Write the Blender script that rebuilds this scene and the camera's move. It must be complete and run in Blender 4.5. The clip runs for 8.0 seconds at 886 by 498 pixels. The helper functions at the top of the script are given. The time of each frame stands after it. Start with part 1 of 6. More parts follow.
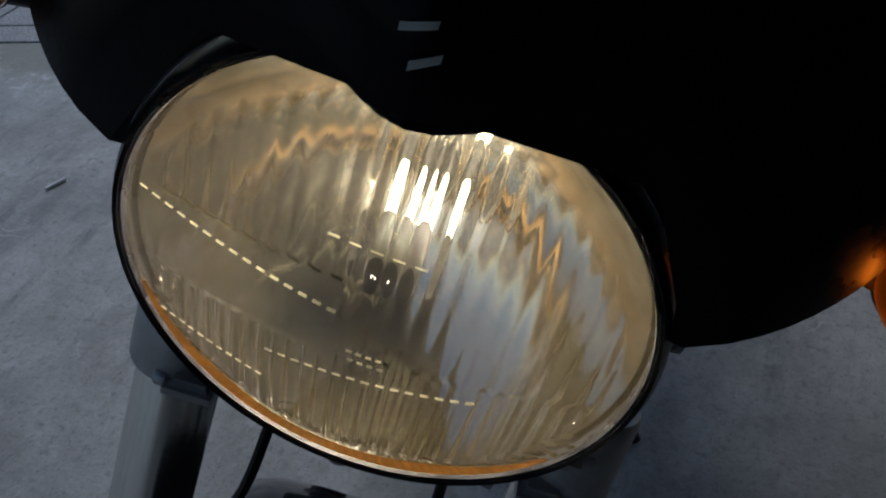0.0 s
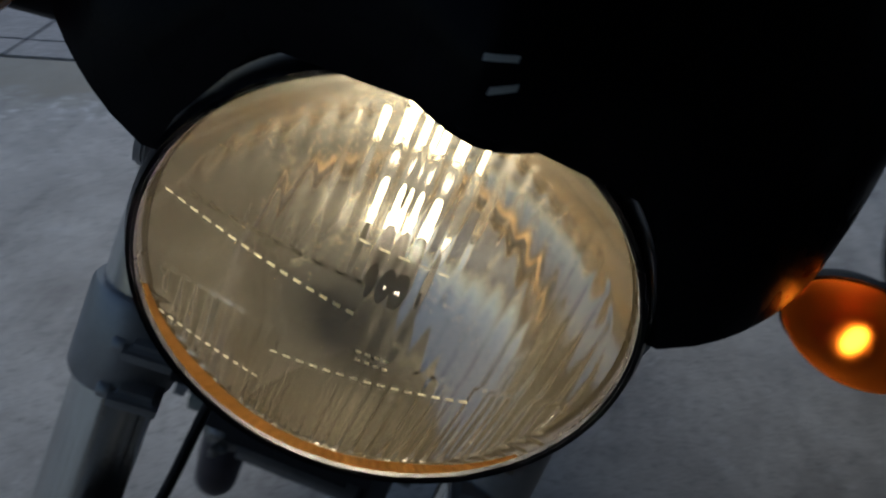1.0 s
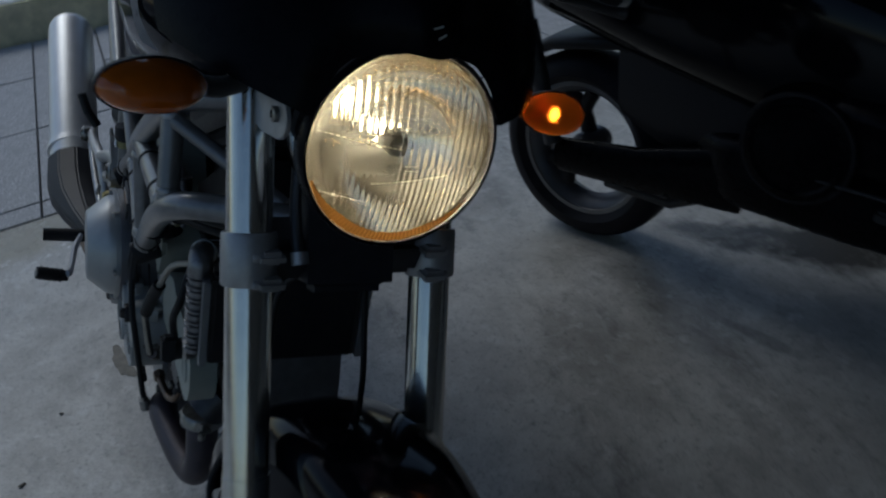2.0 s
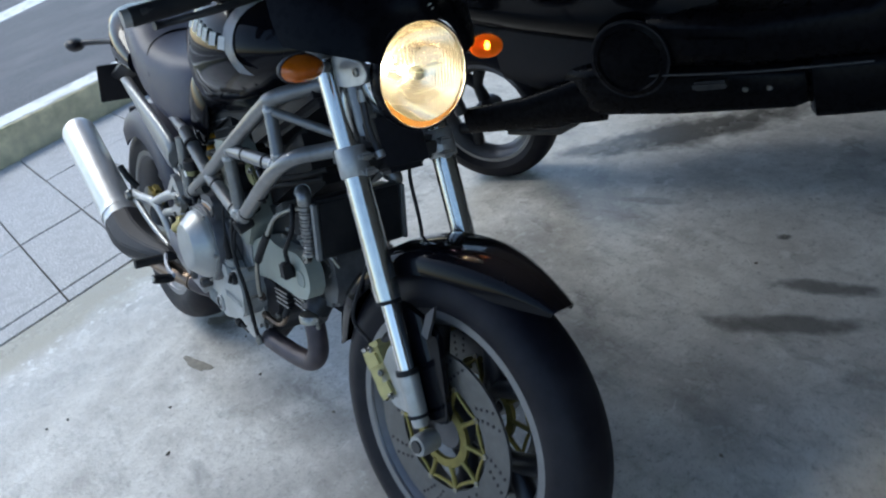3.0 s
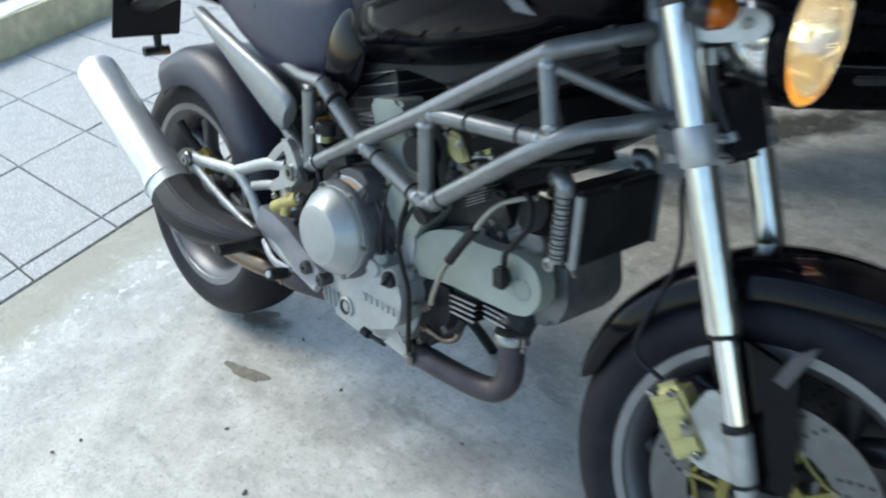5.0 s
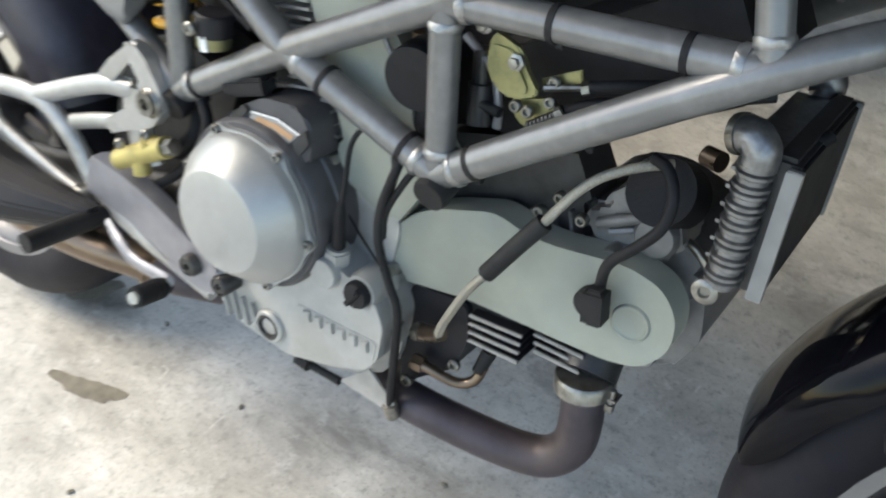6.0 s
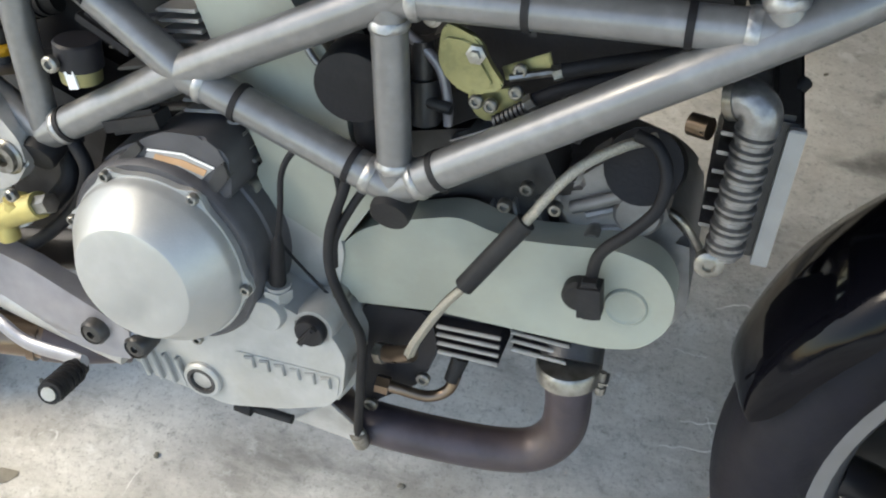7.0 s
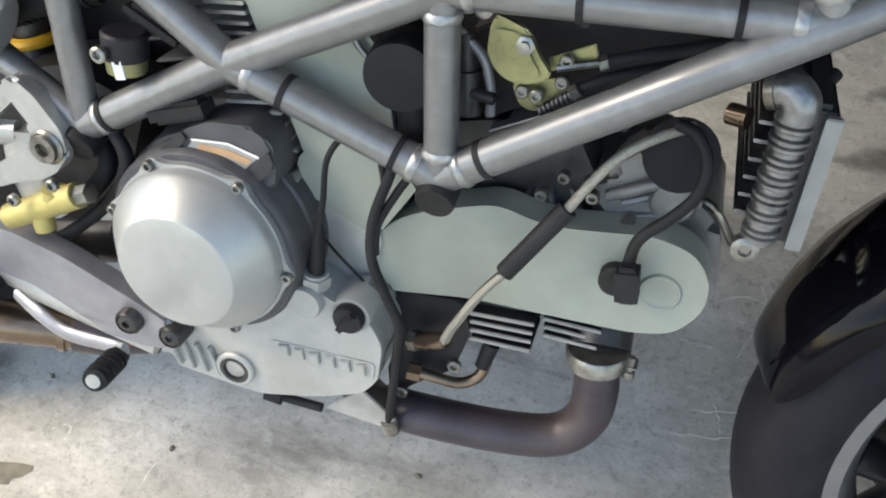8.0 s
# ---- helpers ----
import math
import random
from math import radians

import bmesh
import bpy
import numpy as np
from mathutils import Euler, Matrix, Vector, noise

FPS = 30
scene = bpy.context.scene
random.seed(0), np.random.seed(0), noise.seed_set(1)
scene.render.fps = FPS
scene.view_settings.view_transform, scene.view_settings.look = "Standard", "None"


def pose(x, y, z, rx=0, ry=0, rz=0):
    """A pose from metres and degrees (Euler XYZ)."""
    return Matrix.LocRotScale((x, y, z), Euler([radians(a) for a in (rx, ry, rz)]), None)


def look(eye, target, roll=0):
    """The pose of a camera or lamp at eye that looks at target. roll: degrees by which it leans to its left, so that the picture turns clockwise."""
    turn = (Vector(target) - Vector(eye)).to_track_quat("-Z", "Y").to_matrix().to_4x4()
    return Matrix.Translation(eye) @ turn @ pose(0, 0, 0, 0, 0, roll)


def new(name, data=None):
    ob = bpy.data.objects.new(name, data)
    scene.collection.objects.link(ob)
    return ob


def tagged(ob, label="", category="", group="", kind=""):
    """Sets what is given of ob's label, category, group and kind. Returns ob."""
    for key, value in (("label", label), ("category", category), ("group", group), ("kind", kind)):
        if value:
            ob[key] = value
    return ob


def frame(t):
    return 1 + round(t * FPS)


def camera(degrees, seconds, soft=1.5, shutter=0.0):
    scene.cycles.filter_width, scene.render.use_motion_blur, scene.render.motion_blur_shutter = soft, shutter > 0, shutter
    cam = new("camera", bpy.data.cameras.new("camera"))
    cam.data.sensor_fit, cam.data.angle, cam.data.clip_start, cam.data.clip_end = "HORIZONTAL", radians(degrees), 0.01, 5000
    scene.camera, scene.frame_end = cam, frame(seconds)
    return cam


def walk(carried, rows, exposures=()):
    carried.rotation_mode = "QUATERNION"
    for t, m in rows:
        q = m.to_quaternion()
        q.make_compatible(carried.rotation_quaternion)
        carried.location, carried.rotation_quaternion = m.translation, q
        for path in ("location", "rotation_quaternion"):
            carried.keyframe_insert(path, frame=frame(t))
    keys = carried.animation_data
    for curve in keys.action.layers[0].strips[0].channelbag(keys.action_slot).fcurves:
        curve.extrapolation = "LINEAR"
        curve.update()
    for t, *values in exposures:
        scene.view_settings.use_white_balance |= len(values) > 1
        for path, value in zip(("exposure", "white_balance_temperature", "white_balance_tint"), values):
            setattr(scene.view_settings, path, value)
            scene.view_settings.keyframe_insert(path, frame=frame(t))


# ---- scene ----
DEG = 53.3
cam = camera(DEG, 8.0, soft=2.0, shutter=0.4)
PATH = [
    (0, (1.5396, 0.3704, 1.0596), (0.8109, 0.0547, 0.4519), -2.57),
    (0.5, (1.5396, 0.3703, 1.0596), (0.8040, 0.0660, 0.4544), -2.00),
    (1, (1.5836, 0.3257, 1.0673), (0.7719, 0.1825, 0.5010), 6.96),
    (1.3, (1.6249, 0.2614, 1.0475), (0.7610, 0.3238, 0.5477), 8.56),
    (1.5, (1.7305, 0.2178, 1.0622), (0.8697, 0.3951, 0.5852), 0.46),
    (1.7, (1.8363, 0.1760, 1.0959), (0.9999, 0.3731, 0.5844), -0.59),
    (2, (2.0284, 0.1041, 1.1734), (1.1916, 0.3403, 0.6795), -4.86),
    (2.2, (2.1519, 0.0359, 1.2050), (1.3265, 0.2858, 0.6988), -8.55),
    (3.3, (2.6930, -0.4510, 1.3330), (1.8838, -0.0736, 0.8827), -19.40),
    (3.5, (2.7100, -0.5060, 1.3490), (1.9033, -0.1154, 0.9054), -18.90),
    (4, (2.5800, -0.6860, 1.3350), (1.8117, -0.2344, 0.8813), -18.00),
    (4.5, (2.3060, -0.7430, 1.3160), (1.5572, -0.2661, 0.8556), -16.50),
    (5, (1.8990, -0.6910, 1.2830), (1.1947, -0.2128, 0.7583), -9.90),
    (5.2, (1.7350, -0.6890, 1.2230), (1.0408, -0.2007, 0.6942), -8.00),
    (6.3, (1.1780, -0.3930, 1.0690), (0.7731, 0.1539, 0.3362), -5.10),
    (6.5, (1.1530, -0.3910, 1.0720), (0.7849, 0.1651, 0.3268), -5.30),
    (7, (1.0960, -0.4250, 1.0760), (0.8081, 0.1713, 0.3267), -4.80),
    (7.5, (1.0630, -0.4510, 1.0830), (0.8051, 0.1548, 0.3303), -3.50),
    (8, (1.0520, -0.4650, 1.0840), (0.7921, 0.1442, 0.3348), -3.00),
]
EXPO = [(0.0, -1.18, 5900, 8), (0.5, -1.28, 5900, 8), (1.0, -1.32, 5900, 8), (1.5, -1.45, 5900, 6), (2.0, -1.20, 5850, 5), (2.2, -0.90, 5900, 6), (3.3, 1.05, 6150, 4), (4.5, 1.15, 6250, -4), (5.2, 1.30, 6750, 2), (6.3, 1.68, 7900, 7), (8.0, 1.75, 7900, 7)]
walk(cam, [(t, look(e, g, r)) for t, e, g, r in PATH], EXPO)

# ---- light ----
world = bpy.data.worlds.new("world")
scene.world = world
world.use_nodes = True
wn = world.node_tree
sky = wn.nodes.new("ShaderNodeTexSky")
sky.sky_type, sky.sun_disc = "NISHITA", False
sky.sun_elevation, sky.sun_rotation = radians(50), radians(250)
wn.links.new(sky.outputs[0], wn.nodes["Background"].inputs[0])
wn.nodes["Background"].inputs[1].default_value = 0.15
sun = new("sun", bpy.data.lights.new("sun", "SUN"))
sun.data.energy, sun.data.angle, sun.data.color = 1.2, radians(25), (1.0, 0.97, 0.92)
sun.matrix_world = look((-6, -3, 8), (0, 0, 0))


# ---- materials ----
def mat(name, color, rough=0.5, metal=0.0, var=0.15, scale=30.0, bump=0.0, bscale=200.0, coat=0.0, stain=None, sscale=3.0, spec=0.5):
    m = bpy.data.materials.new(name)
    m.use_nodes = True
    nt = m.node_tree
    b = nt.nodes["Principled BSDF"]
    L = nt.links.new
    tc = nt.nodes.new("ShaderNodeTexCoord")
    n1 = nt.nodes.new("ShaderNodeTexNoise")
    n1.inputs["Scale"].default_value, n1.inputs["Detail"].default_value = scale, 5
    L(tc.outputs["Object"], n1.inputs["Vector"])
    r1 = nt.nodes.new("ShaderNodeValToRGB")
    r1.color_ramp.elements[0].position, r1.color_ramp.elements[1].position = 0.3, 0.7
    r1.color_ramp.elements[0].color = (*[c * (1 - var) for c in color], 1)
    r1.color_ramp.elements[1].color = (*[min(1, c * (1 + var)) for c in color], 1)
    L(n1.outputs["Fac"], r1.inputs["Fac"])
    out = r1.outputs[0]
    if stain:
        n2 = nt.nodes.new("ShaderNodeTexNoise")
        n2.inputs["Scale"].default_value, n2.inputs["Detail"].default_value, n2.inputs["Roughness"].default_value = sscale, 6, 0.62
        L(tc.outputs["Object"], n2.inputs["Vector"])
        r2 = nt.nodes.new("ShaderNodeValToRGB")
        r2.color_ramp.elements[0].position, r2.color_ramp.elements[1].position = 0.47, 0.66
        L(n2.outputs["Fac"], r2.inputs["Fac"])
        mx = nt.nodes.new("ShaderNodeMix")
        mx.data_type = "RGBA"
        L(r2.outputs[0], mx.inputs[0])
        L(out, mx.inputs[6])
        mx.inputs[7].default_value = (*stain, 1)
        out = mx.outputs[2]
    L(out, b.inputs["Base Color"])
    b.inputs["Metallic"].default_value = metal
    rr = nt.nodes.new("ShaderNodeMapRange")
    rr.inputs[3].default_value, rr.inputs[4].default_value = max(0.02, rough - 0.08), min(1, rough + 0.08)
    L(n1.outputs["Fac"], rr.inputs[0])
    L(rr.outputs[0], b.inputs["Roughness"])
    b.inputs["Coat Weight"].default_value, b.inputs["Coat Roughness"].default_value = coat, 0.05
    b.inputs["Specular IOR Level"].default_value = spec
    if bump:
        n3 = nt.nodes.new("ShaderNodeTexNoise")
        n3.inputs["Scale"].default_value, n3.inputs["Detail"].default_value = bscale, 4
        L(tc.outputs["Object"], n3.inputs["Vector"])
        bp = nt.nodes.new("ShaderNodeBump")
        bp.inputs["Strength"].default_value, bp.inputs["Distance"].default_value = bump, 0.002
        L(n3.outputs["Fac"], bp.inputs["Height"])
        L(bp.outputs[0], b.inputs["Normal"])
    return m


SLAB = mat("granite", (0.46, 0.46, 0.46), 0.8, 0, 0.45, 110, 0.35, 260, stain=(0.39, 0.39, 0.39), sscale=14)
KERB = mat("kerb", (0.70, 0.64, 0.43), 0.85, 0, 0.2, 12, 0.4, 120, stain=(0.52, 0.49, 0.31), sscale=5)
WHITE = mat("road_paint", (0.80, 0.80, 0.78), 0.7, 0, 0.08, 20, 0.3, 120, stain=(0.5, 0.5, 0.47), sscale=7)
ASPH = mat("asphalt", (0.11, 0.115, 0.122), 0.85, 0, 0.35, 60, 0.5, 200, stain=(0.15, 0.15, 0.155), sscale=1)
# near black so the unseen ceiling and walls bounce little light
LOWBOUNCE = mat("low_bounce_dark", (0.075, 0.073, 0.070), 0.85, 0, 0.10, 6, 0.2, 90)
BLACK = mat("black_paint", (0.003, 0.003, 0.0045), 0.12, 0, 0.2, 20, 0, coat=0.05, spec=0.22)
SHELL = mat("satin_black_shell", (0.0035, 0.0035, 0.005), 0.28, 0, 0.3, 60, 0.04, 300, spec=0.07)
PLASTIC = mat("black_plastic", (0.011, 0.011, 0.015), 0.5, 0, 0.25, 80, 0.12, 500, spec=0.35)
RUBBER = mat("rubber", (0.0062, 0.0062, 0.0086), 0.65, 0, 0.25, 50, 0.2, 300, stain=(0.018, 0.018, 0.019), sscale=9, spec=0.35)
TYRE = mat("tyre_rubber", (0.0075, 0.0072, 0.012), 0.55, 0, 0.25, 40, 0.2, 250, stain=(0.017, 0.0165, 0.021), sscale=8, spec=0.2)
MUDG = mat("mudguard_black", (0.0035, 0.0035, 0.0055), 0.07, 0, 0.2, 20, 0, spec=0.16)
VINYL = mat("seat_vinyl", (0.040, 0.039, 0.066), 0.44, 0, 0.15, 60, 0.25, 700)
HUGM = mat("hugger_plastic", (0.030, 0.030, 0.046), 0.45, 0, 0.2, 60, 0.12, 400)
FRAME = mat("frame_paint", (0.205, 0.205, 0.208), 0.35, 0.5, 0.12, 90, 0.04, 500, coat=0.3, stain=(0.17, 0.17, 0.172), sscale=12)
WELD = mat("weld", (0.34, 0.34, 0.34), 0.36, 0.75, 0.3, 120, 0.35, 260)
ALU = mat("cast_aluminium", (0.44, 0.44, 0.44), 0.42, 0.6, 0.10, 60, 0.1, 400, stain=(0.33, 0.33, 0.32), sscale=16)
CASE = mat("engine_case", (0.4232, 0.4278, 0.4232), 0.48, 0.35, 0.08, 60, 0.12, 420, stain=(0.36, 0.36, 0.345), sscale=14)
BELT = mat("belt_cover", (0.3040, 0.3277, 0.2898), 0.45, 0.1, 0.06, 30, 0.06, 400, stain=(0.27, 0.285, 0.25), sscale=10)
CLUTCH = mat("clutch_cover", (0.43, 0.44, 0.44), 0.40, 0.5, 0.06, 50, 0.08, 500, stain=(0.39, 0.40, 0.40), sscale=14)
FORKM = mat("fork_tube", (0.68, 0.665, 0.62), 0.17, 0.95, 0.05, 40, 0.02, 400)
CHROME = mat("chrome", (0.75, 0.75, 0.76), 0.09, 1.0, 0.04, 40)
STEEL = mat("steel", (0.30, 0.295, 0.28), 0.33, 0.9, 0.2, 60, 0.08, 300, stain=(0.16, 0.15, 0.13), sscale=40)
DISC = mat("brake_disc", (0.1445, 0.1445, 0.1462), 0.36, 0.85, 0.12, 60, 0.05, 300, stain=(0.13, 0.13, 0.13), sscale=14)
RIMLIP = mat("satin_rim_edge", (0.22, 0.22, 0.23), 0.35, 0.7, 0.06, 40)
CALIPER = mat("pale_gold_caliper", (0.4500, 0.4050, 0.1800), 0.42, 0.35, 0.12, 60, 0.08, 300)
# darker grey than the engine case, tone mottled at random
HEADM = mat("dark_grey_alloy", (0.1820, 0.1820, 0.1855), 0.42, 0.4, 0.2, 50, 0.15, 300, stain=(0.14, 0.14, 0.145), sscale=18)
DULLW = mat("dull_cast_silver", (0.22, 0.22, 0.225), 0.34, 0.8, 0.28, 110, 0.3, 260)
HOUSING = mat("clutch_housing_grey", (0.0780, 0.0780, 0.0874), 0.5, 0.3, 0.15, 50, 0.1, 400)
GOLD = mat("gold_anodised", (0.2250, 0.1875, 0.0562), 0.45, 0.6, 0.16, 60, 0.06, 300)
ZINC = mat("yellow_zinc", (0.31, 0.295, 0.15), 0.36, 0.7, 0.18, 60, 0.05, 300, stain=(0.20, 0.195, 0.10), sscale=30)
BRASSY = mat("brass_body", (0.46, 0.39, 0.15), 0.45, 0.4, 0.12, 60, 0.05, 300)
SPRING = mat("yellow_spring", (0.62, 0.33, 0.02), 0.35, 0, 0.1, 40)
PIPE = mat("exhaust_brown", (0.056, 0.047, 0.058), 0.46, 0.3, 0.22, 40, 0.12, 260, stain=(0.080, 0.062, 0.062), sscale=12)
PIPEB = mat("exhaust_bronze", (0.19, 0.14, 0.105), 0.3, 0.9, 0.2, 25, 0.05, 260)
MUFF = mat("muffler_aluminium", (0.70, 0.705, 0.71), 0.42, 0.65, 0.05, 30, 0.05, 500)
WHEELM = mat("wheel_grey", (0.11, 0.11, 0.12), 0.42, 0.6, 0.1, 50, 0.04, 300)
AMBER = mat("amber_lens", (0.52, 0.12, 0.006), 0.12, 0, 0.14, 60, 0.25, 120, coat=0.5)
DECAL = mat("white_decal", (0.88, 0.88, 0.88), 0.4, 0, 0.05, 30)
GREYDEC = mat("grey_decal", (0.40, 0.40, 0.42), 0.3, 0, 0.05, 30, coat=0.8)
GREYDEC2 = mat("label_grey", (0.34, 0.34, 0.345), 0.4, 0.3, 0.1, 60)
LABELM = mat("label_silver", (0.75, 0.76, 0.70), 0.4, 0.1, 0.1, 60)
ORANGE = mat("label_orange", (0.50, 0.30, 0.17), 0.5, 0, 0.1, 60)
DARKMETAL = mat("dark_metal", (0.06, 0.06, 0.063), 0.42, 0.6, 0.25, 50, 0.1, 300)
BRAID = mat("braided_steel", (0.40, 0.38, 0.33), 0.36, 0.7, 0.3, 900, 0.8, 900)
REFLECT = mat("reflector", (0.86, 0.83, 0.76), 0.075, 1.0, 0.03, 30)


def concrete():
    """Worn carport concrete: mottling, oily patches, painted scooter shade, pale scratches, a tan band along the
    paving.
    """
    m = bpy.data.materials.new("concrete")
    m.use_nodes = True
    nt = m.node_tree
    L = nt.links.new
    b = nt.nodes["Principled BSDF"]
    tc = nt.nodes.new("ShaderNodeTexCoord")

    def tex(scale, detail=6, rough=0.6, warp=None):
        n = nt.nodes.new("ShaderNodeTexNoise")
        n.inputs["Scale"].default_value, n.inputs["Detail"].default_value, n.inputs["Roughness"].default_value = scale, detail, rough
        if warp:
            mp = nt.nodes.new("ShaderNodeMapping")
            mp.inputs["Scale"].default_value = (1, warp, 1)
            mp.inputs["Rotation"].default_value = (0, 0, radians(-12))
            L(tc.outputs["Object"], mp.inputs["Vector"])
            L(mp.outputs[0], n.inputs["Vector"])
        else:
            L(tc.outputs["Object"], n.inputs["Vector"])
        return n.outputs["Fac"]

    def ramp(src, a, c):
        r = nt.nodes.new("ShaderNodeMapRange")
        r.inputs[1].default_value, r.inputs[2].default_value = a, c
        L(src, r.inputs[0])
        return r.outputs[0]

    def mix(fac, a, c):
        x = nt.nodes.new("ShaderNodeMix")
        x.data_type = "RGBA"
        L(fac, x.inputs[0])
        for s, k in ((a, 6), (c, 7)):
            if isinstance(s, tuple):
                x.inputs[k].default_value = (*s, 1)
            else:
                L(s, x.inputs[k])
        return x.outputs[2]

    def calc(op, a, c):
        x = nt.nodes.new("ShaderNodeMath")
        x.operation = op
        for s, k in ((a, 0), (c, 1)):
            if isinstance(s, (int, float)):
                x.inputs[k].default_value = s
            else:
                L(s, x.inputs[k])
        return x.outputs[0]

    col = mix(ramp(tex(4, 10, 0.72), 0.36, 0.62), (0.415, 0.40, 0.37), (0.625, 0.61, 0.57))
    col = mix(calc("MULTIPLY", ramp(tex(1.3, 10, 0.66, 2.4), 0.50, 0.66), 0.75), col, (0.25, 0.235, 0.215))
    col = mix(calc("MULTIPLY", ramp(tex(2.3, 8, 0.7, 3.2), 0.56, 0.70), 0.7), col, (0.15, 0.145, 0.135))
    col = mix(calc("MULTIPLY", ramp(tex(11, 8, 0.75), 0.52, 0.70), 0.5), col, (0.30, 0.29, 0.27))
    col = mix(calc("MULTIPLY", ramp(tex(15, 6, 0.7), 0.56, 0.66), 0.45), col, (0.70, 0.70, 0.68))
    col = mix(calc("MULTIPLY", ramp(tex(48, 5, 0.75), 0.54, 0.70), 0.75), col, (0.23, 0.225, 0.21))
    col = mix(calc("MULTIPLY", ramp(tex(150, 4, 0.7), 0.56, 0.68), 0.6), col, (0.20, 0.195, 0.18))
    scr = calc("ABSOLUTE", calc("SUBTRACT", tex(3.1, 2, 0.5), 0.5), 0)
    scr = calc("MULTIPLY", ramp(scr, 0.0022, 0.0008), ramp(tex(4.3, 5, 0.7), 0.60, 0.63))
    scr2 = calc("ABSOLUTE", calc("SUBTRACT", tex(5.3, 2, 0.5, 0.5), 0.46), 0)
    scr2 = calc("MULTIPLY", ramp(scr2, 0.003, 0.001), ramp(tex(6.1, 4, 0.7), 0.58, 0.62))
    col = mix(calc("MULTIPLY", calc("MAXIMUM", scr, scr2), 0.5), col, (0.78, 0.78, 0.75))
    sep = nt.nodes.new("ShaderNodeSeparateXYZ")
    L(tc.outputs["Object"], sep.inputs[0])
    # oily patches and drip marks with ragged outlines: centre, half length, half width, heading, depth
    wob = calc("SUBTRACT", tex(9, 7, 0.7), 0.5)
    # the first two rows paint the shade beneath the scooter into the floor
    for cx, cy, sx, sy, rot, depth in ((0.50, 1.60, 0.36, 0.105, 47, 0.95), (0.30, 1.36, 0.20, 0.06, 36, 0.8), (1.41, 1.085, 0.13, 0.030, 24, 0.75), (1.42, 0.92, 0.18, 0.036, 32, 0.75), (1.179, 1.212, 0.020, 0.013, 20, 0.9), (0.07, -0.034, 0.09, 0.030, 24, 0.7), (0.82, -0.005, 0.16, 0.08, 40, 0.35), (0.72, 1.18, 0.10, 0.020, 20, 0.4), (1.9, 1.0, 0.30, 0.05, 30, 0.5), (2.1, 0.55, 0.35, 0.06, 25, 0.5), (1.75, 0.35, 0.25, 0.04, 28, 0.4)):
        c_, s_ = math.cos(radians(rot)), math.sin(radians(rot))
        dx, dy = calc("SUBTRACT", sep.outputs[0], cx), calc("SUBTRACT", sep.outputs[1], cy)
        u_ = calc("MULTIPLY", calc("ADD", calc("MULTIPLY", dx, c_), calc("MULTIPLY", dy, s_)), 1 / sx)
        v_ = calc("MULTIPLY", calc("SUBTRACT", calc("MULTIPLY", dy, c_), calc("MULTIPLY", dx, s_)), 1 / sy)
        rad = calc("ADD", calc("ADD", calc("MULTIPLY", u_, u_), calc("MULTIPLY", v_, v_)), calc("MULTIPLY", wob, 3.2))
        col = mix(calc("MULTIPLY", ramp(rad, 1.3, 0.3), depth), col, (0.075, 0.072, 0.066))
    # distance from the paving edge, roughened
    dist = calc("ADD", calc("ADD", calc("MULTIPLY", sep.outputs[0], 0.9516), calc("MULTIPLY", sep.outputs[1], 0.3074)), 0.772)
    dist = calc("ADD", dist, calc("MULTIPLY", calc("SUBTRACT", tex(7, 6, 0.7), 0.5), 0.35))
    col = mix(calc("MULTIPLY", ramp(dist, 0.30, 0.17), 0.8), col, (0.33, 0.30, 0.22))
    chips = calc("MULTIPLY", calc("MULTIPLY", ramp(dist, 0.20, 0.26), ramp(dist, 0.42, 0.30)), ramp(tex(26, 5, 0.6), 0.55, 0.62))
    col = mix(chips, col, (0.72, 0.72, 0.69))
    L(col, b.inputs["Base Color"])
    L(ramp(tex(1.6, 7, 0.6), 0.2, 1.25), b.inputs["Roughness"])
    b.inputs["Specular IOR Level"].default_value = 0.3
    bp = nt.nodes.new("ShaderNodeBump")
    bp.inputs["Strength"].default_value, bp.inputs["Distance"].default_value = 0.6, 0.003
    L(calc("ADD", tex(60, 6, 0.65), calc("MULTIPLY", tex(9, 4, 0.5), 0.6)), bp.inputs["Height"])
    L(bp.outputs[0], b.inputs["Normal"])
    return m


CONC = concrete()
DARKJ = mat("joint_dirt", (0.07, 0.068, 0.06), 0.9, 0, 0.3, 30, 0.4, 90)
STAIN = mat("oil_stain", (0.16, 0.145, 0.115), 0.6, 0, 0.3, 40, 0.3, 120)
DARKSPOKE = mat("dark_spoke", (0.020, 0.020, 0.024), 0.35, 0.4, 0.1, 50, 0.04, 300)
PANELM = mat("satin_grey_panel", (0.25, 0.255, 0.26), 0.36, 0.35, 0.1, 50, 0.04, 300)
SPOKEM = mat("spoke_grey", (0.09, 0.09, 0.10), 0.4, 0.6, 0.1, 50, 0.04, 300)
STAYM = mat("stay_grey", (0.30, 0.30, 0.33), 0.4, 0.5, 0.1, 50, 0.04, 300)


def lamp_material(name, color, strength):
    m = bpy.data.materials.new(name)
    m.use_nodes = True
    b = m.node_tree.nodes["Principled BSDF"]
    b.inputs["Base Color"].default_value = (*color, 1)
    b.inputs["Emission Color"].default_value = (*color, 1)
    b.inputs["Emission Strength"].default_value = strength
    return m


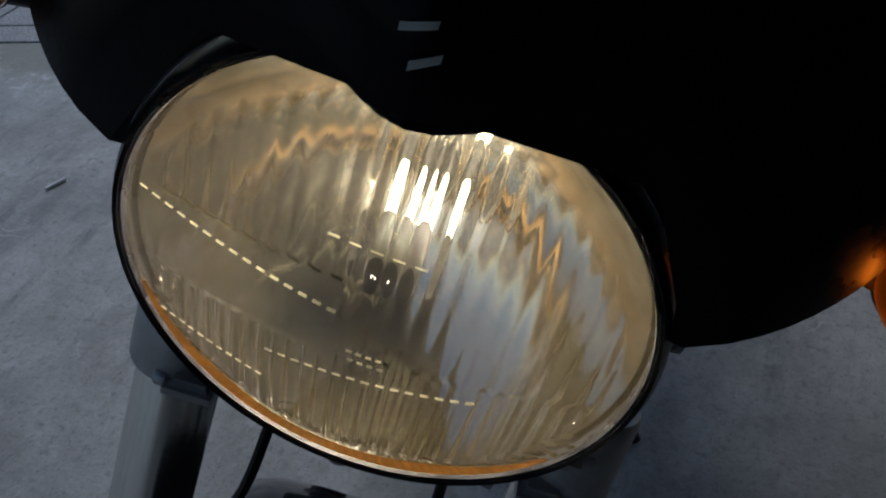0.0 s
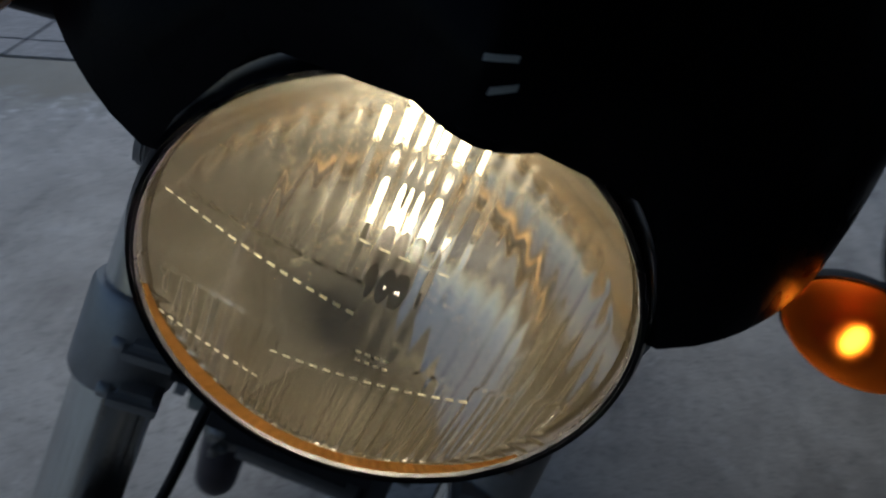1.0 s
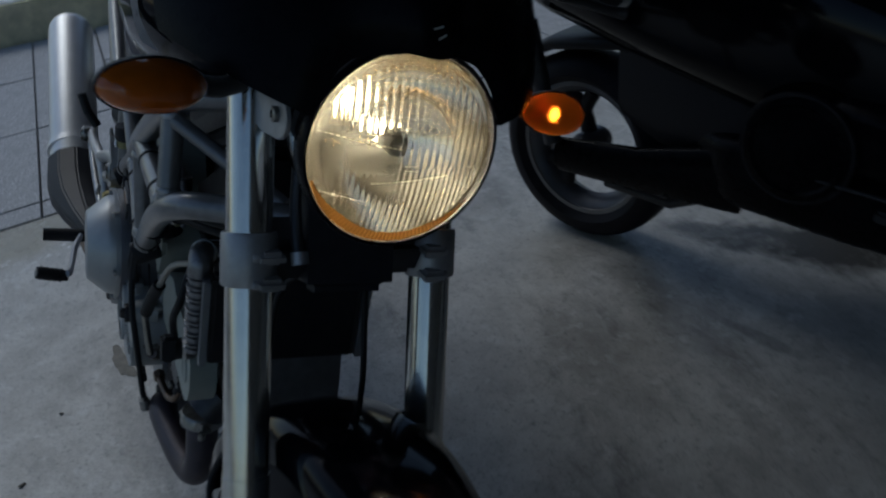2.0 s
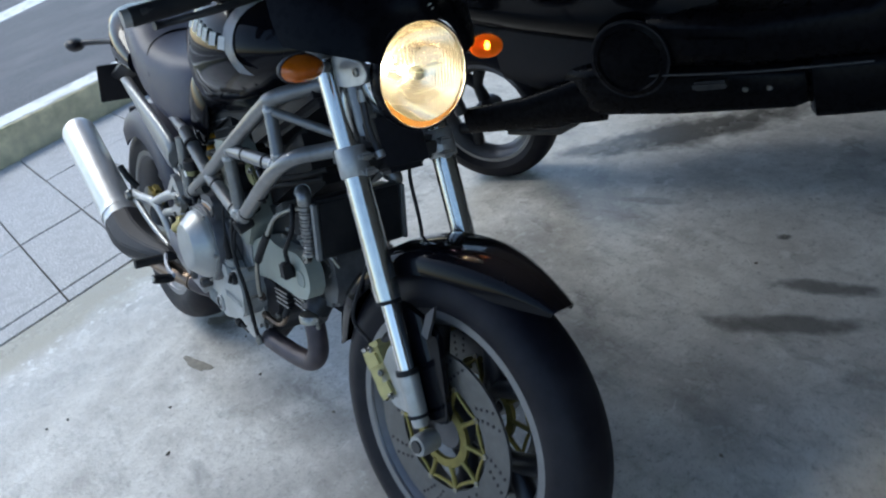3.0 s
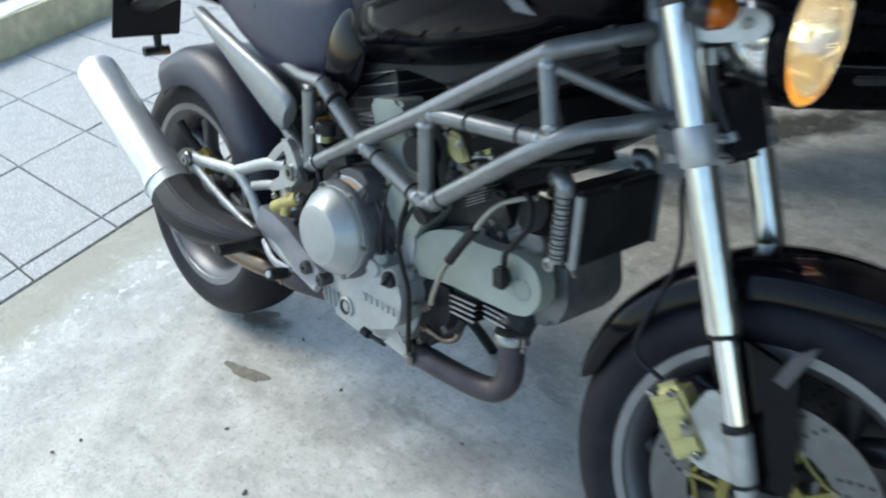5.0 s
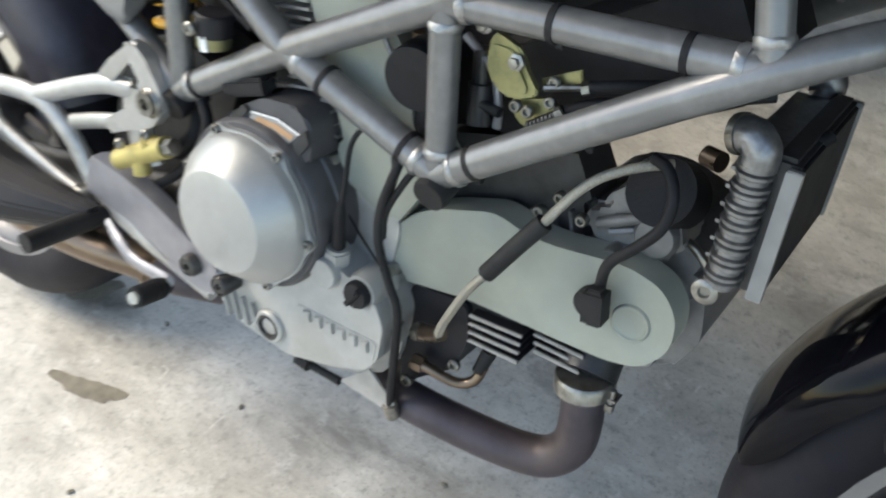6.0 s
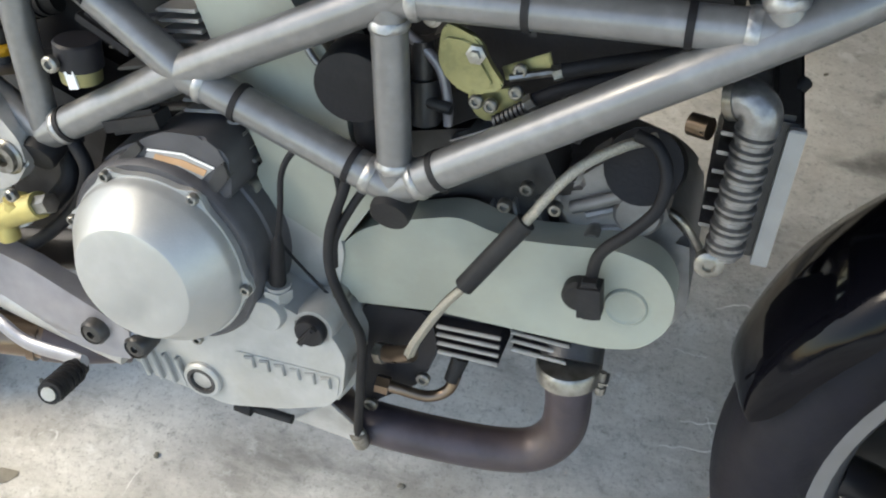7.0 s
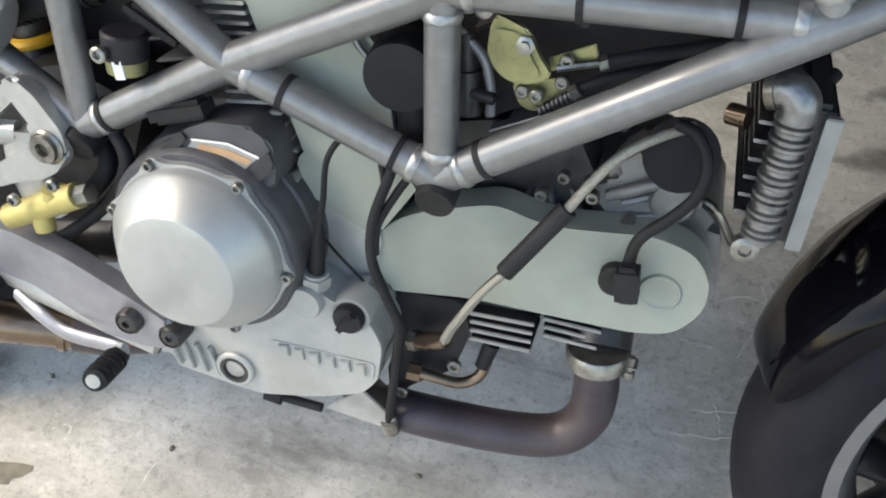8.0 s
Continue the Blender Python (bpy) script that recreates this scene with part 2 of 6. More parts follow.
def glass_material(name, color, rough, ior=1.5):
    m = bpy.data.materials.new(name)
    m.use_nodes = True
    b = m.node_tree.nodes["Principled BSDF"]
    b.inputs["Base Color"].default_value = (*color, 1)
    b.inputs["Roughness"].default_value = rough
    b.inputs["Transmission Weight"].default_value = 1.0
    b.inputs["IOR"].default_value = ior
    return m


BULB = lamp_material("bulb_glow", (1.0, 0.83, 0.55), 3200)
AMBERL = glass_material("amber_lens_lit", (1.0, 0.13, 0.004), 0.6, 1.25)
BULB2 = lamp_material("amber_glow", (1.0, 0.55, 0.12), 36.0)


def frosted(name, through_color, gloss_color, gloss, rough):
    """Frosted moulding that passes the bulb's light."""
    m = bpy.data.materials.new(name)
    m.use_nodes = True
    nt = m.node_tree
    t, g, x = nt.nodes.new("ShaderNodeBsdfTranslucent"), nt.nodes.new("ShaderNodeBsdfGlossy"), nt.nodes.new("ShaderNodeMixShader")
    t.inputs[0].default_value, g.inputs[0].default_value, g.inputs["Roughness"].default_value = (*through_color, 1), (*gloss_color, 1), rough
    x.inputs[0].default_value = gloss
    nt.links.new(t.outputs[0], x.inputs[1])
    nt.links.new(g.outputs[0], x.inputs[2])
    nt.links.new(x.outputs[0], nt.nodes["Material Output"].inputs[0])
    return m


def hazed_glass(name, color, rough, haze):
    """Clear glass with a film of dust that catches the light from behind."""
    m = glass_material(name, color, rough)
    nt = m.node_tree
    t, x = nt.nodes.new("ShaderNodeBsdfTranslucent"), nt.nodes.new("ShaderNodeMixShader")
    t.inputs[0].default_value = (0.9, 0.72, 0.42, 1)
    x.inputs[0].default_value = haze
    nt.links.new(nt.nodes["Principled BSDF"].outputs[0], x.inputs[1])
    nt.links.new(t.outputs[0], x.inputs[2])
    nt.links.new(x.outputs[0], nt.nodes["Material Output"].inputs[0])
    return m


FROST = frosted("frosted_glint", (0.9, 0.86, 0.72), (0.9, 0.88, 0.8), 0.35, 0.3)
# warm reflection on the lens rim, put into the colour
AMBERREFL = frosted("amber_rim_reflection", (0.017, 0.0072, 0.0016), (0.30, 0.20, 0.10), 0.25, 0.3)
GLASS = hazed_glass("lamp_glass", (0.99, 0.97, 0.93), 0.02, 0.0021)


# ---- mesh helpers ----
def part(name, bm, material, parent, label="", m=None, smooth=40):
    me = bpy.data.meshes.new(name)
    bmesh.ops.recalc_face_normals(bm, faces=bm.faces[:])
    if smooth:
        for f in bm.faces:
            f.smooth = True
        for e in bm.edges:
            if len(e.link_faces) == 2 and e.calc_face_angle(0) > radians(smooth):
                e.smooth = False
    bm.to_mesh(me)
    bm.free()
    me.materials.append(material)
    ob = new(name, me)
    if parent is not None:
        ob.parent = parent
    if m is not None:
        ob.matrix_local = m
    if label:
        tagged(ob, label)
    return ob


def BM():
    return bmesh.new()


def smooth_path(pts, n=8):
    """Catmull-Rom through the points."""
    P = [Vector(p) for p in pts]
    if len(P) < 3:
        return P
    P = [P[0] * 2 - P[1]] + P + [P[-1] * 2 - P[-2]]
    out = []
    for i in range(1, len(P) - 2):
        for k in range(n):
            t = k / n
            a, b, c, d = P[i - 1:i + 3]
            out.append(0.5 * ((2 * b) + (c - a) * t + (2 * a - 5 * b + 4 * c - d) * t * t + (3 * b - a - 3 * c + d) * t ** 3))
    return out + [P[-2]]


def tube(bm, pts, r, seg=14, caps=True, smooth=0, flat=1.0):
    """A round bar along points; r is one radius or one for each end point (evenly blended)."""
    P = smooth_path(pts, smooth) if smooth else [Vector(p) for p in pts]
    n = len(P)
    rs = [r] * n if not isinstance(r, (list, tuple)) else [r[min(len(r) - 2, int(i / (n - 1) * (len(r) - 1)))] * (1 - (i / (n - 1) * (len(r) - 1) - min(len(r) - 2, int(i / (n - 1) * (len(r) - 1))))) + r[min(len(r) - 2, int(i / (n - 1) * (len(r) - 1))) + 1] * (i / (n - 1) * (len(r) - 1) - min(len(r) - 2, int(i / (n - 1) * (len(r) - 1)))) for i in range(n)]
    ring0, rings, u = None, [], None
    for i, p in enumerate(P):
        d = (P[min(i + 1, n - 1)] - P[max(i - 1, 0)]).normalized()
        if u is None:
            u = d.orthogonal().normalized() if abs(d.y) > 0.9 else d.cross(Vector((0, 1, 0))).normalized()
        u = (u - d * u.dot(d)).normalized()
        v = d.cross(u)
        rings.append([bm.verts.new(p + (u * math.cos(a) + v * math.sin(a) * flat) * rs[i]) for a in [2 * math.pi * k / seg for k in range(seg)]])
    skin(bm, rings, caps)
    return bm


def skin(bm, rings, caps=True, closed=True):
    for a, b in zip(rings, rings[1:]):
        n = len(a)
        for k in range(n if closed else n - 1):
            bm.faces.new((a[k], a[(k + 1) % n], b[(k + 1) % n], b[k]))
    if caps:
        bm.faces.new(rings[0][::-1])
        bm.faces.new(rings[-1])


def loft(bm, rings, caps=True, closed=True):
    skin(bm, [[bm.verts.new(p) for p in r] for r in rings], caps, closed)
    return bm


AXIS_Y = Matrix(((1, 0, 0, 0), (0, 0, 1, 0), (0, -1, 0, 0), (0, 0, 0, 1)))


def lathe(bm, profile, m, seg=32, closed=False):
    """Turn (radius, height) pairs round the local z axis of m; closed joins the last to the first."""
    rings = []
    for r, h in profile:
        rings.append([bm.verts.new(m @ Vector((max(r, 1e-5) * math.cos(2 * math.pi * k / seg), max(r, 1e-5) * math.sin(2 * math.pi * k / seg), h))) for k in range(seg)])
    if closed:
        rings.append(rings[0])
        skin(bm, rings, False)
    else:
        skin(bm, rings, True)
    return bm


def prism(bm, outline, lo, hi, m, bevel=0.0, segs=2):
    """A plate: outline of (x, y) pairs in the plane of m, from lo to hi along m's z."""
    a = [bm.verts.new(m @ Vector((x, y, lo))) for x, y in outline]
    b = [bm.verts.new(m @ Vector((x, y, hi))) for x, y in outline]
    n = len(a)
    sides = [bm.faces.new((a[k], a[(k + 1) % n], b[(k + 1) % n], b[k])) for k in range(n)]
    fa, fb = bm.faces.new(a[::-1]), bm.faces.new(b)
    if bevel:
        bmesh.ops.bevel(bm, geom=list(fa.edges) + list(fb.edges), offset=bevel, segments=segs, affect="EDGES", clamp_overlap=True)
    return bm


def box(bm, size, m, bevel=0.0, segs=2):
    x, y, z = [s / 2 for s in size]
    return prism(bm, [(-x, -y), (x, -y), (x, y), (-x, y)], -z, z, m, bevel, segs)


def at(x, y, z, rx=0, ry=0, rz=0):
    return pose(x, y, z, rx, ry, rz)


def side(y):
    """A plane seen from the bike's right: its x, y are the bike's x, z; its z points to the right (-y)."""
    return Matrix(((1, 0, 0, 0), (0, 0, -1, y), (0, 1, 0, 0), (0, 0, 0, 1)))


def bar(a, b):
    """A pose at a whose z axis points to b."""
    a, b = Vector(a), Vector(b)
    return Matrix.Translation(a) @ (b - a).to_track_quat("Z", "Y").to_matrix().to_4x4()


def bolt(bm, p, d, r=0.006, h=0.006):
    lathe(bm, [(r, 0), (r, h * 0.8), (r * 0.8, h), (r * 0.5, h), (r * 0.5, h * 0.4)], bar(p, Vector(p) + Vector(d)), 12)


def rounded(points, r, n=4):
    """An outline with its corners rounded by r."""
    out = []
    P = [Vector(p) for p in points]
    for i, p in enumerate(P):
        a, b = P[i - 1] - p, P[(i + 1) % len(P)] - p
        k = min(r, a.length * 0.45, b.length * 0.45)
        a, b = p + a.normalized() * k, p + b.normalized() * k
        for j in range(n + 1):
            t = j / n
            q = a * (1 - t) ** 2 + p * 2 * t * (1 - t) + b * t * t
            out.append((q.x, q.y))
    return out


def thing(name, m, label, category, group="", kind=""):
    ob = new(name)
    ob.matrix_world = m
    return tagged(ob, label, category, group, kind)


# ---- the setting ----
PAVE = 17.9
PM = pose(-0.811, 0.0, 0.0, 0, 0, PAVE)


def sheet(name, outline, z0, z1, material, label, bevel=0.0, m=None, category=""):
    return tagged(part(name, prism(BM(), outline, z0, z1, m or Matrix(), bevel), material, None, smooth=30), label, category or name, kind="structure")


sheet("ground", [(-60, -60), (60, -60), (60, 60), (-60, 60)], -0.5, -0.16, ASPH, "dark asphalt road surface reaching far away")
sheet("floor", [(0.004, -8), (9, -8), (9, 9), (0.004, 9)], -0.15, 0.0, CONC, "stained grey concrete carport floor with dark patches", m=PM)
sheet("pavement", [(-2.215, -8), (-0.004, -8), (-0.004, 9), (-2.215, 9)], -0.15, -0.012, DARKJ, "dark bedding under the granite paving slabs", m=PM)
sheet("kerb", [(-2.53, -9), (-2.22, -9), (-2.22, 9), (-2.53, 9)], -0.16, 0.20, KERB, "weathered tan concrete kerb along the road", 0.012, m=PM)
# paint on the kerb top with a worn, ragged inner edge
rag = random.Random(11)
sheet("kerb_line", [(-2.527, -9), *[(-2.245 - rag.uniform(0.0, 0.035), -9 + 0.045 * k) for k in range(401)], (-2.527, 9)], 0.196, 0.206, WHITE, "worn white paint on the kerb top", m=PM)
sheet("road_line", [(-0.45, -40), (0.45, -40), (0.45, 40), (-0.45, 40)], -0.165, -0.154, WHITE, "white line across the asphalt road", m=PM @ pose(-12.0, 6.0, 0, 0, 0, 23))
sheet("far_verge", [(-22, -40), (-18, -40), (-18, 40), (-22, 40)], -0.165, -0.05, CONC, "pale concrete verge beyond the road", m=PM)
rnd = random.Random(5)
pav = bpy.data.objects["pavement"]
SKEW = 0.23
rows_x = [(-0.125, -0.008), (-0.84, -0.129), (-1.55, -0.844), (-2.21, -1.554)]
for x0, x1 in rows_x:
    me = None
    for k in range(-8, 16):
        y0 = -0.105 + 0.32 * k
        w, l = x1 - x0 - 0.007, 0.312
        ob = part("slab", prism(BM(), [(-w / 2, -l / 2 + SKEW * w / 2), (w / 2, -l / 2 - SKEW * w / 2), (w / 2, l / 2 - SKEW * w / 2), (-w / 2, l / 2 + SKEW * w / 2)], -0.03, 0.0, Matrix(), 0.0015, 1), SLAB, pav, smooth=30) if me is None else new("slab", me)
        me = ob.data
        ob.parent = pav
        ob.matrix_local = PM @ pose((x0 + x1) / 2, y0 + 0.16 - SKEW * (x0 + x1) / 2, 0.002 + rnd.uniform(-0.0015, 0.0015), rnd.uniform(-0.15, 0.15), rnd.uniform(-0.15, 0.15), 0)
# ceiling and walls stay out of view, added to dim the deep floor
sheet("ceiling", [(-0.3, -1.7), (9, -1.7), (9, 5.2), (-0.3, 5.2)], 2.7, 2.9, LOWBOUNCE, "unseen dark carport ceiling added to hold back sky light", m=PM)
sheet("wall_east", [(4.8, -1.7), (5.0, -1.7), (5.0, 5.2), (4.8, 5.2)], 0.002, 2.698, LOWBOUNCE, "unseen dark wall added to close off side light", m=PM)
sheet("wall_north", [(-0.3, 3.9), (4.79, 3.9), (4.79, 4.1), (-0.3, 4.1)], 0.002, 2.698, LOWBOUNCE, "unseen dark wall added to close off side light", m=PM)


# ---- the motorcycle ----
LEAN = 15.0
bike = thing("motorcycle", pose(0, 0, 0, -LEAN) @ pose(-0.049, -0.067, 0, 0, 0, 3.5) @ pose(0.049, 0, 0), "black naked motorcycle with grey trellis frame leaning on its stand", "motorcycle")
AXLE_F = Vector((1.437, 0, 0.310))
RAKE = Vector((-0.3403, 0, 0.9403))
HEAD = Vector((1.185, 0, 0.92))
STEER = Matrix.Translation(HEAD) @ Matrix.Rotation(radians(9.5), 4, RAKE) @ Matrix.Translation(-HEAD)
AIM = Matrix.Translation(HEAD) @ Matrix.Rotation(radians(4.0), 4, RAKE) @ Matrix.Translation(-HEAD)


def leg(s, y):
    """A point on the fork leg, s metres up from the axle."""
    return AXLE_F + RAKE * s + Vector((0, y, 0))


def wheel(centre, m, R, W, rim_r, rim_w, parent, disc_r, sides, name, spokes=5, label="", spoke_m=None):
    c = Matrix.Translation(centre) @ AXIS_Y
    prof = []
    n = 14
    for k in range(n + 1):
        a = math.pi * (k / n) - math.pi / 2
        prof.append((R - (R - rim_r) * (1 - math.cos(a)) * 0.75 * (abs(a) / (math.pi / 2)) ** 0.6, W / 2 * math.sin(a)))
    prof = [(rim_r - 0.006, -rim_w * 0.48)] + prof + [(rim_r - 0.006, rim_w * 0.48)]
    w = part(name, lathe(BM(), [(rim_r + 0.004, -rim_w / 2), (rim_r + 0.004, -rim_w / 2 + 0.006), (rim_r - 0.010, -rim_w / 2 + 0.012), (rim_r - 0.022, -rim_w / 2 + 0.03), (rim_r - 0.030, 0), (rim_r - 0.022, rim_w / 2 - 0.03), (rim_r - 0.010, rim_w / 2 - 0.012), (rim_r + 0.004, rim_w / 2 - 0.006), (rim_r + 0.004, rim_w / 2), (rim_r - 0.006, rim_w / 2 + 0.001), (rim_r - 0.02, rim_w / 2 - 0.006), (rim_r - 0.036, rim_w / 2 - 0.03), (rim_r - 0.042, 0), (rim_r - 0.036, -rim_w / 2 + 0.03), (rim_r - 0.02, -rim_w / 2 + 0.006), (rim_r - 0.006, -rim_w / 2 - 0.001)], c, 64, True), WHEELM, parent, label, m)
    for s in (-1, 1):
        part("rim_lip", lathe(BM(), [(rim_r - 0.013, s * (rim_w / 2 - 0.001)), (rim_r - 0.011, s * (rim_w / 2 + 0.0030)), (rim_r + 0.0045, s * (rim_w / 2 + 0.0035)), (rim_r + 0.0055, s * (rim_w / 2 - 0.002))], c, 64, True), RIMLIP, w, "polished rim edge")
    part("tyre", lathe(BM(), prof, c, 72, True), TYRE, w, "black rubber road tyre")
    part("hub", lathe(BM(), [(0.012, -0.05), (0.030, -0.05), (0.040, -0.034), (0.038, -0.01), (0.038, 0.01), (0.040, 0.034), (0.030, 0.05), (0.012, 0.05)], c, 32), WHEELM, w)
    for k in range(spokes):
        bm = BM()
        for s in (-1, 1):
            a0, a1 = 2 * math.pi * k / spokes + 0.3, 2 * math.pi * k / spokes + 0.3 + s * 0.26
            am = (a0 * 0.55 + a1 * 0.45)
            pts = [(0.035 * math.cos(a0), 0.035 * math.sin(a0), 0), (0.5 * rim_r * math.cos(a0 * 0.8 + am * 0.2), 0.5 * rim_r * math.sin(a0 * 0.8 + am * 0.2), 0), ((rim_r - 0.034) * math.cos(a1), (rim_r - 0.034) * math.sin(a1), 0)]
            tube(bm, [c @ Vector(p) for p in pts], [0.022, 0.017, 0.022], 12, smooth=5)
        part("spoke", bm, spoke_m or WHEELM, w)
    return w


# front wheel with twin discs
wf = wheel(AXLE_F, STEER, 0.300, 0.120, 0.222, 0.095, bike, 0.16, (-1, 1), "front_wheel", 5, "grey five-spoke front wheel with a black tyre", DARKSPOKE)


def brake_disc(y, parent, centre, r_out, r_in, carrier=True):
    c = Matrix.Translation(centre + Vector((0, y, 0))) @ AXIS_Y
    d = part("brake_disc", lathe(BM(), [(r_in, -0.0025), (r_out, -0.0025), (r_out, 0.0025), (r_in, 0.0025)], c, 72, True), DISC, parent, "drilled steel brake disc", smooth=30)
    bm = BM()
    for ring, n, ph in ((0.24, 32, 0.0), (0.42, 32, 0.05), (0.62, 32, 0.10), (0.82, 32, 0.15)):
        for k in range(n):
            if k % 4 > 1:
                continue
            a, r = 2 * math.pi * k / n + ph, r_in + (r_out - r_in) * ring
            lathe(bm, [(0.0032, -0.0031), (0.0032, 0.0031)], c @ Matrix.Translation((r * math.cos(a), r * math.sin(a), 0)), 8)
    tagged(part("drilling", bm, PLASTIC, d, "dark drilled holes"), kind="stuff")
    if carrier:
        part("disc_carrier", lathe(BM(), [(0.046, -0.004), (0.062, -0.004), (0.062, 0.004), (0.046, 0.004)], c, 32, True), GOLD, d, "gold anodised disc carrier")
        n = 10
        for k in range(n):
            a = 2 * math.pi * k / n
            on = lambda r, t: c @ Vector((r * math.cos(t), r * math.sin(t), 0))
            bm = BM()
            tube(bm, [on(0.058, a), on(0.075, a), on(r_in + 0.003, a)], [0.0062, 0.0042, 0.0056], 8)
            part("carrier_arm", bm, GOLD, d)
            step = 2 * math.pi / n
            part("carrier_arc", tube(BM(), [on(r_in - 0.001, a), on(r_in - 0.009, a + step * 0.22), on(r_in - 0.011, a + step * 0.5), on(r_in - 0.009, a + step * 0.78), on(r_in - 0.001, a + step)], 0.0034, 8, smooth=4), GOLD, d)
            part("disc_bobbin", lathe(BM(), [(0.0050, -0.005), (0.0056, 0.0), (0.0050, 0.005), (0.003, 0.0055)], c @ Matrix.Translation((r_in * math.cos(a), r_in * math.sin(a), 0)), 12), STEEL, d, "bright disc bobbin")
    return d


for y in (-0.058, 0.058):
    brake_disc(y, wf, AXLE_F, 0.160, 0.104)

# fork
for s in (-1, 1):
    y = 0.1 * s
    fk = part("fork_tube", tube(BM(), [leg(0.255, y), leg(0.262, y), leg(0.275, y), leg(0.276, y), leg(0.50, y), leg(0.70, y)], 0.0218, 28), FORKM, bike, "satin aluminium upper fork tube", STEER)
    part("dust_seal", tube(BM(), [leg(0.248, y), leg(0.2555, y)], 0.0216, 28), RUBBER, fk, "black dust seal")
    part("fork_collar", tube(BM(), [leg(0.262, y), leg(0.285, y)], 0.0228, 28), FORKM, fk)
    part("stanchion", tube(BM(), [leg(0.11, y), leg(0.25, y)], 0.0150, 28), CHROME, fk, "polished chrome stanchion")
    bm = BM()
    tube(bm, [leg(0.03, y), leg(0.06, y), leg(0.125, y)], [0.014, 0.0175, 0.0190], 24)
    lathe(bm, [(0.011, -0.02), (0.0185, -0.02), (0.020, -0.012), (0.020, 0.012), (0.0185, 0.02), (0.011, 0.02)], Matrix.Translation(AXLE_F + Vector((0, y, 0))) @ AXIS_Y, 24, True)
    ft = part("fork_foot", bm, ALU, fk, "cast aluminium fork foot")
    bm = BM()
    lathe(bm, [(0.0115, -0.024), (0.0115, 0.024)], Matrix.Translation(AXLE_F + Vector((0, y, 0))) @ AXIS_Y, 16)
    part("axle_end", bm, DARKMETAL, ft)
    part("foot_ring", tube(BM(), [leg(0.046, y), leg(0.052, y)], 0.0182, 24), RUBBER, fk)
    part("seal_ring", tube(BM(), [leg(0.122, y), leg(0.131, y)], 0.0200, 24), RUBBER, fk)
    for z, h in ((0.468, 0.05), (0.665, 0.032)):
        bm = BM()
        tube(bm, [leg(z, y), leg(z + 0.003, y), leg(z + h - 0.003, y), leg(z + h, y)], [0.0250, 0.0264, 0.0264, 0.0250], 28)
        part("clamp_ring", bm, ALU if z < 0.6 else DARKMETAL, fk, "cast clamp ring on the fork")
    bm = BM()
    for z in (0.48, 0.505):
        p = leg(z, y) + Vector((0.025, -0.012 * s, 0))
        box(bm, (0.016, 0.024, 0.013), Matrix.Translation(p), 0.004, 3)
        bolt(bm, p + Vector((0.0, 0.012 * s, 0)), (0, s, 0), 0.005, 0.006)
    part("clamp_lug", bm, ALU, fk)
    part("fork_cap", lathe(BM(), [(0.017, 0), (0.0215, 0.002), (0.0215, 0.012), (0.016, 0.016), (0.011, 0.03), (0.006, 0.032)], bar(leg(0.70, y), leg(0.8, y)), 20), ALU, fk)
bm = BM()
box(bm, (0.07, 0.2, 0.042), Matrix.Translation(leg(0.493, 0) + Vector((-0.02, 0, 0))), 0.01)
part("lower_yoke", bm, DARKMETAL, bike, "dark cast lower triple clamp", STEER)
part("lamp_wiring_box", box(BM(), (0.05, 0.085, 0.105), at(1.272, 0.0, 0.795, 0, -20, 0), 0.010, 3), PLASTIC, bike, "black wiring box behind the headlamp")
hf = part("brake_hose_joint", tube(BM(), [(1.254, -0.050, 0.892), (1.259, -0.050, 0.866), (1.272, -0.052, 0.830), (1.292, -0.052, 0.800), (1.304, -0.050, 0.784)], 0.0058, 12, smooth=5), DARKMETAL, bike, "dark brake hose with silver joints")
for a, b, r in (((1.255, -0.050, 0.890), (1.2585, -0.050, 0.870), 0.0082), ((1.2990, -0.051, 0.792), (1.3050, -0.050, 0.782), 0.0088)):
    part("hose_joint", tube(BM(), [a, b], r, 12), ALU, hf)
bm = BM()
box(bm, (0.07, 0.2, 0.028), Matrix.Translation(leg(0.68, 0) + Vector((-0.02, 0, 0))), 0.008)
part("upper_yoke", bm, DARKMETAL, bike, "dark cast upper triple clamp", STEER)


# front mudguard
bm = BM()
rings = []
NF = 30
for u in [0, 0.004, 0.012, 0.025, 0.042, 0.06] + [0.08 + 0.92 * k / NF for k in range(NF + 1)]:
    a = radians(166 - 113 * u)
    top = 0.318 + 0.022 * min(1, u / 0.5) + 0.016 * max(0, (u - 0.62) / 0.38) ** 1.5
    w = 0.073 * (0.72 + 0.28 * min(1, u / 0.2)) * (1 - 0.66 * max(0, (u - 0.62) / 0.38) ** 1.8)
    low = 0.283 + 0.012 * u + max(0, (u - 0.80) / 0.20) ** 2 * 0.045
    q = 1 - math.sqrt(max(0, 1 - max(0, 1 - u / 0.075) ** 2))
    low, top = low + (top - low) * 0.62 * q, top - (top - low) * 0.30 * q
    low = min(low, top - 0.008)
    row = []
    prof = ((-1, 0.0), (-1.0, 0.45), (-0.9, 0.78), (-0.6, 0.95), (-0.2, 1.0), (0.2, 1.0), (0.6, 0.95), (0.9, 0.78), (1.0, 0.45), (1, 0.0))
    for o, q in prof:
        rr = low + (top - low) * q
        row.append(AXLE_F + Vector((math.cos(a) * rr, w * o, math.sin(a) * rr)))
    for o, q in prof[::-1]:
        rr = low + (top - low) * q - 0.004 * q
        row.append(AXLE_F + Vector((math.cos(a) * rr, w * o * 0.955, math.sin(a) * rr)))
    rings.append(row)
loft(bm, rings)
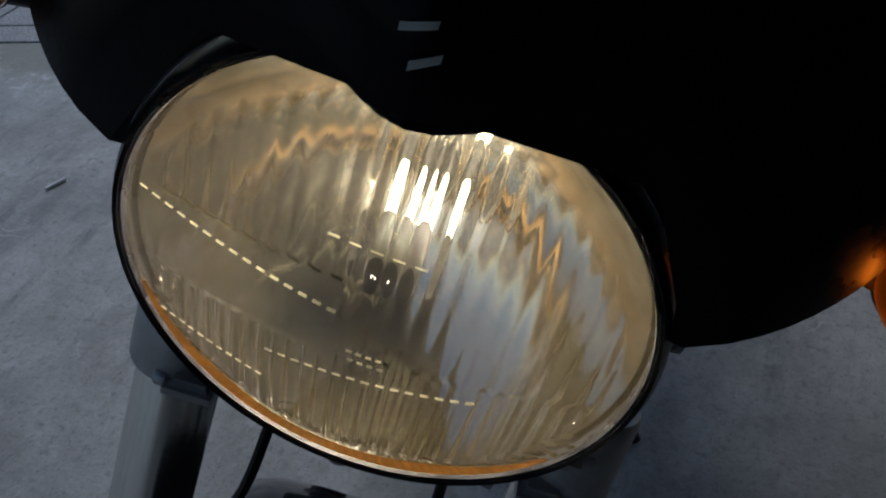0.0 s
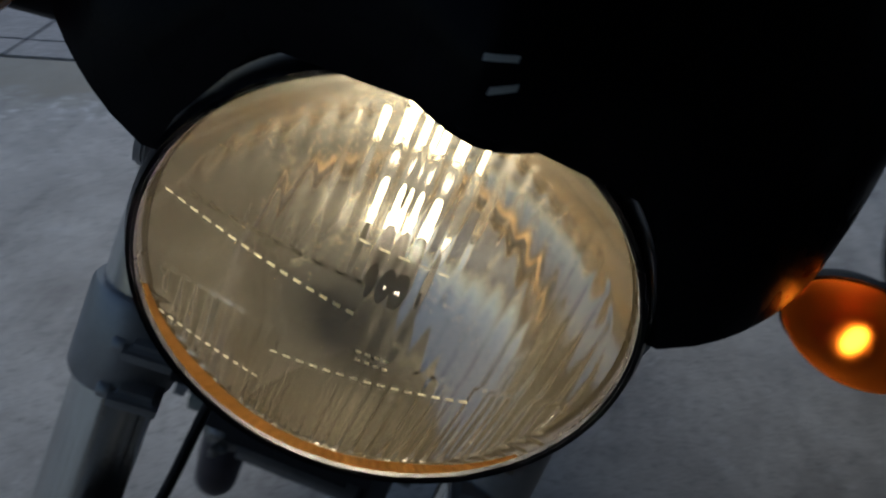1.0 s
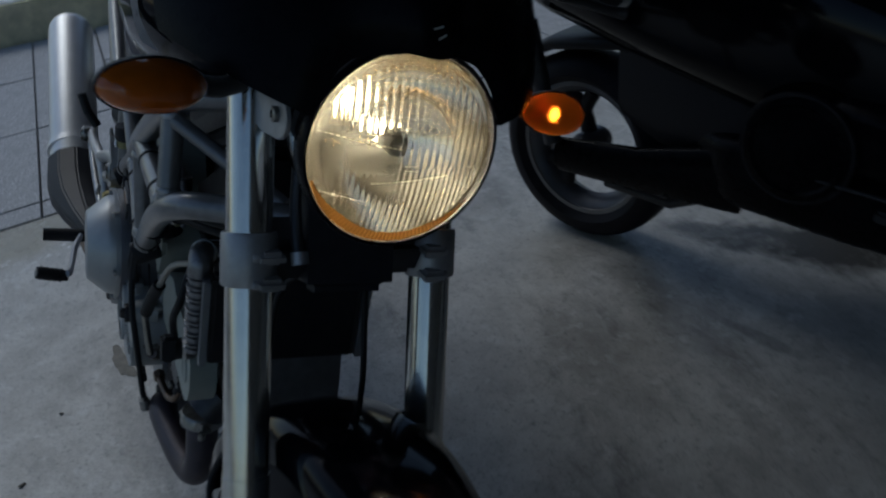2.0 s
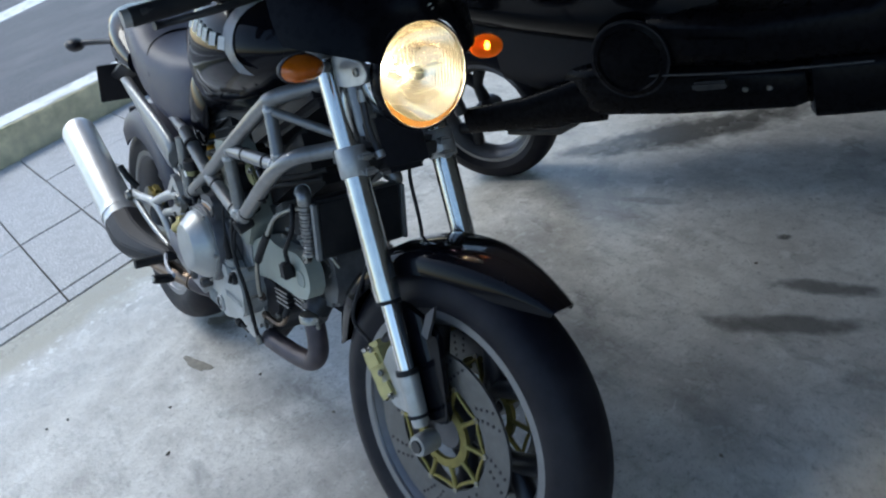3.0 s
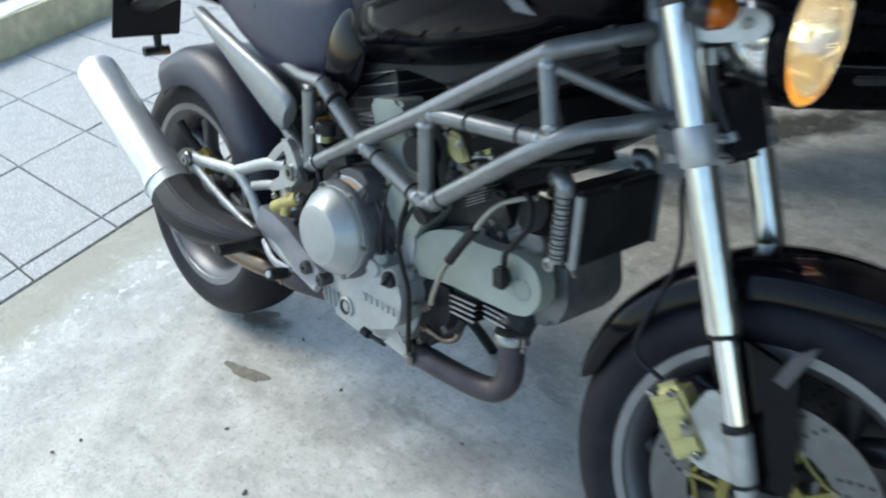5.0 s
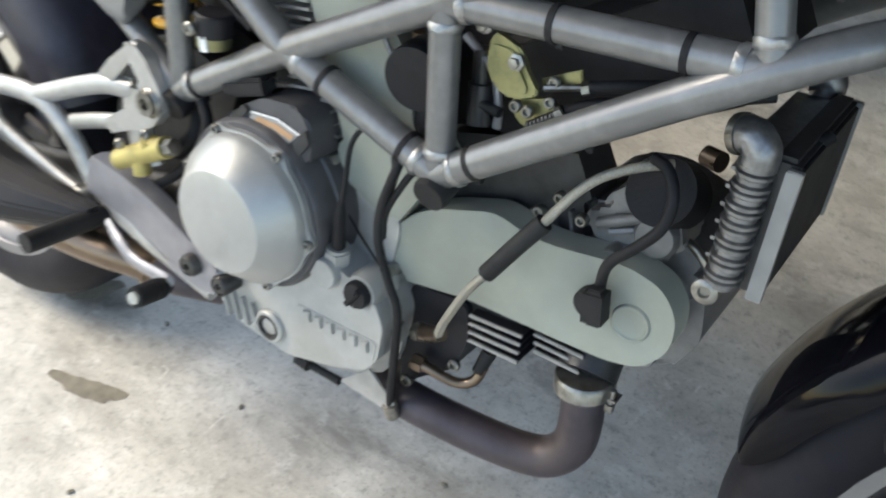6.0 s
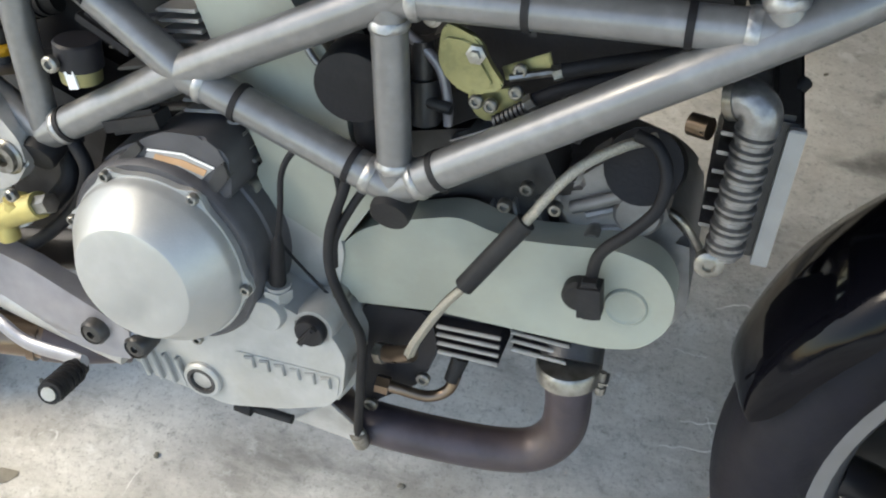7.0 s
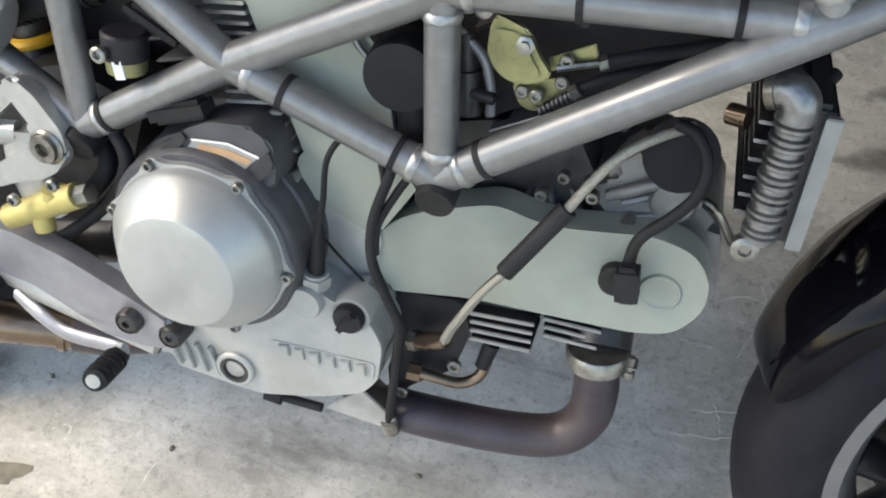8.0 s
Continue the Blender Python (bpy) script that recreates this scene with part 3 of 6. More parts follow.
fender = part("front_mudguard", bm, MUDG, bike, "glossy black front mudguard", STEER, 50)
for s in (-1, 1):
    bm = BM()
    q = [STEER.inverted() @ Vector(p) for p in ((1.4330, -0.0720, 0.5086), (1.4500, -0.0720, 0.5500), (1.4780, -0.0720, 0.5739), (1.4690, -0.0720, 0.5468), (1.4500, -0.0720, 0.5040))]
    loft(bm, [[Vector((v.x, s * (abs(v.y) + o), v.z)) for v in q] for o in (-0.003, 0.003)])
    part("mudguard_stay", bm, SPOKEM, fender, "grey mudguard bracket")
    bm = BM()
    prism(bm, rounded([(leg(0.03, 0).x - 0.015, leg(0.03, 0).z), (leg(0.03, 0).x + 0.05, leg(0.03, 0).z + 0.01), (leg(0.22, 0).x + 0.085, leg(0.22, 0).z), (leg(0.25, 0).x, leg(0.25, 0).z), (leg(0.24, 0).x - 0.03, leg(0.24, 0).z - 0.02)], 0.02), -0.006, 0.006, side(0.075 * s), 0.003)
    part("fork_guard", bm, MUDG, fender, "black inner fork guard")

# calipers
for s in (-1, 1):
    bm = BM()
    cm = Matrix.Translation(AXLE_F + Vector((-0.118, 0.083 * s, 0.088))) @ Matrix.Rotation(radians(-36), 4, "Y")
    box(bm, (0.05, 0.034, 0.115), cm, 0.012, 3)
    box(bm, (0.036, 0.046, 0.045), cm @ Matrix.Translation((0.0, 0, 0.025)), 0.012, 3)
    box(bm, (0.036, 0.046, 0.045), cm @ Matrix.Translation((0.0, 0, -0.028)), 0.012, 3)
    cal = part("brake_caliper", bm, CALIPER, bike, "gold brake caliper", STEER)
    for dz in (-0.045, -0.0, 0.045):
        bm = BM()
        bolt(bm, cm @ Vector((0.012, 0.021 * s, dz)), (0, s, 0), 0.006, 0.006)
        part("caliper_bolt", bm, STEEL, cal)
        bm = BM()
        bolt(bm, cm @ Vector((-0.02, 0.010 * s, dz)), (-1, 0, 0), 0.005, 0.012)
        part("caliper_bolt", bm, STEEL, cal)
    bm = BM()
    pa, pb = leg(0.05, 0), leg(0.16, 0)
    prism(bm, rounded([(pa.x, pa.z - 0.01), (pb.x, pb.z), (pb.x - 0.035, pb.z + 0.005), (1.318, 0.40), (1.345, 0.35)], 0.012), -0.006, 0.006, side(0.094 * s), 0.003)
    part("caliper_mount", bm, ALU, cal, "cast caliper mount")
    part("brake_hose", tube(BM(), [cm @ Vector((0, 0.01 * s, 0.06)), cm @ Vector((-0.02, 0.005 * s, 0.12)), leg(0.32, 0.06 * s) + Vector((-0.07, 0, 0)), leg(0.43, 0.05 * s) + Vector((-0.05, 0, 0)), leg(0.5, 0.03 * s) + Vector((0.0, 0, 0)), leg(0.66, 0.04 * s) + Vector((0.01, 0, 0))], 0.0036, 8, smooth=6), RUBBER, cal, "dark brake hose")

# trellis frame
N = dict(G=(0.523, -0.143, 0.559), X=(0.666, -0.138, 0.640), D=(0.842, -0.148, 0.731), E=(1.065, -0.139, 0.862), C=(0.847, -0.141, 0.578), B=(1.096, -0.145, 0.744))


def P(k, s):
    x, y, z = N[k]
    return Vector((x, s * abs(y), z))


frame_part = part("trellis_frame", tube(BM(), [(1.208, 0, 0.725), (1.135, 0, 0.935)], 0.03, 24), FRAME, bike, "metallic grey tubular trellis frame")
TR = 0.0150
for s in (-1, 1):
    def member(pts, r=TR, smooth=0):
        part("frame_tube", tube(BM(), pts, r, 24, smooth=smooth), FRAME, frame_part)
    Ee = P("E", s)
    member([P("G", s), P("X", s), P("D", s), Ee + Vector((-0.035, 0, -0.022)), Ee + Vector((0.02, -0.012 * s, 0.006)), Vector((1.155, s * 0.035, 0.893))], TR, 8)
    member([Vector((0.562, s * 0.144, 0.722)), P("X", s), P("C", s)])
    member([P("C", s), P("B", s), Vector((1.17, s * 0.085, 0.775)), Vector((1.215, s * 0.03, 0.785))], TR, 8)
    member([P("D", s), P("B", s)], 0.0140)
    member([P("D", s), P("C", s)], 0.0135)
    member([P("E", s), P("B", s)], 0.0125)
    member([P("E", s) + Vector((0.02, 0, -0.02)), Vector((1.19, s * 0.04, 0.79))], 0.009)
    member([P("G", s), Vector((0.520, s * 0.144, 0.70))], 0.0128)
    member([P("G", s), Vector((0.37, s * 0.13, 0.645))], 0.0128)
    member([Vector((0.560, s * 0.142, 0.722)), Vector((0.47, s * 0.125, 0.715)), Vector((0.3, s * 0.10, 0.735))], 0.0125)
    # welds: small uneven rings at the joints
    for a, b, r in (("X", "C", 0.0165), ("C", "X", 0.0165), ("C", "B", 0.0168), ("D", "C", 0.0150), ("D", "B", 0.0158), ("B", "D", 0.0158), ("B", "E", 0.0140), ("E", "B", 0.0140), ("C", "D", 0.0150), ("G", "X", 0.0166)):
        pa, pb = P(a, s), P(b, s)
        d = (pb - pa).normalized()
        bm = BM()
        o = 0.020 if a in "XDBE" else 0.022
        tube(bm, [pa + d * (o - 0.004), pa + d * (o - 0.002), pa + d * (o + 0.002), pa + d * (o + 0.004)], [r * 0.93, r, r, r * 0.93], 18)
        for v in bm.verts:
            v.co += Vector((noise.noise(v.co * 300), noise.noise(v.co * 310 + Vector((5, 0, 0))), noise.noise(v.co * 290))) * 0.0012
        part("weld_bead", bm, WELD, frame_part, "bright weld bead")
    # cable ties
    for a, b, t, r in (("X", "C", 0.27, TR), ("X", "C", 0.80, TR), ("C", "B", 0.14, TR), ("C", "B", 0.52, TR), ("D", "B", 0.38, 0.014), ("D", "B", 0.78, 0.014), ("G", "X", 0.17, TR)):
        pa, pb = P(a, s), P(b, s)
        d = (pb - pa).normalized()
        p = pa + (pb - pa) * t
        bm = BM()
        tube(bm, [p - d * 0.0026, p + d * 0.0026], r + 0.0012, 20)
        box(bm, (0.006, 0.006, 0.006), Matrix.Translation(p + Vector((0.004, -s * 0.004, -r - 0.002))), 0.001)
        part("cable_tie", bm, RUBBER, frame_part, "black cable tie")
    tp = Vector((0.598, s * 0.145, 0.701))
    part("cable_tie", tube(BM(), [tp, tp + Vector((0.004, 0, -0.0025))], TR + 0.0012, 20), RUBBER, frame_part, "black cable tie")
    for k, off in (("G", (-0.004, 0, -0.012)), ("C", (0.0, 0, -0.012))):
        q = P(k, s) + Vector(off)
        n = Vector((0, -0.93 if s < 0 else 0.93, -0.36))
        part("end_plug", lathe(BM(), [(0.0150, -0.02), (0.0168, -0.018), (0.0168, 0.012), (0.0155, 0.016)], bar(q, q + n), 24), RUBBER, frame_part, "black rubber plug in the tube end")

# engine
engine = part("engine_case", prism(BM(), rounded([(0.5558, 0.3453), (0.5671, 0.3213), (0.5946, 0.3086), (0.6358, 0.3050), (0.6632, 0.2925), (0.6822, 0.2934), (0.7380, 0.3086), (0.7855, 0.3286), (0.8012, 0.3500), (0.8049, 0.3932), (0.7930, 0.4163), (0.7629, 0.4303), (0.7302, 0.4435), (0.7088, 0.4596), (0.6526, 0.4573), (0.5785, 0.4247)], 0.008), 0.0720, 0.1500, side(0), 0.007, 3), CASE, bike, "grey cast engine crankcase")
part("crankcase_half", prism(BM(), rounded([(0.5130, 0.2955), (0.5382, 0.2502), (0.6345, 0.2399), (0.7669, 0.2765), (0.7968, 0.3257), (0.8008, 0.3923), (0.7828, 0.4279), (0.7436, 0.5176), (0.7005, 0.5368), (0.6517, 0.5520), (0.5763, 0.5391), (0.5264, 0.4860), (0.5002, 0.3861)], 0.015), -0.1200, 0.1020, side(0), 0.010), CASE, engine)
bm = BM()
prism(bm, rounded([(0.6907, 0.3490), (0.6908, 0.3690), (0.7990, 0.3714), (0.7960, 0.3455)], 0.004), 0.1420, 0.1510, side(0), 0.0008)
part("raised_panel", bm, CASE, engine)
for k in range(6):
    bm = BM()
    u = (k + 0.5) / 6
    xz = Vector((0.6991, 0.3611)) * (1 - u) + Vector((0.7928, 0.3611)) * u
    prism(bm, [(-0.0055, -0.0065), (0.0045, -0.0065), (0.0062, 0.0065), (-0.0038, 0.0065)], 0.1495, 0.1545, side(0) @ Matrix.Translation((xz.x, xz.y, 0)) @ Matrix.Rotation(radians(14), 4, "Z"), 0.001)
    part("cast_bar", bm, CASE, engine)
bm = BM()
lathe(bm, [(0.011, 0.0), (0.0205, 0.0), (0.0205, 0.008), (0.0185, 0.010), (0.0150, 0.010), (0.0150, 0.004)], side(-0.1460) @ Matrix.Translation((*(0.6524, 0.3203), 0)), 32)
sg = part("sight_glass_rim", bm, CASE, engine)
part("sight_glass", lathe(BM(), [(0.001, 0.0), (0.010, 0.002), (0.0155, 0.002), (0.0155, 0.0105), (0.0118, 0.0105), (0.0105, 0.006), (0.001, 0.006)], side(-0.1460) @ Matrix.Translation((*(0.6524, 0.3203), 0)), 32), DARKMETAL, sg, "dark oil sight glass")
part("oil_window", lathe(BM(), [(0.001, 0.0), (0.0102, 0.0), (0.0102, 0.0075), (0.001, 0.0085)], side(-0.1460) @ Matrix.Translation((*(0.6524, 0.3203), 0)), 24), ALU, sg)
fm = side(-0.1420) @ Matrix.Translation((*(0.7741, 0.4214), 0))
part("filler_neck", lathe(BM(), [(0.020, -0.03), (0.0205, 0.0), (0.018, 0.008), (0.0, 0.008)], fm, 28), CASE, engine)
bm = BM()
lathe(bm, [(0.0, 0.006), (0.0135, 0.006), (0.0148, 0.009), (0.0148, 0.015), (0.0130, 0.018), (0.0, 0.0175)], fm, 28)
box(bm, (0.025, 0.006, 0.009), fm @ Matrix.Translation((0, 0, 0.020)) @ Matrix.Rotation(radians(55), 4, "Z"), 0.002)
part("filler_cap", bm, PLASTIC, engine, "black oil filler cap")
# lower lug plates and bolts of the case
for (px, pz), r, yy in (((0.5962, 0.3585), 0.0130, -0.164), ((0.5562, 0.3707), 0.0135, -0.172)):
    bm = BM()
    lathe(bm, [(0.001, -0.02), (r, -0.02), (r, 0.008), (r * 0.82, 0.011), (r * 0.8, 0.007), (0.001, 0.007)], side(yy) @ Matrix.Translation((px, pz, 0)), 24)
    part("pivot_bush", bm, DARKMETAL, engine)
    bm = BM()
    lathe(bm, [(r * 0.74, 0.0), (r * 0.74, 0.010), (r * 0.3, 0.0115), (r * 0.26, 0.006), (0.001, 0.006)], side(yy) @ Matrix.Translation((px, pz, 0)), 20)
    part("pivot_bolt", bm, DARKMETAL, engine)
bm = BM()
prism(bm, rounded([(0.5718, 0.3250), (0.6387, 0.3288), (0.6300, 0.3033), (0.5756, 0.3049)], 0.004), 0.0820, 0.1440, side(0), 0.002)
for k in range(4):
    a = Vector((0.5861, 0.3339)) + (Vector((0.6301, 0.3328)) - Vector((0.5861, 0.3339))) * k / 3
    box(bm, (0.004, 0.035, 0.012), side(-0.150) @ Matrix.Translation((a.x, a.y - 0.01, 0)) @ Matrix.Rotation(radians(16), 4, "Z"), 0.001)
part("ribbed_lug", bm, CASE, engine)
bm = BM()
prism(bm, [(0.7386, 0.2767), (0.7784, 0.3153), (0.8148, 0.2853), (0.8019, 0.2703)], 0.1290, 0.1320, side(0), 0.001)
part("sump_plate", bm, ALU, engine, "thin silver guard plate")
part("lower_rod", tube(BM(), [(0.6697, -0.1220, 0.2655), (0.6988, -0.1220, 0.2649), (0.7309, -0.1220, 0.2646)], 0.005, 10), RUBBER, engine)
part("rod_end", tube(BM(), [(0.6689, -0.1240, 0.2679), (0.6869, -0.1240, 0.2659)], 0.0085, 12), RUBBER, engine)

# clutch
CC = Vector((0.6380, 0.4715))
CMX = side(-0.162) @ Matrix.Translation((CC.x, CC.y, 0))
hous = part("clutch_housing", lathe(BM(), [(0.086, -0.07), (0.0985, -0.066), (0.0960, -0.030), (0.0935, -0.028), (0.0922, -0.004), (0.089, 0.0), (0.06, 0.0)], CMX, 64), HOUSING, bike, "dark clutch housing with a vented side")
bm = BM()
n = 144
BOLTS = (-5, 59, 117, 165, 225, 290)
ring_pts = []
for k in range(n):
    a = 2 * math.pi * k / n
    lug = max(max(0, math.cos(a - radians(q))) ** 130 for q in BOLTS)
    ring_pts.append((math.cos(a) * (0.0832 + 0.0078 * lug), math.sin(a) * (0.0832 + 0.0078 * lug)))
prism(bm, ring_pts, 0.0, 0.007, CMX, 0.002)
clutch = part("clutch_cover", bm, CLUTCH, bike, "smooth silver clutch cover")
part("cover_dome", lathe(BM(), [(0.0815, 0.006), (0.0808, 0.012), (0.0796, 0.016), (0.0782, 0.0195), (0.0565, 0.0455), (0.0545, 0.0472), (0.0520, 0.0480), (0.03, 0.0486), (0.001, 0.0488)], CMX, 96), CLUTCH, clutch, smooth=22)
for k in BOLTS:
    a = radians(k)
    bm = BM()
    bolt(bm, CMX @ Vector((math.cos(a) * 0.0855, math.sin(a) * 0.0855, 0.006)), (0, -1, 0), 0.0052, 0.006)
    part("cover_bolt", bm, STEEL, clutch, "small hex bolt")
bm = BM()
prism(bm, rounded([(0.5962, 0.5379), (0.6050, 0.5590), (0.6257, 0.5787), (0.6492, 0.5906), (0.6852, 0.5936), (0.7052, 0.5802), (0.7088, 0.5620), (0.7060, 0.5380), (0.6900, 0.5380), (0.6736, 0.5520), (0.6392, 0.5537)], 0.008), 0.1070, 0.1520, side(0), 0.007, 3)
part("housing_bridge", bm, HOUSING, hous)
for pts in ([(0.5838, 0.5397), (0.5985, 0.5380), (0.6290, 0.5720), (0.6230, 0.5775)], [(0.6820, 0.5430), (0.6905, 0.5400), (0.7088, 0.5620), (0.7040, 0.5760), (0.6985, 0.5700)]):
    part("housing_rib", prism(BM(), rounded(pts, 0.003), 0.146, 0.1555, side(0), 0.002), DARKMETAL, hous, "dark rib across the housing")
lab = part("warning_label", prism(BM(), [(0.6328, 0.5703), (0.6645, 0.5728), (0.6929, 0.5661), (0.6761, 0.5490), (0.6496, 0.5540), (0.6212, 0.5538)], 0.1510, 0.1532, side(0)), GREYDEC2, hous, "silver warning label with an orange band")
part("label_edge", prism(BM(), [(0.6325, 0.5723), (0.6663, 0.5752), (0.6946, 0.5681), (0.6940, 0.5663), (0.6656, 0.5735), (0.6317, 0.5705)], 0.1530, 0.1540, side(0)), DECAL, lab)
part("label_band", prism(BM(), [(0.6396, 0.5690), (0.6657, 0.5687), (0.6872, 0.5638), (0.6836, 0.5577), (0.6620, 0.5626), (0.6369, 0.5636)], 0.1530, 0.1540, side(0)), ORANGE, lab)
for a, b in (((0.6379, -0.1545, 0.5609), (0.6693, -0.1545, 0.5580)), ((0.6354, -0.1545, 0.5577), (0.6637, -0.1545, 0.5546))):
    part("label_text_bar", tube(BM(), [a, b], 0.0009, 6), PLASTIC, lab)

# belt covers
bm = BM()
prism(bm, rounded([(0.7775, 0.4763), (0.7851, 0.4223), (0.8715, 0.4363), (0.9602, 0.4381), (1.0202, 0.4400), (1.0526, 0.4486), (1.0725, 0.4774), (1.0713, 0.5095), (1.0535, 0.5329), (1.0202, 0.5410), (0.9473, 0.5309), (0.9207, 0.5317), (0.8880, 0.5406), (0.8292, 0.5208), (0.7985, 0.5039)], 0.014, 5), 0.0707, 0.1047, side(0), 0.007, 4)
beltc = part("belt_cover", bm, BELT, bike, "smooth grey-green timing belt cover")
bm = BM()
lm = side(-0.1055) @ Matrix.Translation((1.0340, 0.4890, 0))
lathe(bm, [(0.0185, -0.004), (0.0180, 0.0005), (0.0168, 0.0018), (0.0155, 0.0018), (0.0145, 0.0008), (0.013, 0.0004), (0.001, 0.0004)], lm, 36)
part("cover_boss", bm, BELT, beltc)
bm = BM()
lathe(bm, [(0.024, -0.004), (0.022, 0.003), (0.016, 0.0035), (0.001, 0.0035)], side(-0.0899) @ Matrix.Translation((*(0.9985, 0.4828), 0)), 32)
part("cover_boss", bm, BELT, beltc)
bm = BM()
prism(bm, rounded([(0.7009, 0.5250), (0.7835, 0.4861), (0.8037, 0.5177), (0.8250, 0.5536), (0.7966, 0.5948), (0.7905, 0.6523), (0.7715, 0.6765), (0.7352, 0.7229), (0.6598, 0.7120), (0.6884, 0.6339), (0.7203, 0.5464)], 0.012, 4), 0.0520, 0.1140, side(0), 0.010, 4)
part("upper_belt_cover", bm, BELT, bike, "grey timing belt cover of the upright cylinder")
bm = BM()
prism(bm, rounded([(0.6979, 0.5276), (0.7276, 0.4274), (0.7784, 0.4218), (0.7874, 0.4814), (0.7722, 0.5248), (0.7305, 0.5435)], 0.01, 4), 0.0520, 0.1080, side(0), 0.006, 3)
lowc = part("centre_cover", bm, CASE, bike, "grey centre cover between the belt covers")
for q in ((0.7054, -0.1220, 0.5324), (0.7820, -0.1220, 0.4325), (0.9965, -0.0866, 0.5322), (0.7962, -0.1320, 0.3780), (0.7209, -0.1220, 0.4633)):
    bm = BM()
    lathe(bm, [(0.0085, -0.02), (0.0085, 0.0), (0.0075, 0.002), (0.0, 0.002)], bar(q, Vector(q) + Vector((0, -1, 0))), 16)
    bolt(bm, Vector(q) + Vector((0, -0.001, 0)), (0, -1, 0), 0.0055, 0.006)
    part("boss_bolt", bm, STEEL, lowc, "small hex bolt")
bm = BM()
lathe(bm, [(0.0185, -0.02), (0.0172, 0.0), (0.0155, 0.003), (0.0, 0.003)], side(-0.1560) @ Matrix.Translation((*(0.7315, 0.4281), 0)), 28)
part("case_boss", bm, CASE, lowc)
bm = BM()
tube(bm, [(0.7353, -0.1380, 0.4202), (0.7381, -0.1420, 0.4572)], 0.0118, 16)
tube(bm, [(0.7372, -0.1410, 0.4423), (0.7379, -0.1420, 0.4533)], 0.0142, 6)
part("sensor_tower", bm, CASE, lowc)

# cylinders with fins
for a, b in (((0.6471, -0.1160, 0.6033), (0.6926, -0.1160, 0.6094)), ((0.6474, -0.1160, 0.5939), (0.6962, -0.1160, 0.6008)), ((0.6482, -0.1160, 0.5845), (0.6989, -0.1160, 0.5920)), ((0.6556, -0.1160, 0.5769), (0.7025, -0.1160, 0.5816)), ((0.6684, -0.1160, 0.5692), (0.7073, -0.1160, 0.5704)), ((0.6813, -0.1160, 0.5611), (0.7121, -0.1160, 0.5588)), ((0.6337, -0.1160, 0.6782), (0.6700, -0.1160, 0.6821)), ((0.6354, -0.1160, 0.6701), (0.6718, -0.1160, 0.6742)), ((0.6370, -0.1160, 0.6619), (0.6738, -0.1160, 0.6656)), ((0.6388, -0.1160, 0.6536), (0.6757, -0.1160, 0.6575)), ((0.6406, -0.1160, 0.6452), (0.6766, -0.1160, 0.6490))):
    a, b = Vector(a), Vector(b)
    mid = (a + b) / 2
    part("fin", box(BM(), ((b - a).length, 0.04, 0.003), at(mid.x, mid.y + 0.018, mid.z, 0, -math.degrees(math.atan2(b.z - a.z, b.x - a.x)), 0), 0.001), ALU, lowc)
def cylinder_block(name, a, b, w, h, fins, label):
    a, b = Vector(a), Vector(b)
    m = bar(a, b)
    Ln = (b - a).length
    cb = part(name, box(BM(), (h * 0.8, w * 0.8, Ln), m @ Matrix.Translation((0, 0, Ln / 2)), 0.01), DARKMETAL, bike, label)
    for k in range(fins):
        z = Ln * (k + 0.5) / fins
        part("fin", box(BM(), (h, w, 0.0028), m @ Matrix.Translation((0, 0, z)), 0.001), HEADM, cb)
    return cb


cylinder_block("front_cylinder", (0.80, -0.02, 0.445), (0.97, -0.02, 0.500), 0.11, 0.10, 9, "finned alloy front cylinder")
cylinder_block("rear_cylinder", (0.655, -0.01, 0.575), (0.60, -0.01, 0.79), 0.165, 0.155, 11, "finned alloy rear cylinder")
# horizontal fins under the belt cover
finl = BM()
box(finl, (0.115, 0.09, 0.036), at(0.905, -0.04, 0.432, 0, -13, 0), 0.004)
finb = part("head_underside", finl, DARKMETAL, bike, "dark underside of the cylinder head")
for a, b in (((0.8730, -0.1002, 0.4149), (0.9328, -0.0905, 0.4185)), ((0.8736, -0.1001, 0.4055), (0.9324, -0.0905, 0.4082)), ((0.8745, -0.1000, 0.3954), (0.9321, -0.0905, 0.3979)), ((0.8753, -0.0999, 0.3852), (0.9322, -0.0904, 0.3868)), ((0.9399, -0.0888, 0.4186), (0.9925, -0.0766, 0.4182)), ((0.9410, -0.0885, 0.4092), (0.9920, -0.0766, 0.4086)), ((0.9421, -0.0882, 0.3992), (0.9915, -0.0766, 0.3982))):
    a, b = Vector(a), Vector(b)
    mid = (a + b) / 2
    ang = math.degrees(math.atan2(b.z - a.z, b.x - a.x))
    part("fin", box(BM(), ((b - a).length, 0.05, 0.003), at(mid.x, mid.y + 0.022, mid.z, 0, -ang, 0), 0.001), PLASTIC, finb)
    part("fin_edge", box(BM(), ((b - a).length, 0.004, 0.0034), at(mid.x, mid.y - 0.0035, mid.z, 0, -ang, 0), 0.001), ALU, finb, "polished fin edge")
# cylinder head casting behind the belt cover
bm = BM()
prism(bm, rounded([(0.9107, 0.4899), (0.9383, 0.5555), (0.9903, 0.5670), (1.0457, 0.5520), (1.0719, 0.5300), (1.0845, 0.4606), (1.0601, 0.4138), (0.9818, 0.4042)], 0.015), -0.0900, 0.0495, side(0), 0.010, 3)
head = part("cylinder_head", bm, HEADM, bike, "cast alloy cylinder head")
bm = BM()
prism(bm, rounded([(0.9569, 0.5554), (0.9836, 0.5670), (1.0323, 0.5565), (1.0434, 0.5369), (0.9864, 0.5228)], 0.008), 0.0405, 0.0705, side(0), 0.006, 2)
part("valve_cap", bm, HEADM, head)
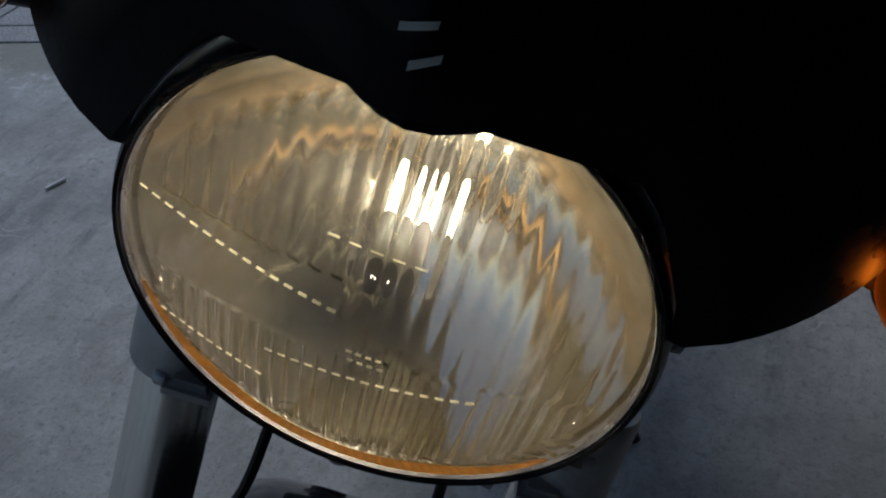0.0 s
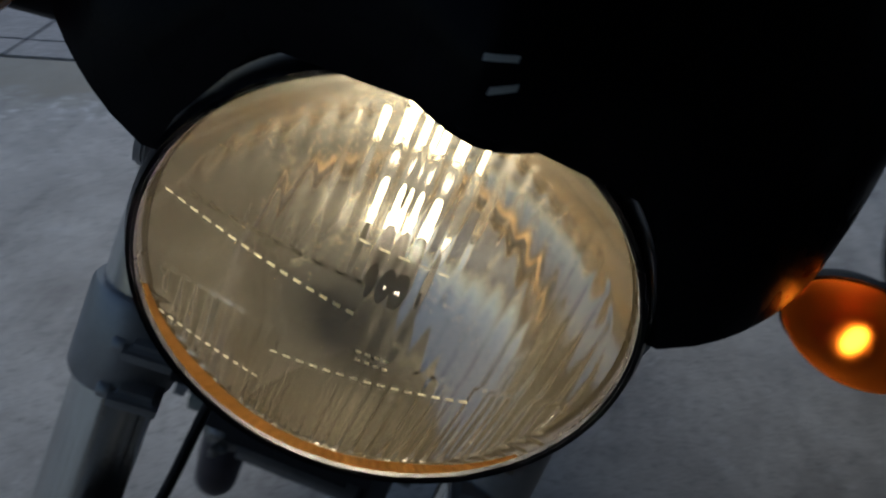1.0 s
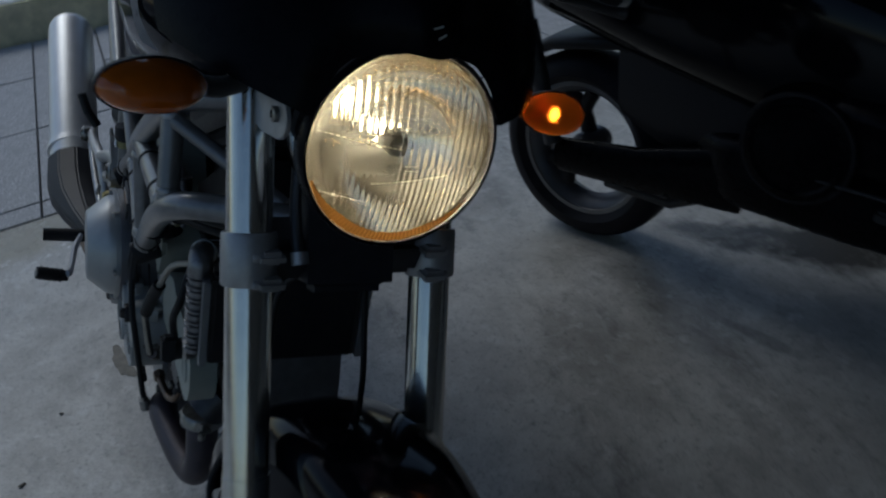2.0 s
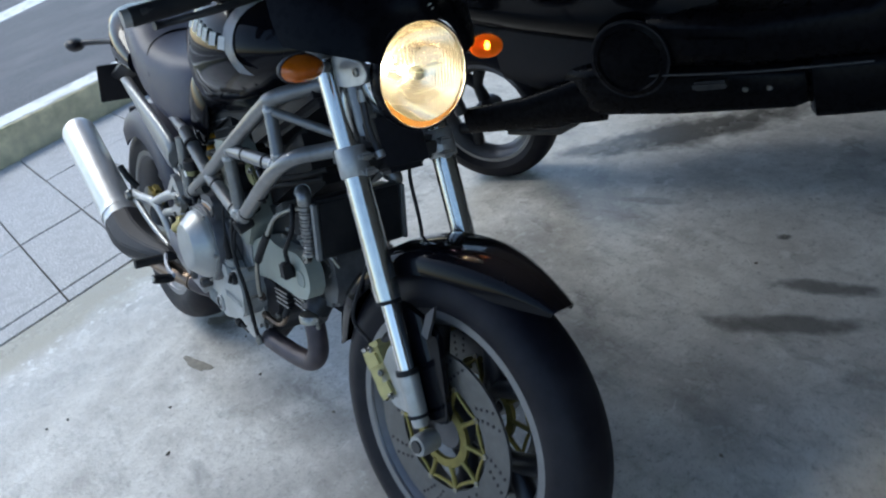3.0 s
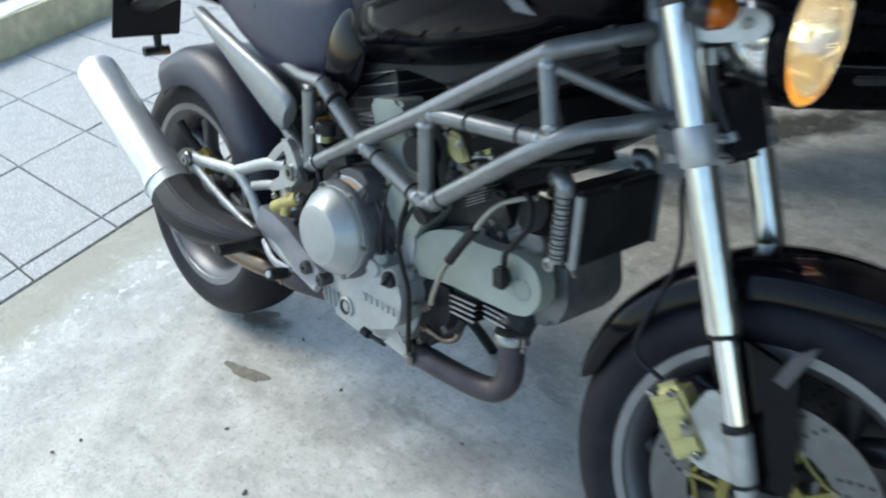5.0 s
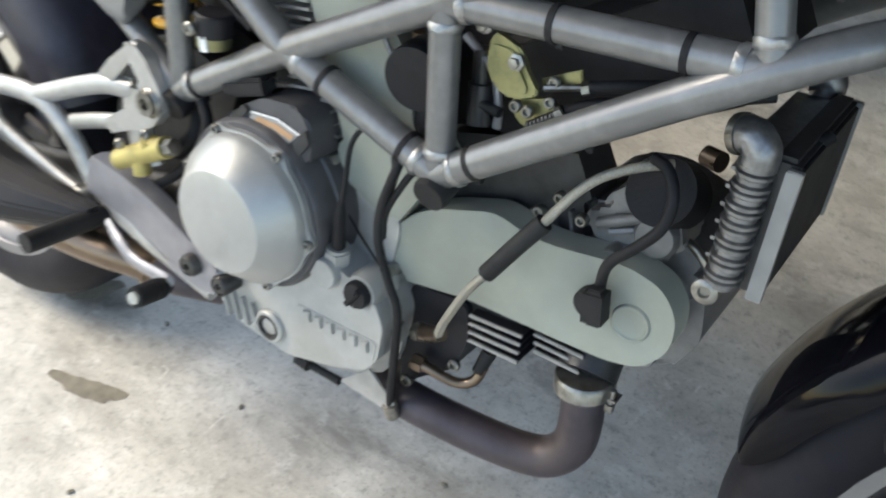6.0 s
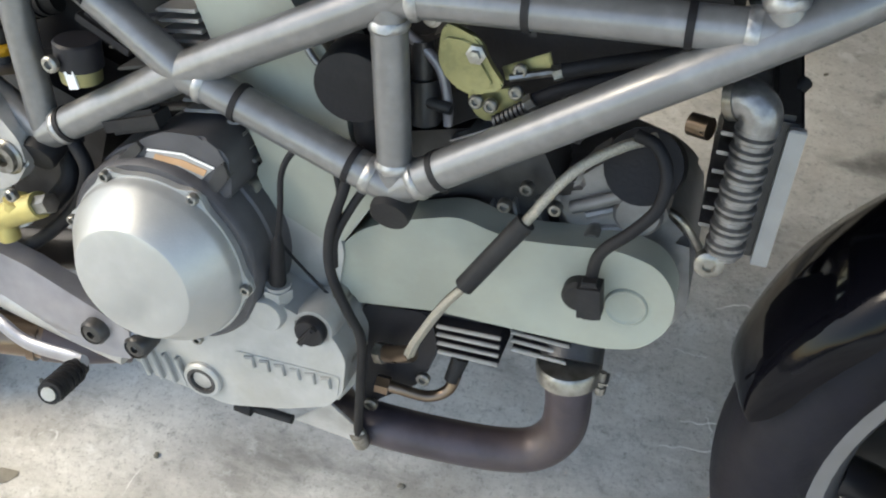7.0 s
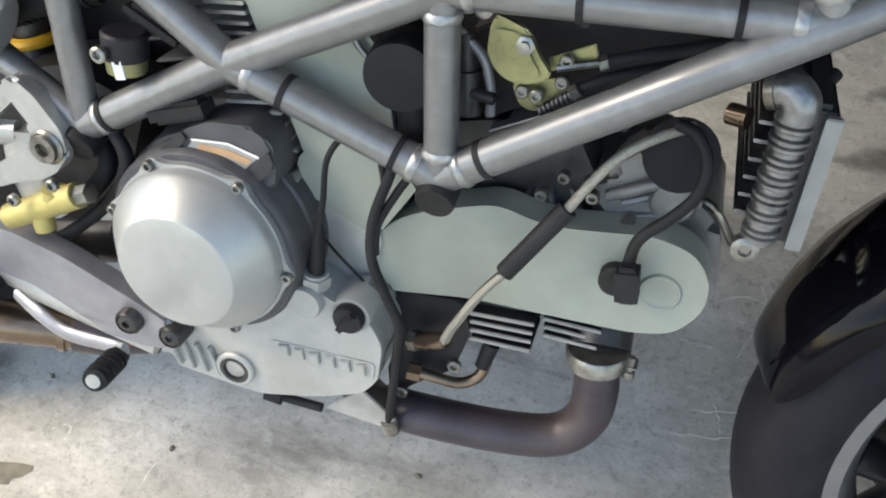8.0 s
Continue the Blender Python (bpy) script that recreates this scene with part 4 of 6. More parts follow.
for q in ((0.9371, -0.0750, 0.5643), (0.9208, -0.0788, 0.5460), (0.9635, -0.0810, 0.5544), (1.0267, -0.0668, 0.5363), (0.9981, -0.0611, 0.5840)):
    bm = BM()
    bolt(bm, q, (0, -1, 0), 0.006, 0.008)
    part("head_bolt", bm, STEEL, head, "small hex bolt")
for a, b in (((0.9875, -0.0755, 0.5487), (1.0258, -0.0671, 0.5639)), ((0.9944, -0.0738, 0.5354), (1.0346, -0.0651, 0.5429)), ((1.0281, -0.0541, 0.5232), (1.0573, -0.0479, 0.5091)), ((1.0505, -0.0492, 0.4839), (1.0679, -0.0457, 0.5044))):
    part("casting_rib", tube(BM(), [a, b], 0.004, 8), HEADM, head)
part("head_side", prism(BM(), rounded([(0.9727, 0.5750), (1.0003, 0.6020), (1.0377, 0.5947), (1.0542, 0.5505), (1.0049, 0.5271), (0.9705, 0.5301)], 0.010), 0.02, 0.070, side(0), 0.008, 3), HEADM, head)
part("head_cap", lathe(BM(), [(0.020, -0.02), (0.020, 0.006), (0.017, 0.010), (0.010, 0.011), (0.001, 0.011)], side(-0.070) @ Matrix.Translation((1.028, 0.560, 0)), 28), HEADM, head)
part("head_ridge", tube(BM(), [(0.975, -0.073, 0.552), (1.000, -0.076, 0.566), (1.034, -0.074, 0.585)], 0.0055, 10, smooth=4), HEADM, head)
part("plug_well", tube(BM(), [(1.0284, -0.0443, 0.5875), (1.0252, -0.0859, 0.6076)], 0.030, 24), RUBBER, head, "black rubber plug cover")
part("oil_line", tube(BM(), [(1.0425, -0.0513, 0.5564), (1.0599, -0.0579, 0.5531), (1.0726, -0.0552, 0.5378), (1.0852, -0.0422, 0.5127)], 0.004, 10, smooth=6), STEEL, head)

# exhaust
part("header_pipe", tube(BM(), [(0.9932, -0.0708, 0.3860), (0.9939, -0.0708, 0.3745), (0.9957, -0.0703, 0.3596), (0.9985, -0.0695, 0.3338), (0.9961, -0.0698, 0.2985), (0.9776, -0.0739, 0.2717), (0.9449, -0.0816, 0.2633), (0.8876, -0.0934, 0.2663), (0.8164, -0.1006, 0.2705), (0.7618, -0.0720, 0.2477), (0.66, 0.02, 0.250), (0.55, 0.0, 0.275), (0.48, -0.07, 0.300)], 0.0222, 28, smooth=6), PIPE, bike, "brown heat-stained exhaust header pipe")
bm = BM()
tube(bm, [(0.9928, -0.0705, 0.3885), (0.9930, -0.0705, 0.3865), (0.9945, -0.0700, 0.3725), (0.9947, -0.0700, 0.3705)], [0.0285, 0.0305, 0.0305, 0.0285], 32)
box(bm, (0.018, 0.016, 0.010), Matrix.Translation((1.0225, -0.072, 0.379)), 0.004, 3)
fl = part("exhaust_flange", bm, STEEL, bike, "steel exhaust flange")
part("flange_stud", tube(BM(), [(1.0255, -0.076, 0.365), (1.0255, -0.076, 0.373), (1.0255, -0.076, 0.3735), (1.0255, -0.076, 0.390)], [0.0052, 0.0052, 0.0034, 0.0034], 8), STEEL, fl)
part("exhaust_port", tube(BM(), [(0.9925, -0.0690, 0.3880), (0.9898, -0.0450, 0.4140)], 0.031, 24), DARKMETAL, fl)
lk = part("link_pipe", tube(BM(), [(0.535, -0.115, 0.290), (0.496, -0.14, 0.309), (0.44, -0.16, 0.318), (0.37, -0.178, 0.322), (0.28, -0.195, 0.335), (0.20, -0.205, 0.36)], [0.014, 0.0225, 0.0225, 0.0235, 0.025, 0.026], 24, smooth=5), PIPEB, bike, "bronze-coloured exhaust link pipe")
part("pipe_clamp", tube(BM(), [(0.462, -0.1535, 0.3145), (0.455, -0.156, 0.3160)], 0.0248, 24), PIPEB, lk)
part("pipe_taper", tube(BM(), [(0.540, -0.112, 0.288), (0.497, -0.14, 0.3088), (0.468, -0.151, 0.3137)], [0.013, 0.0240, 0.0242], 24), PIPE, lk)
# muffler: oval can with rolled ends
MA, MB = Vector((0.115, -0.212, 0.388)), Vector((-0.272, -0.212, 0.595))
mm = bar(MA, MB)
ln = (MB - MA).length
bm = BM()
rings = []
for h, r in ((0, 0.9), (0.004, 0.98), (0.01, 1), (ln - 0.02, 1), (ln - 0.008, 0.98), (ln, 0.92), (ln, 0.5), (ln - 0.05, 0.46)):
    rings.append([mm @ Vector((0.050 * r * math.cos(2 * math.pi * k / 36), 0.054 * r * math.sin(2 * math.pi * k / 36), h)) for k in range(36)])
loft(bm, rings)
muf = part("muffler", bm, MUFF, bike, "satin aluminium oval muffler")
part("muffler_bore", lathe(BM(), [(0.024, ln - 0.045), (0.024, ln + 0.0015), (0.021, ln + 0.0015), (0.020, ln - 0.04)], mm, 24), DARKMETAL, muf)
part("muffler_strap", tube(BM(), [MA + (MB - MA) * 0.11, MA + (MB - MA) * 0.145], 0.0546, 36), MUFF, muf, "muffler end band")
bm = BM()
rings = []
for p, r, fl2 in ((Vector((0.10, -0.212, 0.400)), 0.056, 1), (Vector((0.16, -0.212, 0.375)), 0.058, 1), (Vector((0.22, -0.208, 0.362)), 0.054, 1), (Vector((0.30, -0.200, 0.362)), 0.043, 0.9), (Vector((0.38, -0.19, 0.370)), 0.028, 0.8), (Vector((0.40, -0.188, 0.372)), 0.02, 0.7)):
    d = (MA - MB).normalized()
    u = d.cross(Vector((0, 1, 0))).normalized()
    rings.append([p + u * math.cos(2 * math.pi * k / 10) * r + Vector((0, 1, 0)) * math.sin(2 * math.pi * k / 10) * r * fl2 for k in range(10)])
loft(bm, rings)
bmesh.ops.bevel(bm, geom=bm.edges[:], offset=0.003, segments=2, affect="EDGES", clamp_overlap=True)
part("heat_shield", bm, PLASTIC, muf, "matt black faceted muffler shield", smooth=25)

# footrest hanger
hang = part("footrest_hanger", tube(BM(), [(0.455, -0.150, 0.545), (0.455, -0.152, 0.50), (0.47, -0.152, 0.455)], 0.020, 14, smooth=5, flat=0.5), ALU, bike, "cast aluminium footrest hanger")
for pts, r in (([(0.455, -0.152, 0.540), (0.40, -0.160, 0.533), (0.30, -0.172, 0.493)], 0.012), ([(0.462, -0.152, 0.500), (0.41, -0.160, 0.492), (0.355, -0.165, 0.475)], 0.010), ([(0.132, -0.18, 0.480), (0.22, -0.178, 0.487), (0.30, -0.172, 0.490), (0.345, -0.166, 0.455), (0.38, -0.162, 0.40), (0.44, -0.160, 0.365), (0.57, -0.157, 0.330)], 0.013), ([(0.135, -0.182, 0.470), (0.22, -0.178, 0.430), (0.30, -0.172, 0.398), (0.365, -0.168, 0.378)], 0.010)):
    part("hanger_arm", tube(BM(), pts, r, 12, smooth=6, flat=0.75), ALU, hang)
part("hanger_beam", prism(BM(), rounded([(0.3865, 0.4449), (0.4362, 0.4398), (0.4893, 0.4255), (0.5605, 0.3935), (0.5973, 0.3747), (0.5932, 0.3427), (0.5643, 0.3381), (0.5234, 0.3416), (0.5001, 0.3550), (0.4472, 0.3802), (0.3716, 0.3944)], 0.006), 0.1500, 0.1720, side(0), 0.006, 3), STAYM, hang, "broad cast hanger beam")
part("hanger_plate", prism(BM(), rounded([(0.4726, 0.6033), (0.4914, 0.5888), (0.5127, 0.5584), (0.5140, 0.5363), (0.4990, 0.5158), (0.4803, 0.5043), (0.4577, 0.4980), (0.4200, 0.4810), (0.4120, 0.4960), (0.4413, 0.5150), (0.4683, 0.5330), (0.4760, 0.5430), (0.4830, 0.5560), (0.4700, 0.5740), (0.4560, 0.5950)], 0.006), 0.150, 0.166, side(0), 0.004, 3), ALU, hang)
part("hanger_web", prism(BM(), rounded([(0.4726, 0.6033), (0.4780, 0.5900), (0.4400, 0.5550), (0.4050, 0.5200), (0.3950, 0.5360), (0.4300, 0.5720)], 0.005), 0.152, 0.163, side(0), 0.003, 2), ALU, hang)
for q, r in (((0.4950, -0.1680, 0.5415), 0.0135), ((0.132, -0.196, 0.478), 0.013), ((0.362, -0.178, 0.377), 0.015)):
    bm = BM()
    lathe(bm, [(r * 1.25, -0.012), (r * 1.25, 0.0), (r * 1.1, 0.002), (r, 0.002), (r * 0.95, 0.006), (r * 0.5, 0.006), (r * 0.4, 0.001), (0.0, 0.001)], bar(q, Vector(q) + Vector((0, -1, 0))), 20)
    part("hanger_nut", bm, STEEL, hang, "large hex-socket nut")
part("passenger_footrest", tube(BM(), [(0.145, -0.17, 0.50), (0.135, -0.19, 0.53), (0.12, -0.20, 0.56)], 0.009, 12), RUBBER, hang, "black folded footrest")
part("rider_footrest", tube(BM(), [(0.40, -0.165, 0.372), (0.40, -0.19, 0.372), (0.40, -0.275, 0.375)], [0.010, 0.013, 0.012], 14), RUBBER, hang, "black rubber rider footrest")
# brake pedal
ped = part("brake_pedal", tube(BM(), [(0.4653, -0.2120, 0.4034), (0.4959, -0.2220, 0.3963), (0.5276, -0.2270, 0.3861), (0.5792, -0.2320, 0.3912), (0.5961, -0.2370, 0.3966)], [0.0065, 0.0085, 0.0080, 0.0070, 0.0060], 12, smooth=5, flat=0.6), STAYM, bike, "polished brake pedal lever")
a, b = Vector((0.5888, -0.2370, 0.3878)), Vector((0.5977, -0.2840, 0.4005))
part("pedal_rubber", tube(BM(), [a, a + (b - a) * 0.3, a + (b - a) * 0.32, b], [0.009, 0.0098, 0.0105, 0.0105], 16), RUBBER, ped, "ribbed black pedal rubber")
part("pedal_end", tube(BM(), [b, b + (b - a).normalized() * 0.002], 0.0065, 16), ALU, ped)
for k in range(5):
    q = a + (b - a) * (0.2 + 0.16 * k)
    part("rubber_rib", tube(BM(), [q, q + (b - a).normalized() * 0.003], 0.0115, 16), RUBBER, ped)
# rear brake master cylinder
mas = part("brake_master_cylinder", tube(BM(), [(0.4364, -0.1670, 0.4559), (0.5189, -0.1670, 0.4984)], 0.0125, 16), BRASSY, bike, "brass-coloured rear brake cylinder")
part("cylinder_stem", tube(BM(), [(0.4716, -0.1670, 0.4732), (0.4738, -0.1670, 0.4506)], 0.010, 12), BRASSY, mas)
part("cylinder_tab", tube(BM(), [(0.4942, -0.1670, 0.4985), (0.4920, -0.1670, 0.4831)], 0.012, 12), BRASSY, mas)
part("cylinder_nut", tube(BM(), [(0.5172, -0.1680, 0.4974), (0.5324, -0.1680, 0.5038)], 0.0095, 6), STEEL, mas)
for q in ((0.5080, -0.1820, 0.5152), (0.4618, -0.1820, 0.4891)):
    bm = BM()
    bolt(bm, q, (0, -1, 0), 0.006, 0.006)
    part("cylinder_bolt", bm, STEEL, mas)
# brake fluid cup
cupA, cupB = Vector((0.5753, -0.1470, 0.6187)), Vector((0.5764, -0.1470, 0.6385))
cup = part("fluid_cup", tube(BM(), [cupA, cupA + (cupB - cupA) * 0.1, cupB], [0.012, 0.0165, 0.0175], 24), ZINC, bike, "translucent brake fluid cup with a black lid")
part("cup_lid", tube(BM(), [cupA + (cupB - cupA) * 0.72, cupB + (cupB - cupA) * 0.75, cupB + (cupB - cupA) * 0.85], [0.0188, 0.0188, 0.017], 24), PLASTIC, cup, "black cup lid")
bm = BM()
box(bm, (0.008, 0.002, 0.016), at(*(cupA + (cupB - cupA) * 0.45 + Vector((0.004, -0.0172, 0))), 0, -8, 10), 0.0005)
part("cup_label", bm, DECAL, cup)
bm = BM()
bolt(bm, (0.5675, -0.1670, 0.6410), (0, -1, 0), 0.007, 0.006)
part("cup_bolt", bm, STEEL, cup)

# oil cooler
co = at(1.114, -0.005, 0.612, 0, 0, 0)
cooler = part("oil_cooler", box(BM(), (0.020, 0.18, 0.118), co, 0.004), DARKMETAL, bike, "black finned oil cooler with ribbed silver ends")
part("cooler_face", box(BM(), (0.004, 0.17, 0.106), co @ Matrix.Translation((0.011, 0, 0)), 0.001), RUBBER, cooler)
for s in (-1, 1):
    for k in range(7):
        z = -0.045 + 0.0155 * k
        for dz, r in ((-0.0034, 0.0142), (0.0028, 0.0148)):
            bm = BM()
            tube(bm, [co @ Vector((-0.018, s * 0.100, z + dz + o)) for o in (-0.0028, -0.0012, 0.0012, 0.0028)], [0.0122, r, r, 0.0122], 20)
            part("cooler_rib", bm, DULLW, cooler)
    part("cooler_end_tank", tube(BM(), [co @ Vector((-0.018, s * 0.100, -0.054)), co @ Vector((-0.018, s * 0.100, 0.054))], 0.0118, 18), DULLW, cooler, "ribbed cast silver end tank")
    part("cooler_elbow", tube(BM(), [co @ Vector((-0.018, s * 0.100, 0.050)), co @ Vector((-0.018, s * 0.100, 0.062)), co @ Vector((-0.026, s * 0.098, 0.070)), co @ Vector((-0.034, s * 0.095, 0.069))], 0.0146, 20, smooth=5), DULLW, cooler)
    part("elbow_collar", tube(BM(), [co @ Vector((-0.033, s * 0.0955, 0.069)), co @ Vector((-0.039, s * 0.093, 0.067))], 0.0160, 20), STEEL, cooler)
    part("cooler_plug", lathe(BM(), [(0.009, 0), (0.011, 0.003), (0.011, 0.012), (0.008, 0.014), (0.005, 0.014), (0.004, 0.011)], bar(co @ Vector((-0.026, s * 0.098, -0.060)), co @ Vector((-0.026, s * 0.30, -0.060))), 18), STEEL, cooler)
    part("cooler_side", box(BM(), (0.012, 0.008, 0.112), co @ Matrix.Translation((0.0085, s * 0.096, -0.002)), 0.001), PANELM, cooler)
for k in range(7):
    z = -0.042 + 0.0155 * k
    part("cooler_fin", prism(BM(), [(-0.0016, -0.083), (0.0016, -0.083), (0.0016, 0.083), (-0.0016, 0.083)], -0.040, -0.010, co @ Matrix.Translation((0, 0, z)) @ Matrix(((0, 0, 1, 0), (0, 1, 0, 0), (1, 0, 0, 0), (0, 0, 0, 1))), 0.0006), DULLW, cooler)
part("cooler_hose", tube(BM(), [(1.0523, -0.0806, 0.6471), (1.0666, -0.0878, 0.6485)], 0.0085, 14), PIPEB, cooler, "rusty hose union")

# throttle linkage
tc = Vector((0.9006, -0.1252, 0.6915))
thr = part("throttle_quadrant", prism(BM(), rounded([(0.8732, 0.7023), (0.8718, 0.6806), (0.8810, 0.6645), (0.8990, 0.6588), (0.9195, 0.6671), (0.9209, 0.6718), (0.9085, 0.6871), (0.9026, 0.7010), (0.8831, 0.7082), (0.8767, 0.7092)], 0.006), 0.1199, 0.1259, side(0), 0.0015), ZINC, bike, "yellow zinc throttle quadrant and cable bracket")
part("quadrant_rim", prism(BM(), rounded([(0.8744, 0.7004), (0.8745, 0.6810), (0.8836, 0.6672), (0.8996, 0.6625), (0.9152, 0.6689), (0.9048, 0.6842), (0.8968, 0.6999)], 0.006), 0.1260, 0.1285, side(0), 0.001), ZINC, thr)
for o in ((0, 0), (-0.033, 0.022)):
    bm = BM()
    lathe(bm, [(0.0075, 0.0), (0.0075, 0.004), (0.0045, 0.005), (0.0045, 0.009), (0.0, 0.0095)], bar(tc + Vector((o[0], -0.001, o[1])), tc + Vector((o[0], -1, o[1]))), 6 if not o[0] else 14)
    part("quadrant_nut", bm, STEEL, thr)
part("cable_bracket", prism(BM(), rounded([(0.8900, 0.6521), (0.9236, 0.6630), (0.9351, 0.6583), (0.9321, 0.6485), (0.9100, 0.6324), (0.8985, 0.6349)], 0.004), 0.1052, 0.1102, side(0), 0.001), ZINC, thr)
part("cable_arm", prism(BM(), [(0.9155, 0.6775), (0.9487, 0.6942), (0.9525, 0.6828), (0.9189, 0.6679)], 0.1070, 0.1110, side(0), 0.001), ZINC, thr)
for q in ((0.9305, -0.1149, 0.6799), (0.9003, -0.1171, 0.6518), (0.9113, -0.1161, 0.6498), (0.9283, -0.1122, 0.6620)):
    bm = BM()
    bolt(bm, q, (0, -1, 0), 0.0055, 0.005)
    part("bracket_bolt", bm, STEEL, thr)
part("cable_end", tube(BM(), [(0.9238, -0.1195, 0.6743), (0.9529, -0.1128, 0.6814)], 0.003, 8), STEEL, thr)
part("cable_nut", tube(BM(), [(0.9531, -0.1127, 0.6804), (0.9591, -0.1113, 0.6828)], 0.006, 6), STEEL, thr)
part("cable_nut", tube(BM(), [(0.9366, -0.1164, 0.6548), (0.9417, -0.1152, 0.6589)], 0.006, 6), STEEL, thr)
for k in range(8):
    u = k / 7
    q = Vector((0.9158, -0.1212, 0.6393)) * (1 - u) + Vector((0.9358, -0.1166, 0.6538)) * u
    part("return_spring", tube(BM(), [q, q + Vector((0.0022, 0, 0.0012))], 0.0048, 12), DARKMETAL, thr)
part("throttle_cable", tube(BM(), [(0.9591, -0.1113, 0.6828), (0.9872, -0.1050, 0.6906), (1.0434, -0.0828, 0.7020), (1.0981, -0.0513, 0.7195)], 0.0055, 10, smooth=5), RUBBER, thr, "black throttle cable")
part("throttle_cable", tube(BM(), [(0.9411, -0.1103, 0.6568), (0.9701, -0.1037, 0.6707), (1.0273, -0.0860, 0.6853), (1.0840, -0.0540, 0.6988)], 0.0055, 10, smooth=5), RUBBER, thr, "black throttle cable")
# dark blocks added to close bright see-through gaps, then intake bodies and airbox behind the frame
part("tank_gap_fill", box(BM(), (0.34, 0.17, 0.07), at(0.98, 0.0, 0.815, 0, -24, 0), 0.015, 3), PLASTIC, bike, "dark filler block added under the fuel tank")
# added filler that darkens the opening between frame tubes and head
part("frame_gap_fill", prism(BM(), rounded([(0.7946, 0.5758), (0.9319, 0.6114), (0.9647, 0.5539), (0.8907, 0.4953), (0.8042, 0.4804)], 0.012), 0.0000, 0.0597, side(0), 0.008, 3), DARKMETAL, bike, "dark filler block added behind the frame")
# added filler standing for the dark clutter behind the hanger
part("hanger_gap_fill", prism(BM(), rounded([(0.3430, 0.5452), (0.4542, 0.5771), (0.5348, 0.5459), (0.5010, 0.4509), (0.4352, 0.3864), (0.2826, 0.3329)], 0.012), 0.0000, 0.0770, side(0), 0.008, 3), DARKMETAL, bike, "dark filler block added where dark clutter shows behind the hanger")
# intake housing made oversized so the openings behind the tubes stay dark
bm = BM()
box(bm, (0.24, 0.16, 0.13), at(0.95, 0.01, 0.69, 0, -30, 0), 0.03, 3)
box(bm, (0.16, 0.12, 0.16), at(0.86, 0.02, 0.64, 0, -10, 0), 0.03, 3)
part("throttle_body", bm, RUBBER, bike, "black intake housing")
bm = BM()
prism(bm, rounded([(0.56, 0.70), (0.70, 0.77), (0.85, 0.76), (1.0, 0.83), (1.12, 0.88), (1.10, 0.93), (0.62, 0.90), (0.52, 0.78)], 0.03), -0.085, 0.085, side(0), 0.02, 3)
part("airbox", bm, RUBBER, bike, "black plastic airbox")
bm = BM()
lathe(bm, [(0.0, 0.0), (0.029, 0.0), (0.030, -0.004), (0.030, -0.03), (0.0, -0.03)], bar((0.8088, -0.1370, 0.6520), Vector((0.8088, -0.1370, 0.6520)) + Vector((0.1, -1, -0.1))), 32)
part("rubber_cap", bm, RUBBER, bike, "round black rubber cap")
for a, b in (((0.7495, 0.6527), (0.7651, 0.6563)), ((0.7529, 0.6434), (0.7651, 0.6464)), ((0.7570, 0.6352), (0.7650, 0.6380))):
    part("fin_tip", tube(BM(), [(a[0], -0.0610, a[1]), (b[0], -0.0610, b[1])], 0.0022, 8), ALU, bike)
part("vent_line", tube(BM(), [(0.7560, -0.120, 0.690), (0.7619, -0.120, 0.676), (0.7718, -0.120, 0.6618), (0.7834, -0.120, 0.6531)], 0.0030, 10, smooth=5), DULLW, bike, "thin silver vent line")
part("injector_body", tube(BM(), [(0.8470, -0.090, 0.6800), (0.8490, -0.090, 0.6500), (0.8495, -0.090, 0.6490), (0.8530, -0.092, 0.6130)], [0.009, 0.009, 0.0125, 0.0125], 16), DARKMETAL, bike, "dark injector body")
part("injector_rail", tube(BM(), [(0.8300, -0.094, 0.6880), (0.8600, -0.094, 0.6660), (0.8700, -0.094, 0.6400), (0.8720, -0.094, 0.6150)], 0.0042, 10, smooth=5), STAYM, bike, "thin fuel line")
part("link_rod", tube(BM(), [(0.8560, -0.098, 0.6340), (0.8760, -0.100, 0.6320)], 0.0050, 10), DARKMETAL, bike, "dark linkage rod")
for k in range(5):
    z = 0.5760 + 0.0055 * k
    part("fin", box(BM(), (0.050, 0.04, 0.0018), at(0.890, -0.054, z + 0.004, 0, -28, 0), 0.0006), ALU, finb)
part("cap_hose", tube(BM(), [(0.8124, -0.1116, 0.6612), (0.8158, -0.1112, 0.6136), (0.8174, -0.1009, 0.5782)], 0.016, 14, smooth=4), RUBBER, bike, "black rubber breather hose")
part("copper_line", tube(BM(), [(0.7867, -0.1020, 0.6809), (0.7884, -0.1020, 0.6486), (0.8174, -0.1110, 0.6188), (0.8197, -0.1108, 0.5990)], 0.006, 10, smooth=4), PIPEB, bike, "copper-coloured line")

# hoses and cables on the engine's flank
hp = [Vector(p) for p in ((0.8565, -0.1270, 0.3968), (0.8644, -0.1313, 0.4201), (0.8886, -0.1391, 0.4708), (0.9077, -0.1423, 0.5009))]
hose = part("oil_hose", tube(BM(), hp, 0.0042, 14, smooth=6), DARKMETAL, bike, "braided oil hose with a black sleeve")
for o in (-0.0042, 0.0002, 0.0046):
    part("braid_strand", tube(BM(), [p + Vector((o * 0.8, -0.0035 + abs(o) * 0.35, o * 0.7)) for p in hp], 0.0024, 10, smooth=6), BRAID, hose)
part("hose_sleeve", tube(BM(), [(0.9077, -0.1423, 0.5009), (0.9297, -0.1377, 0.5358), (0.9496, -0.1312, 0.5662)], 0.0085, 14, smooth=6), RUBBER, hose, "black rubber sleeve")
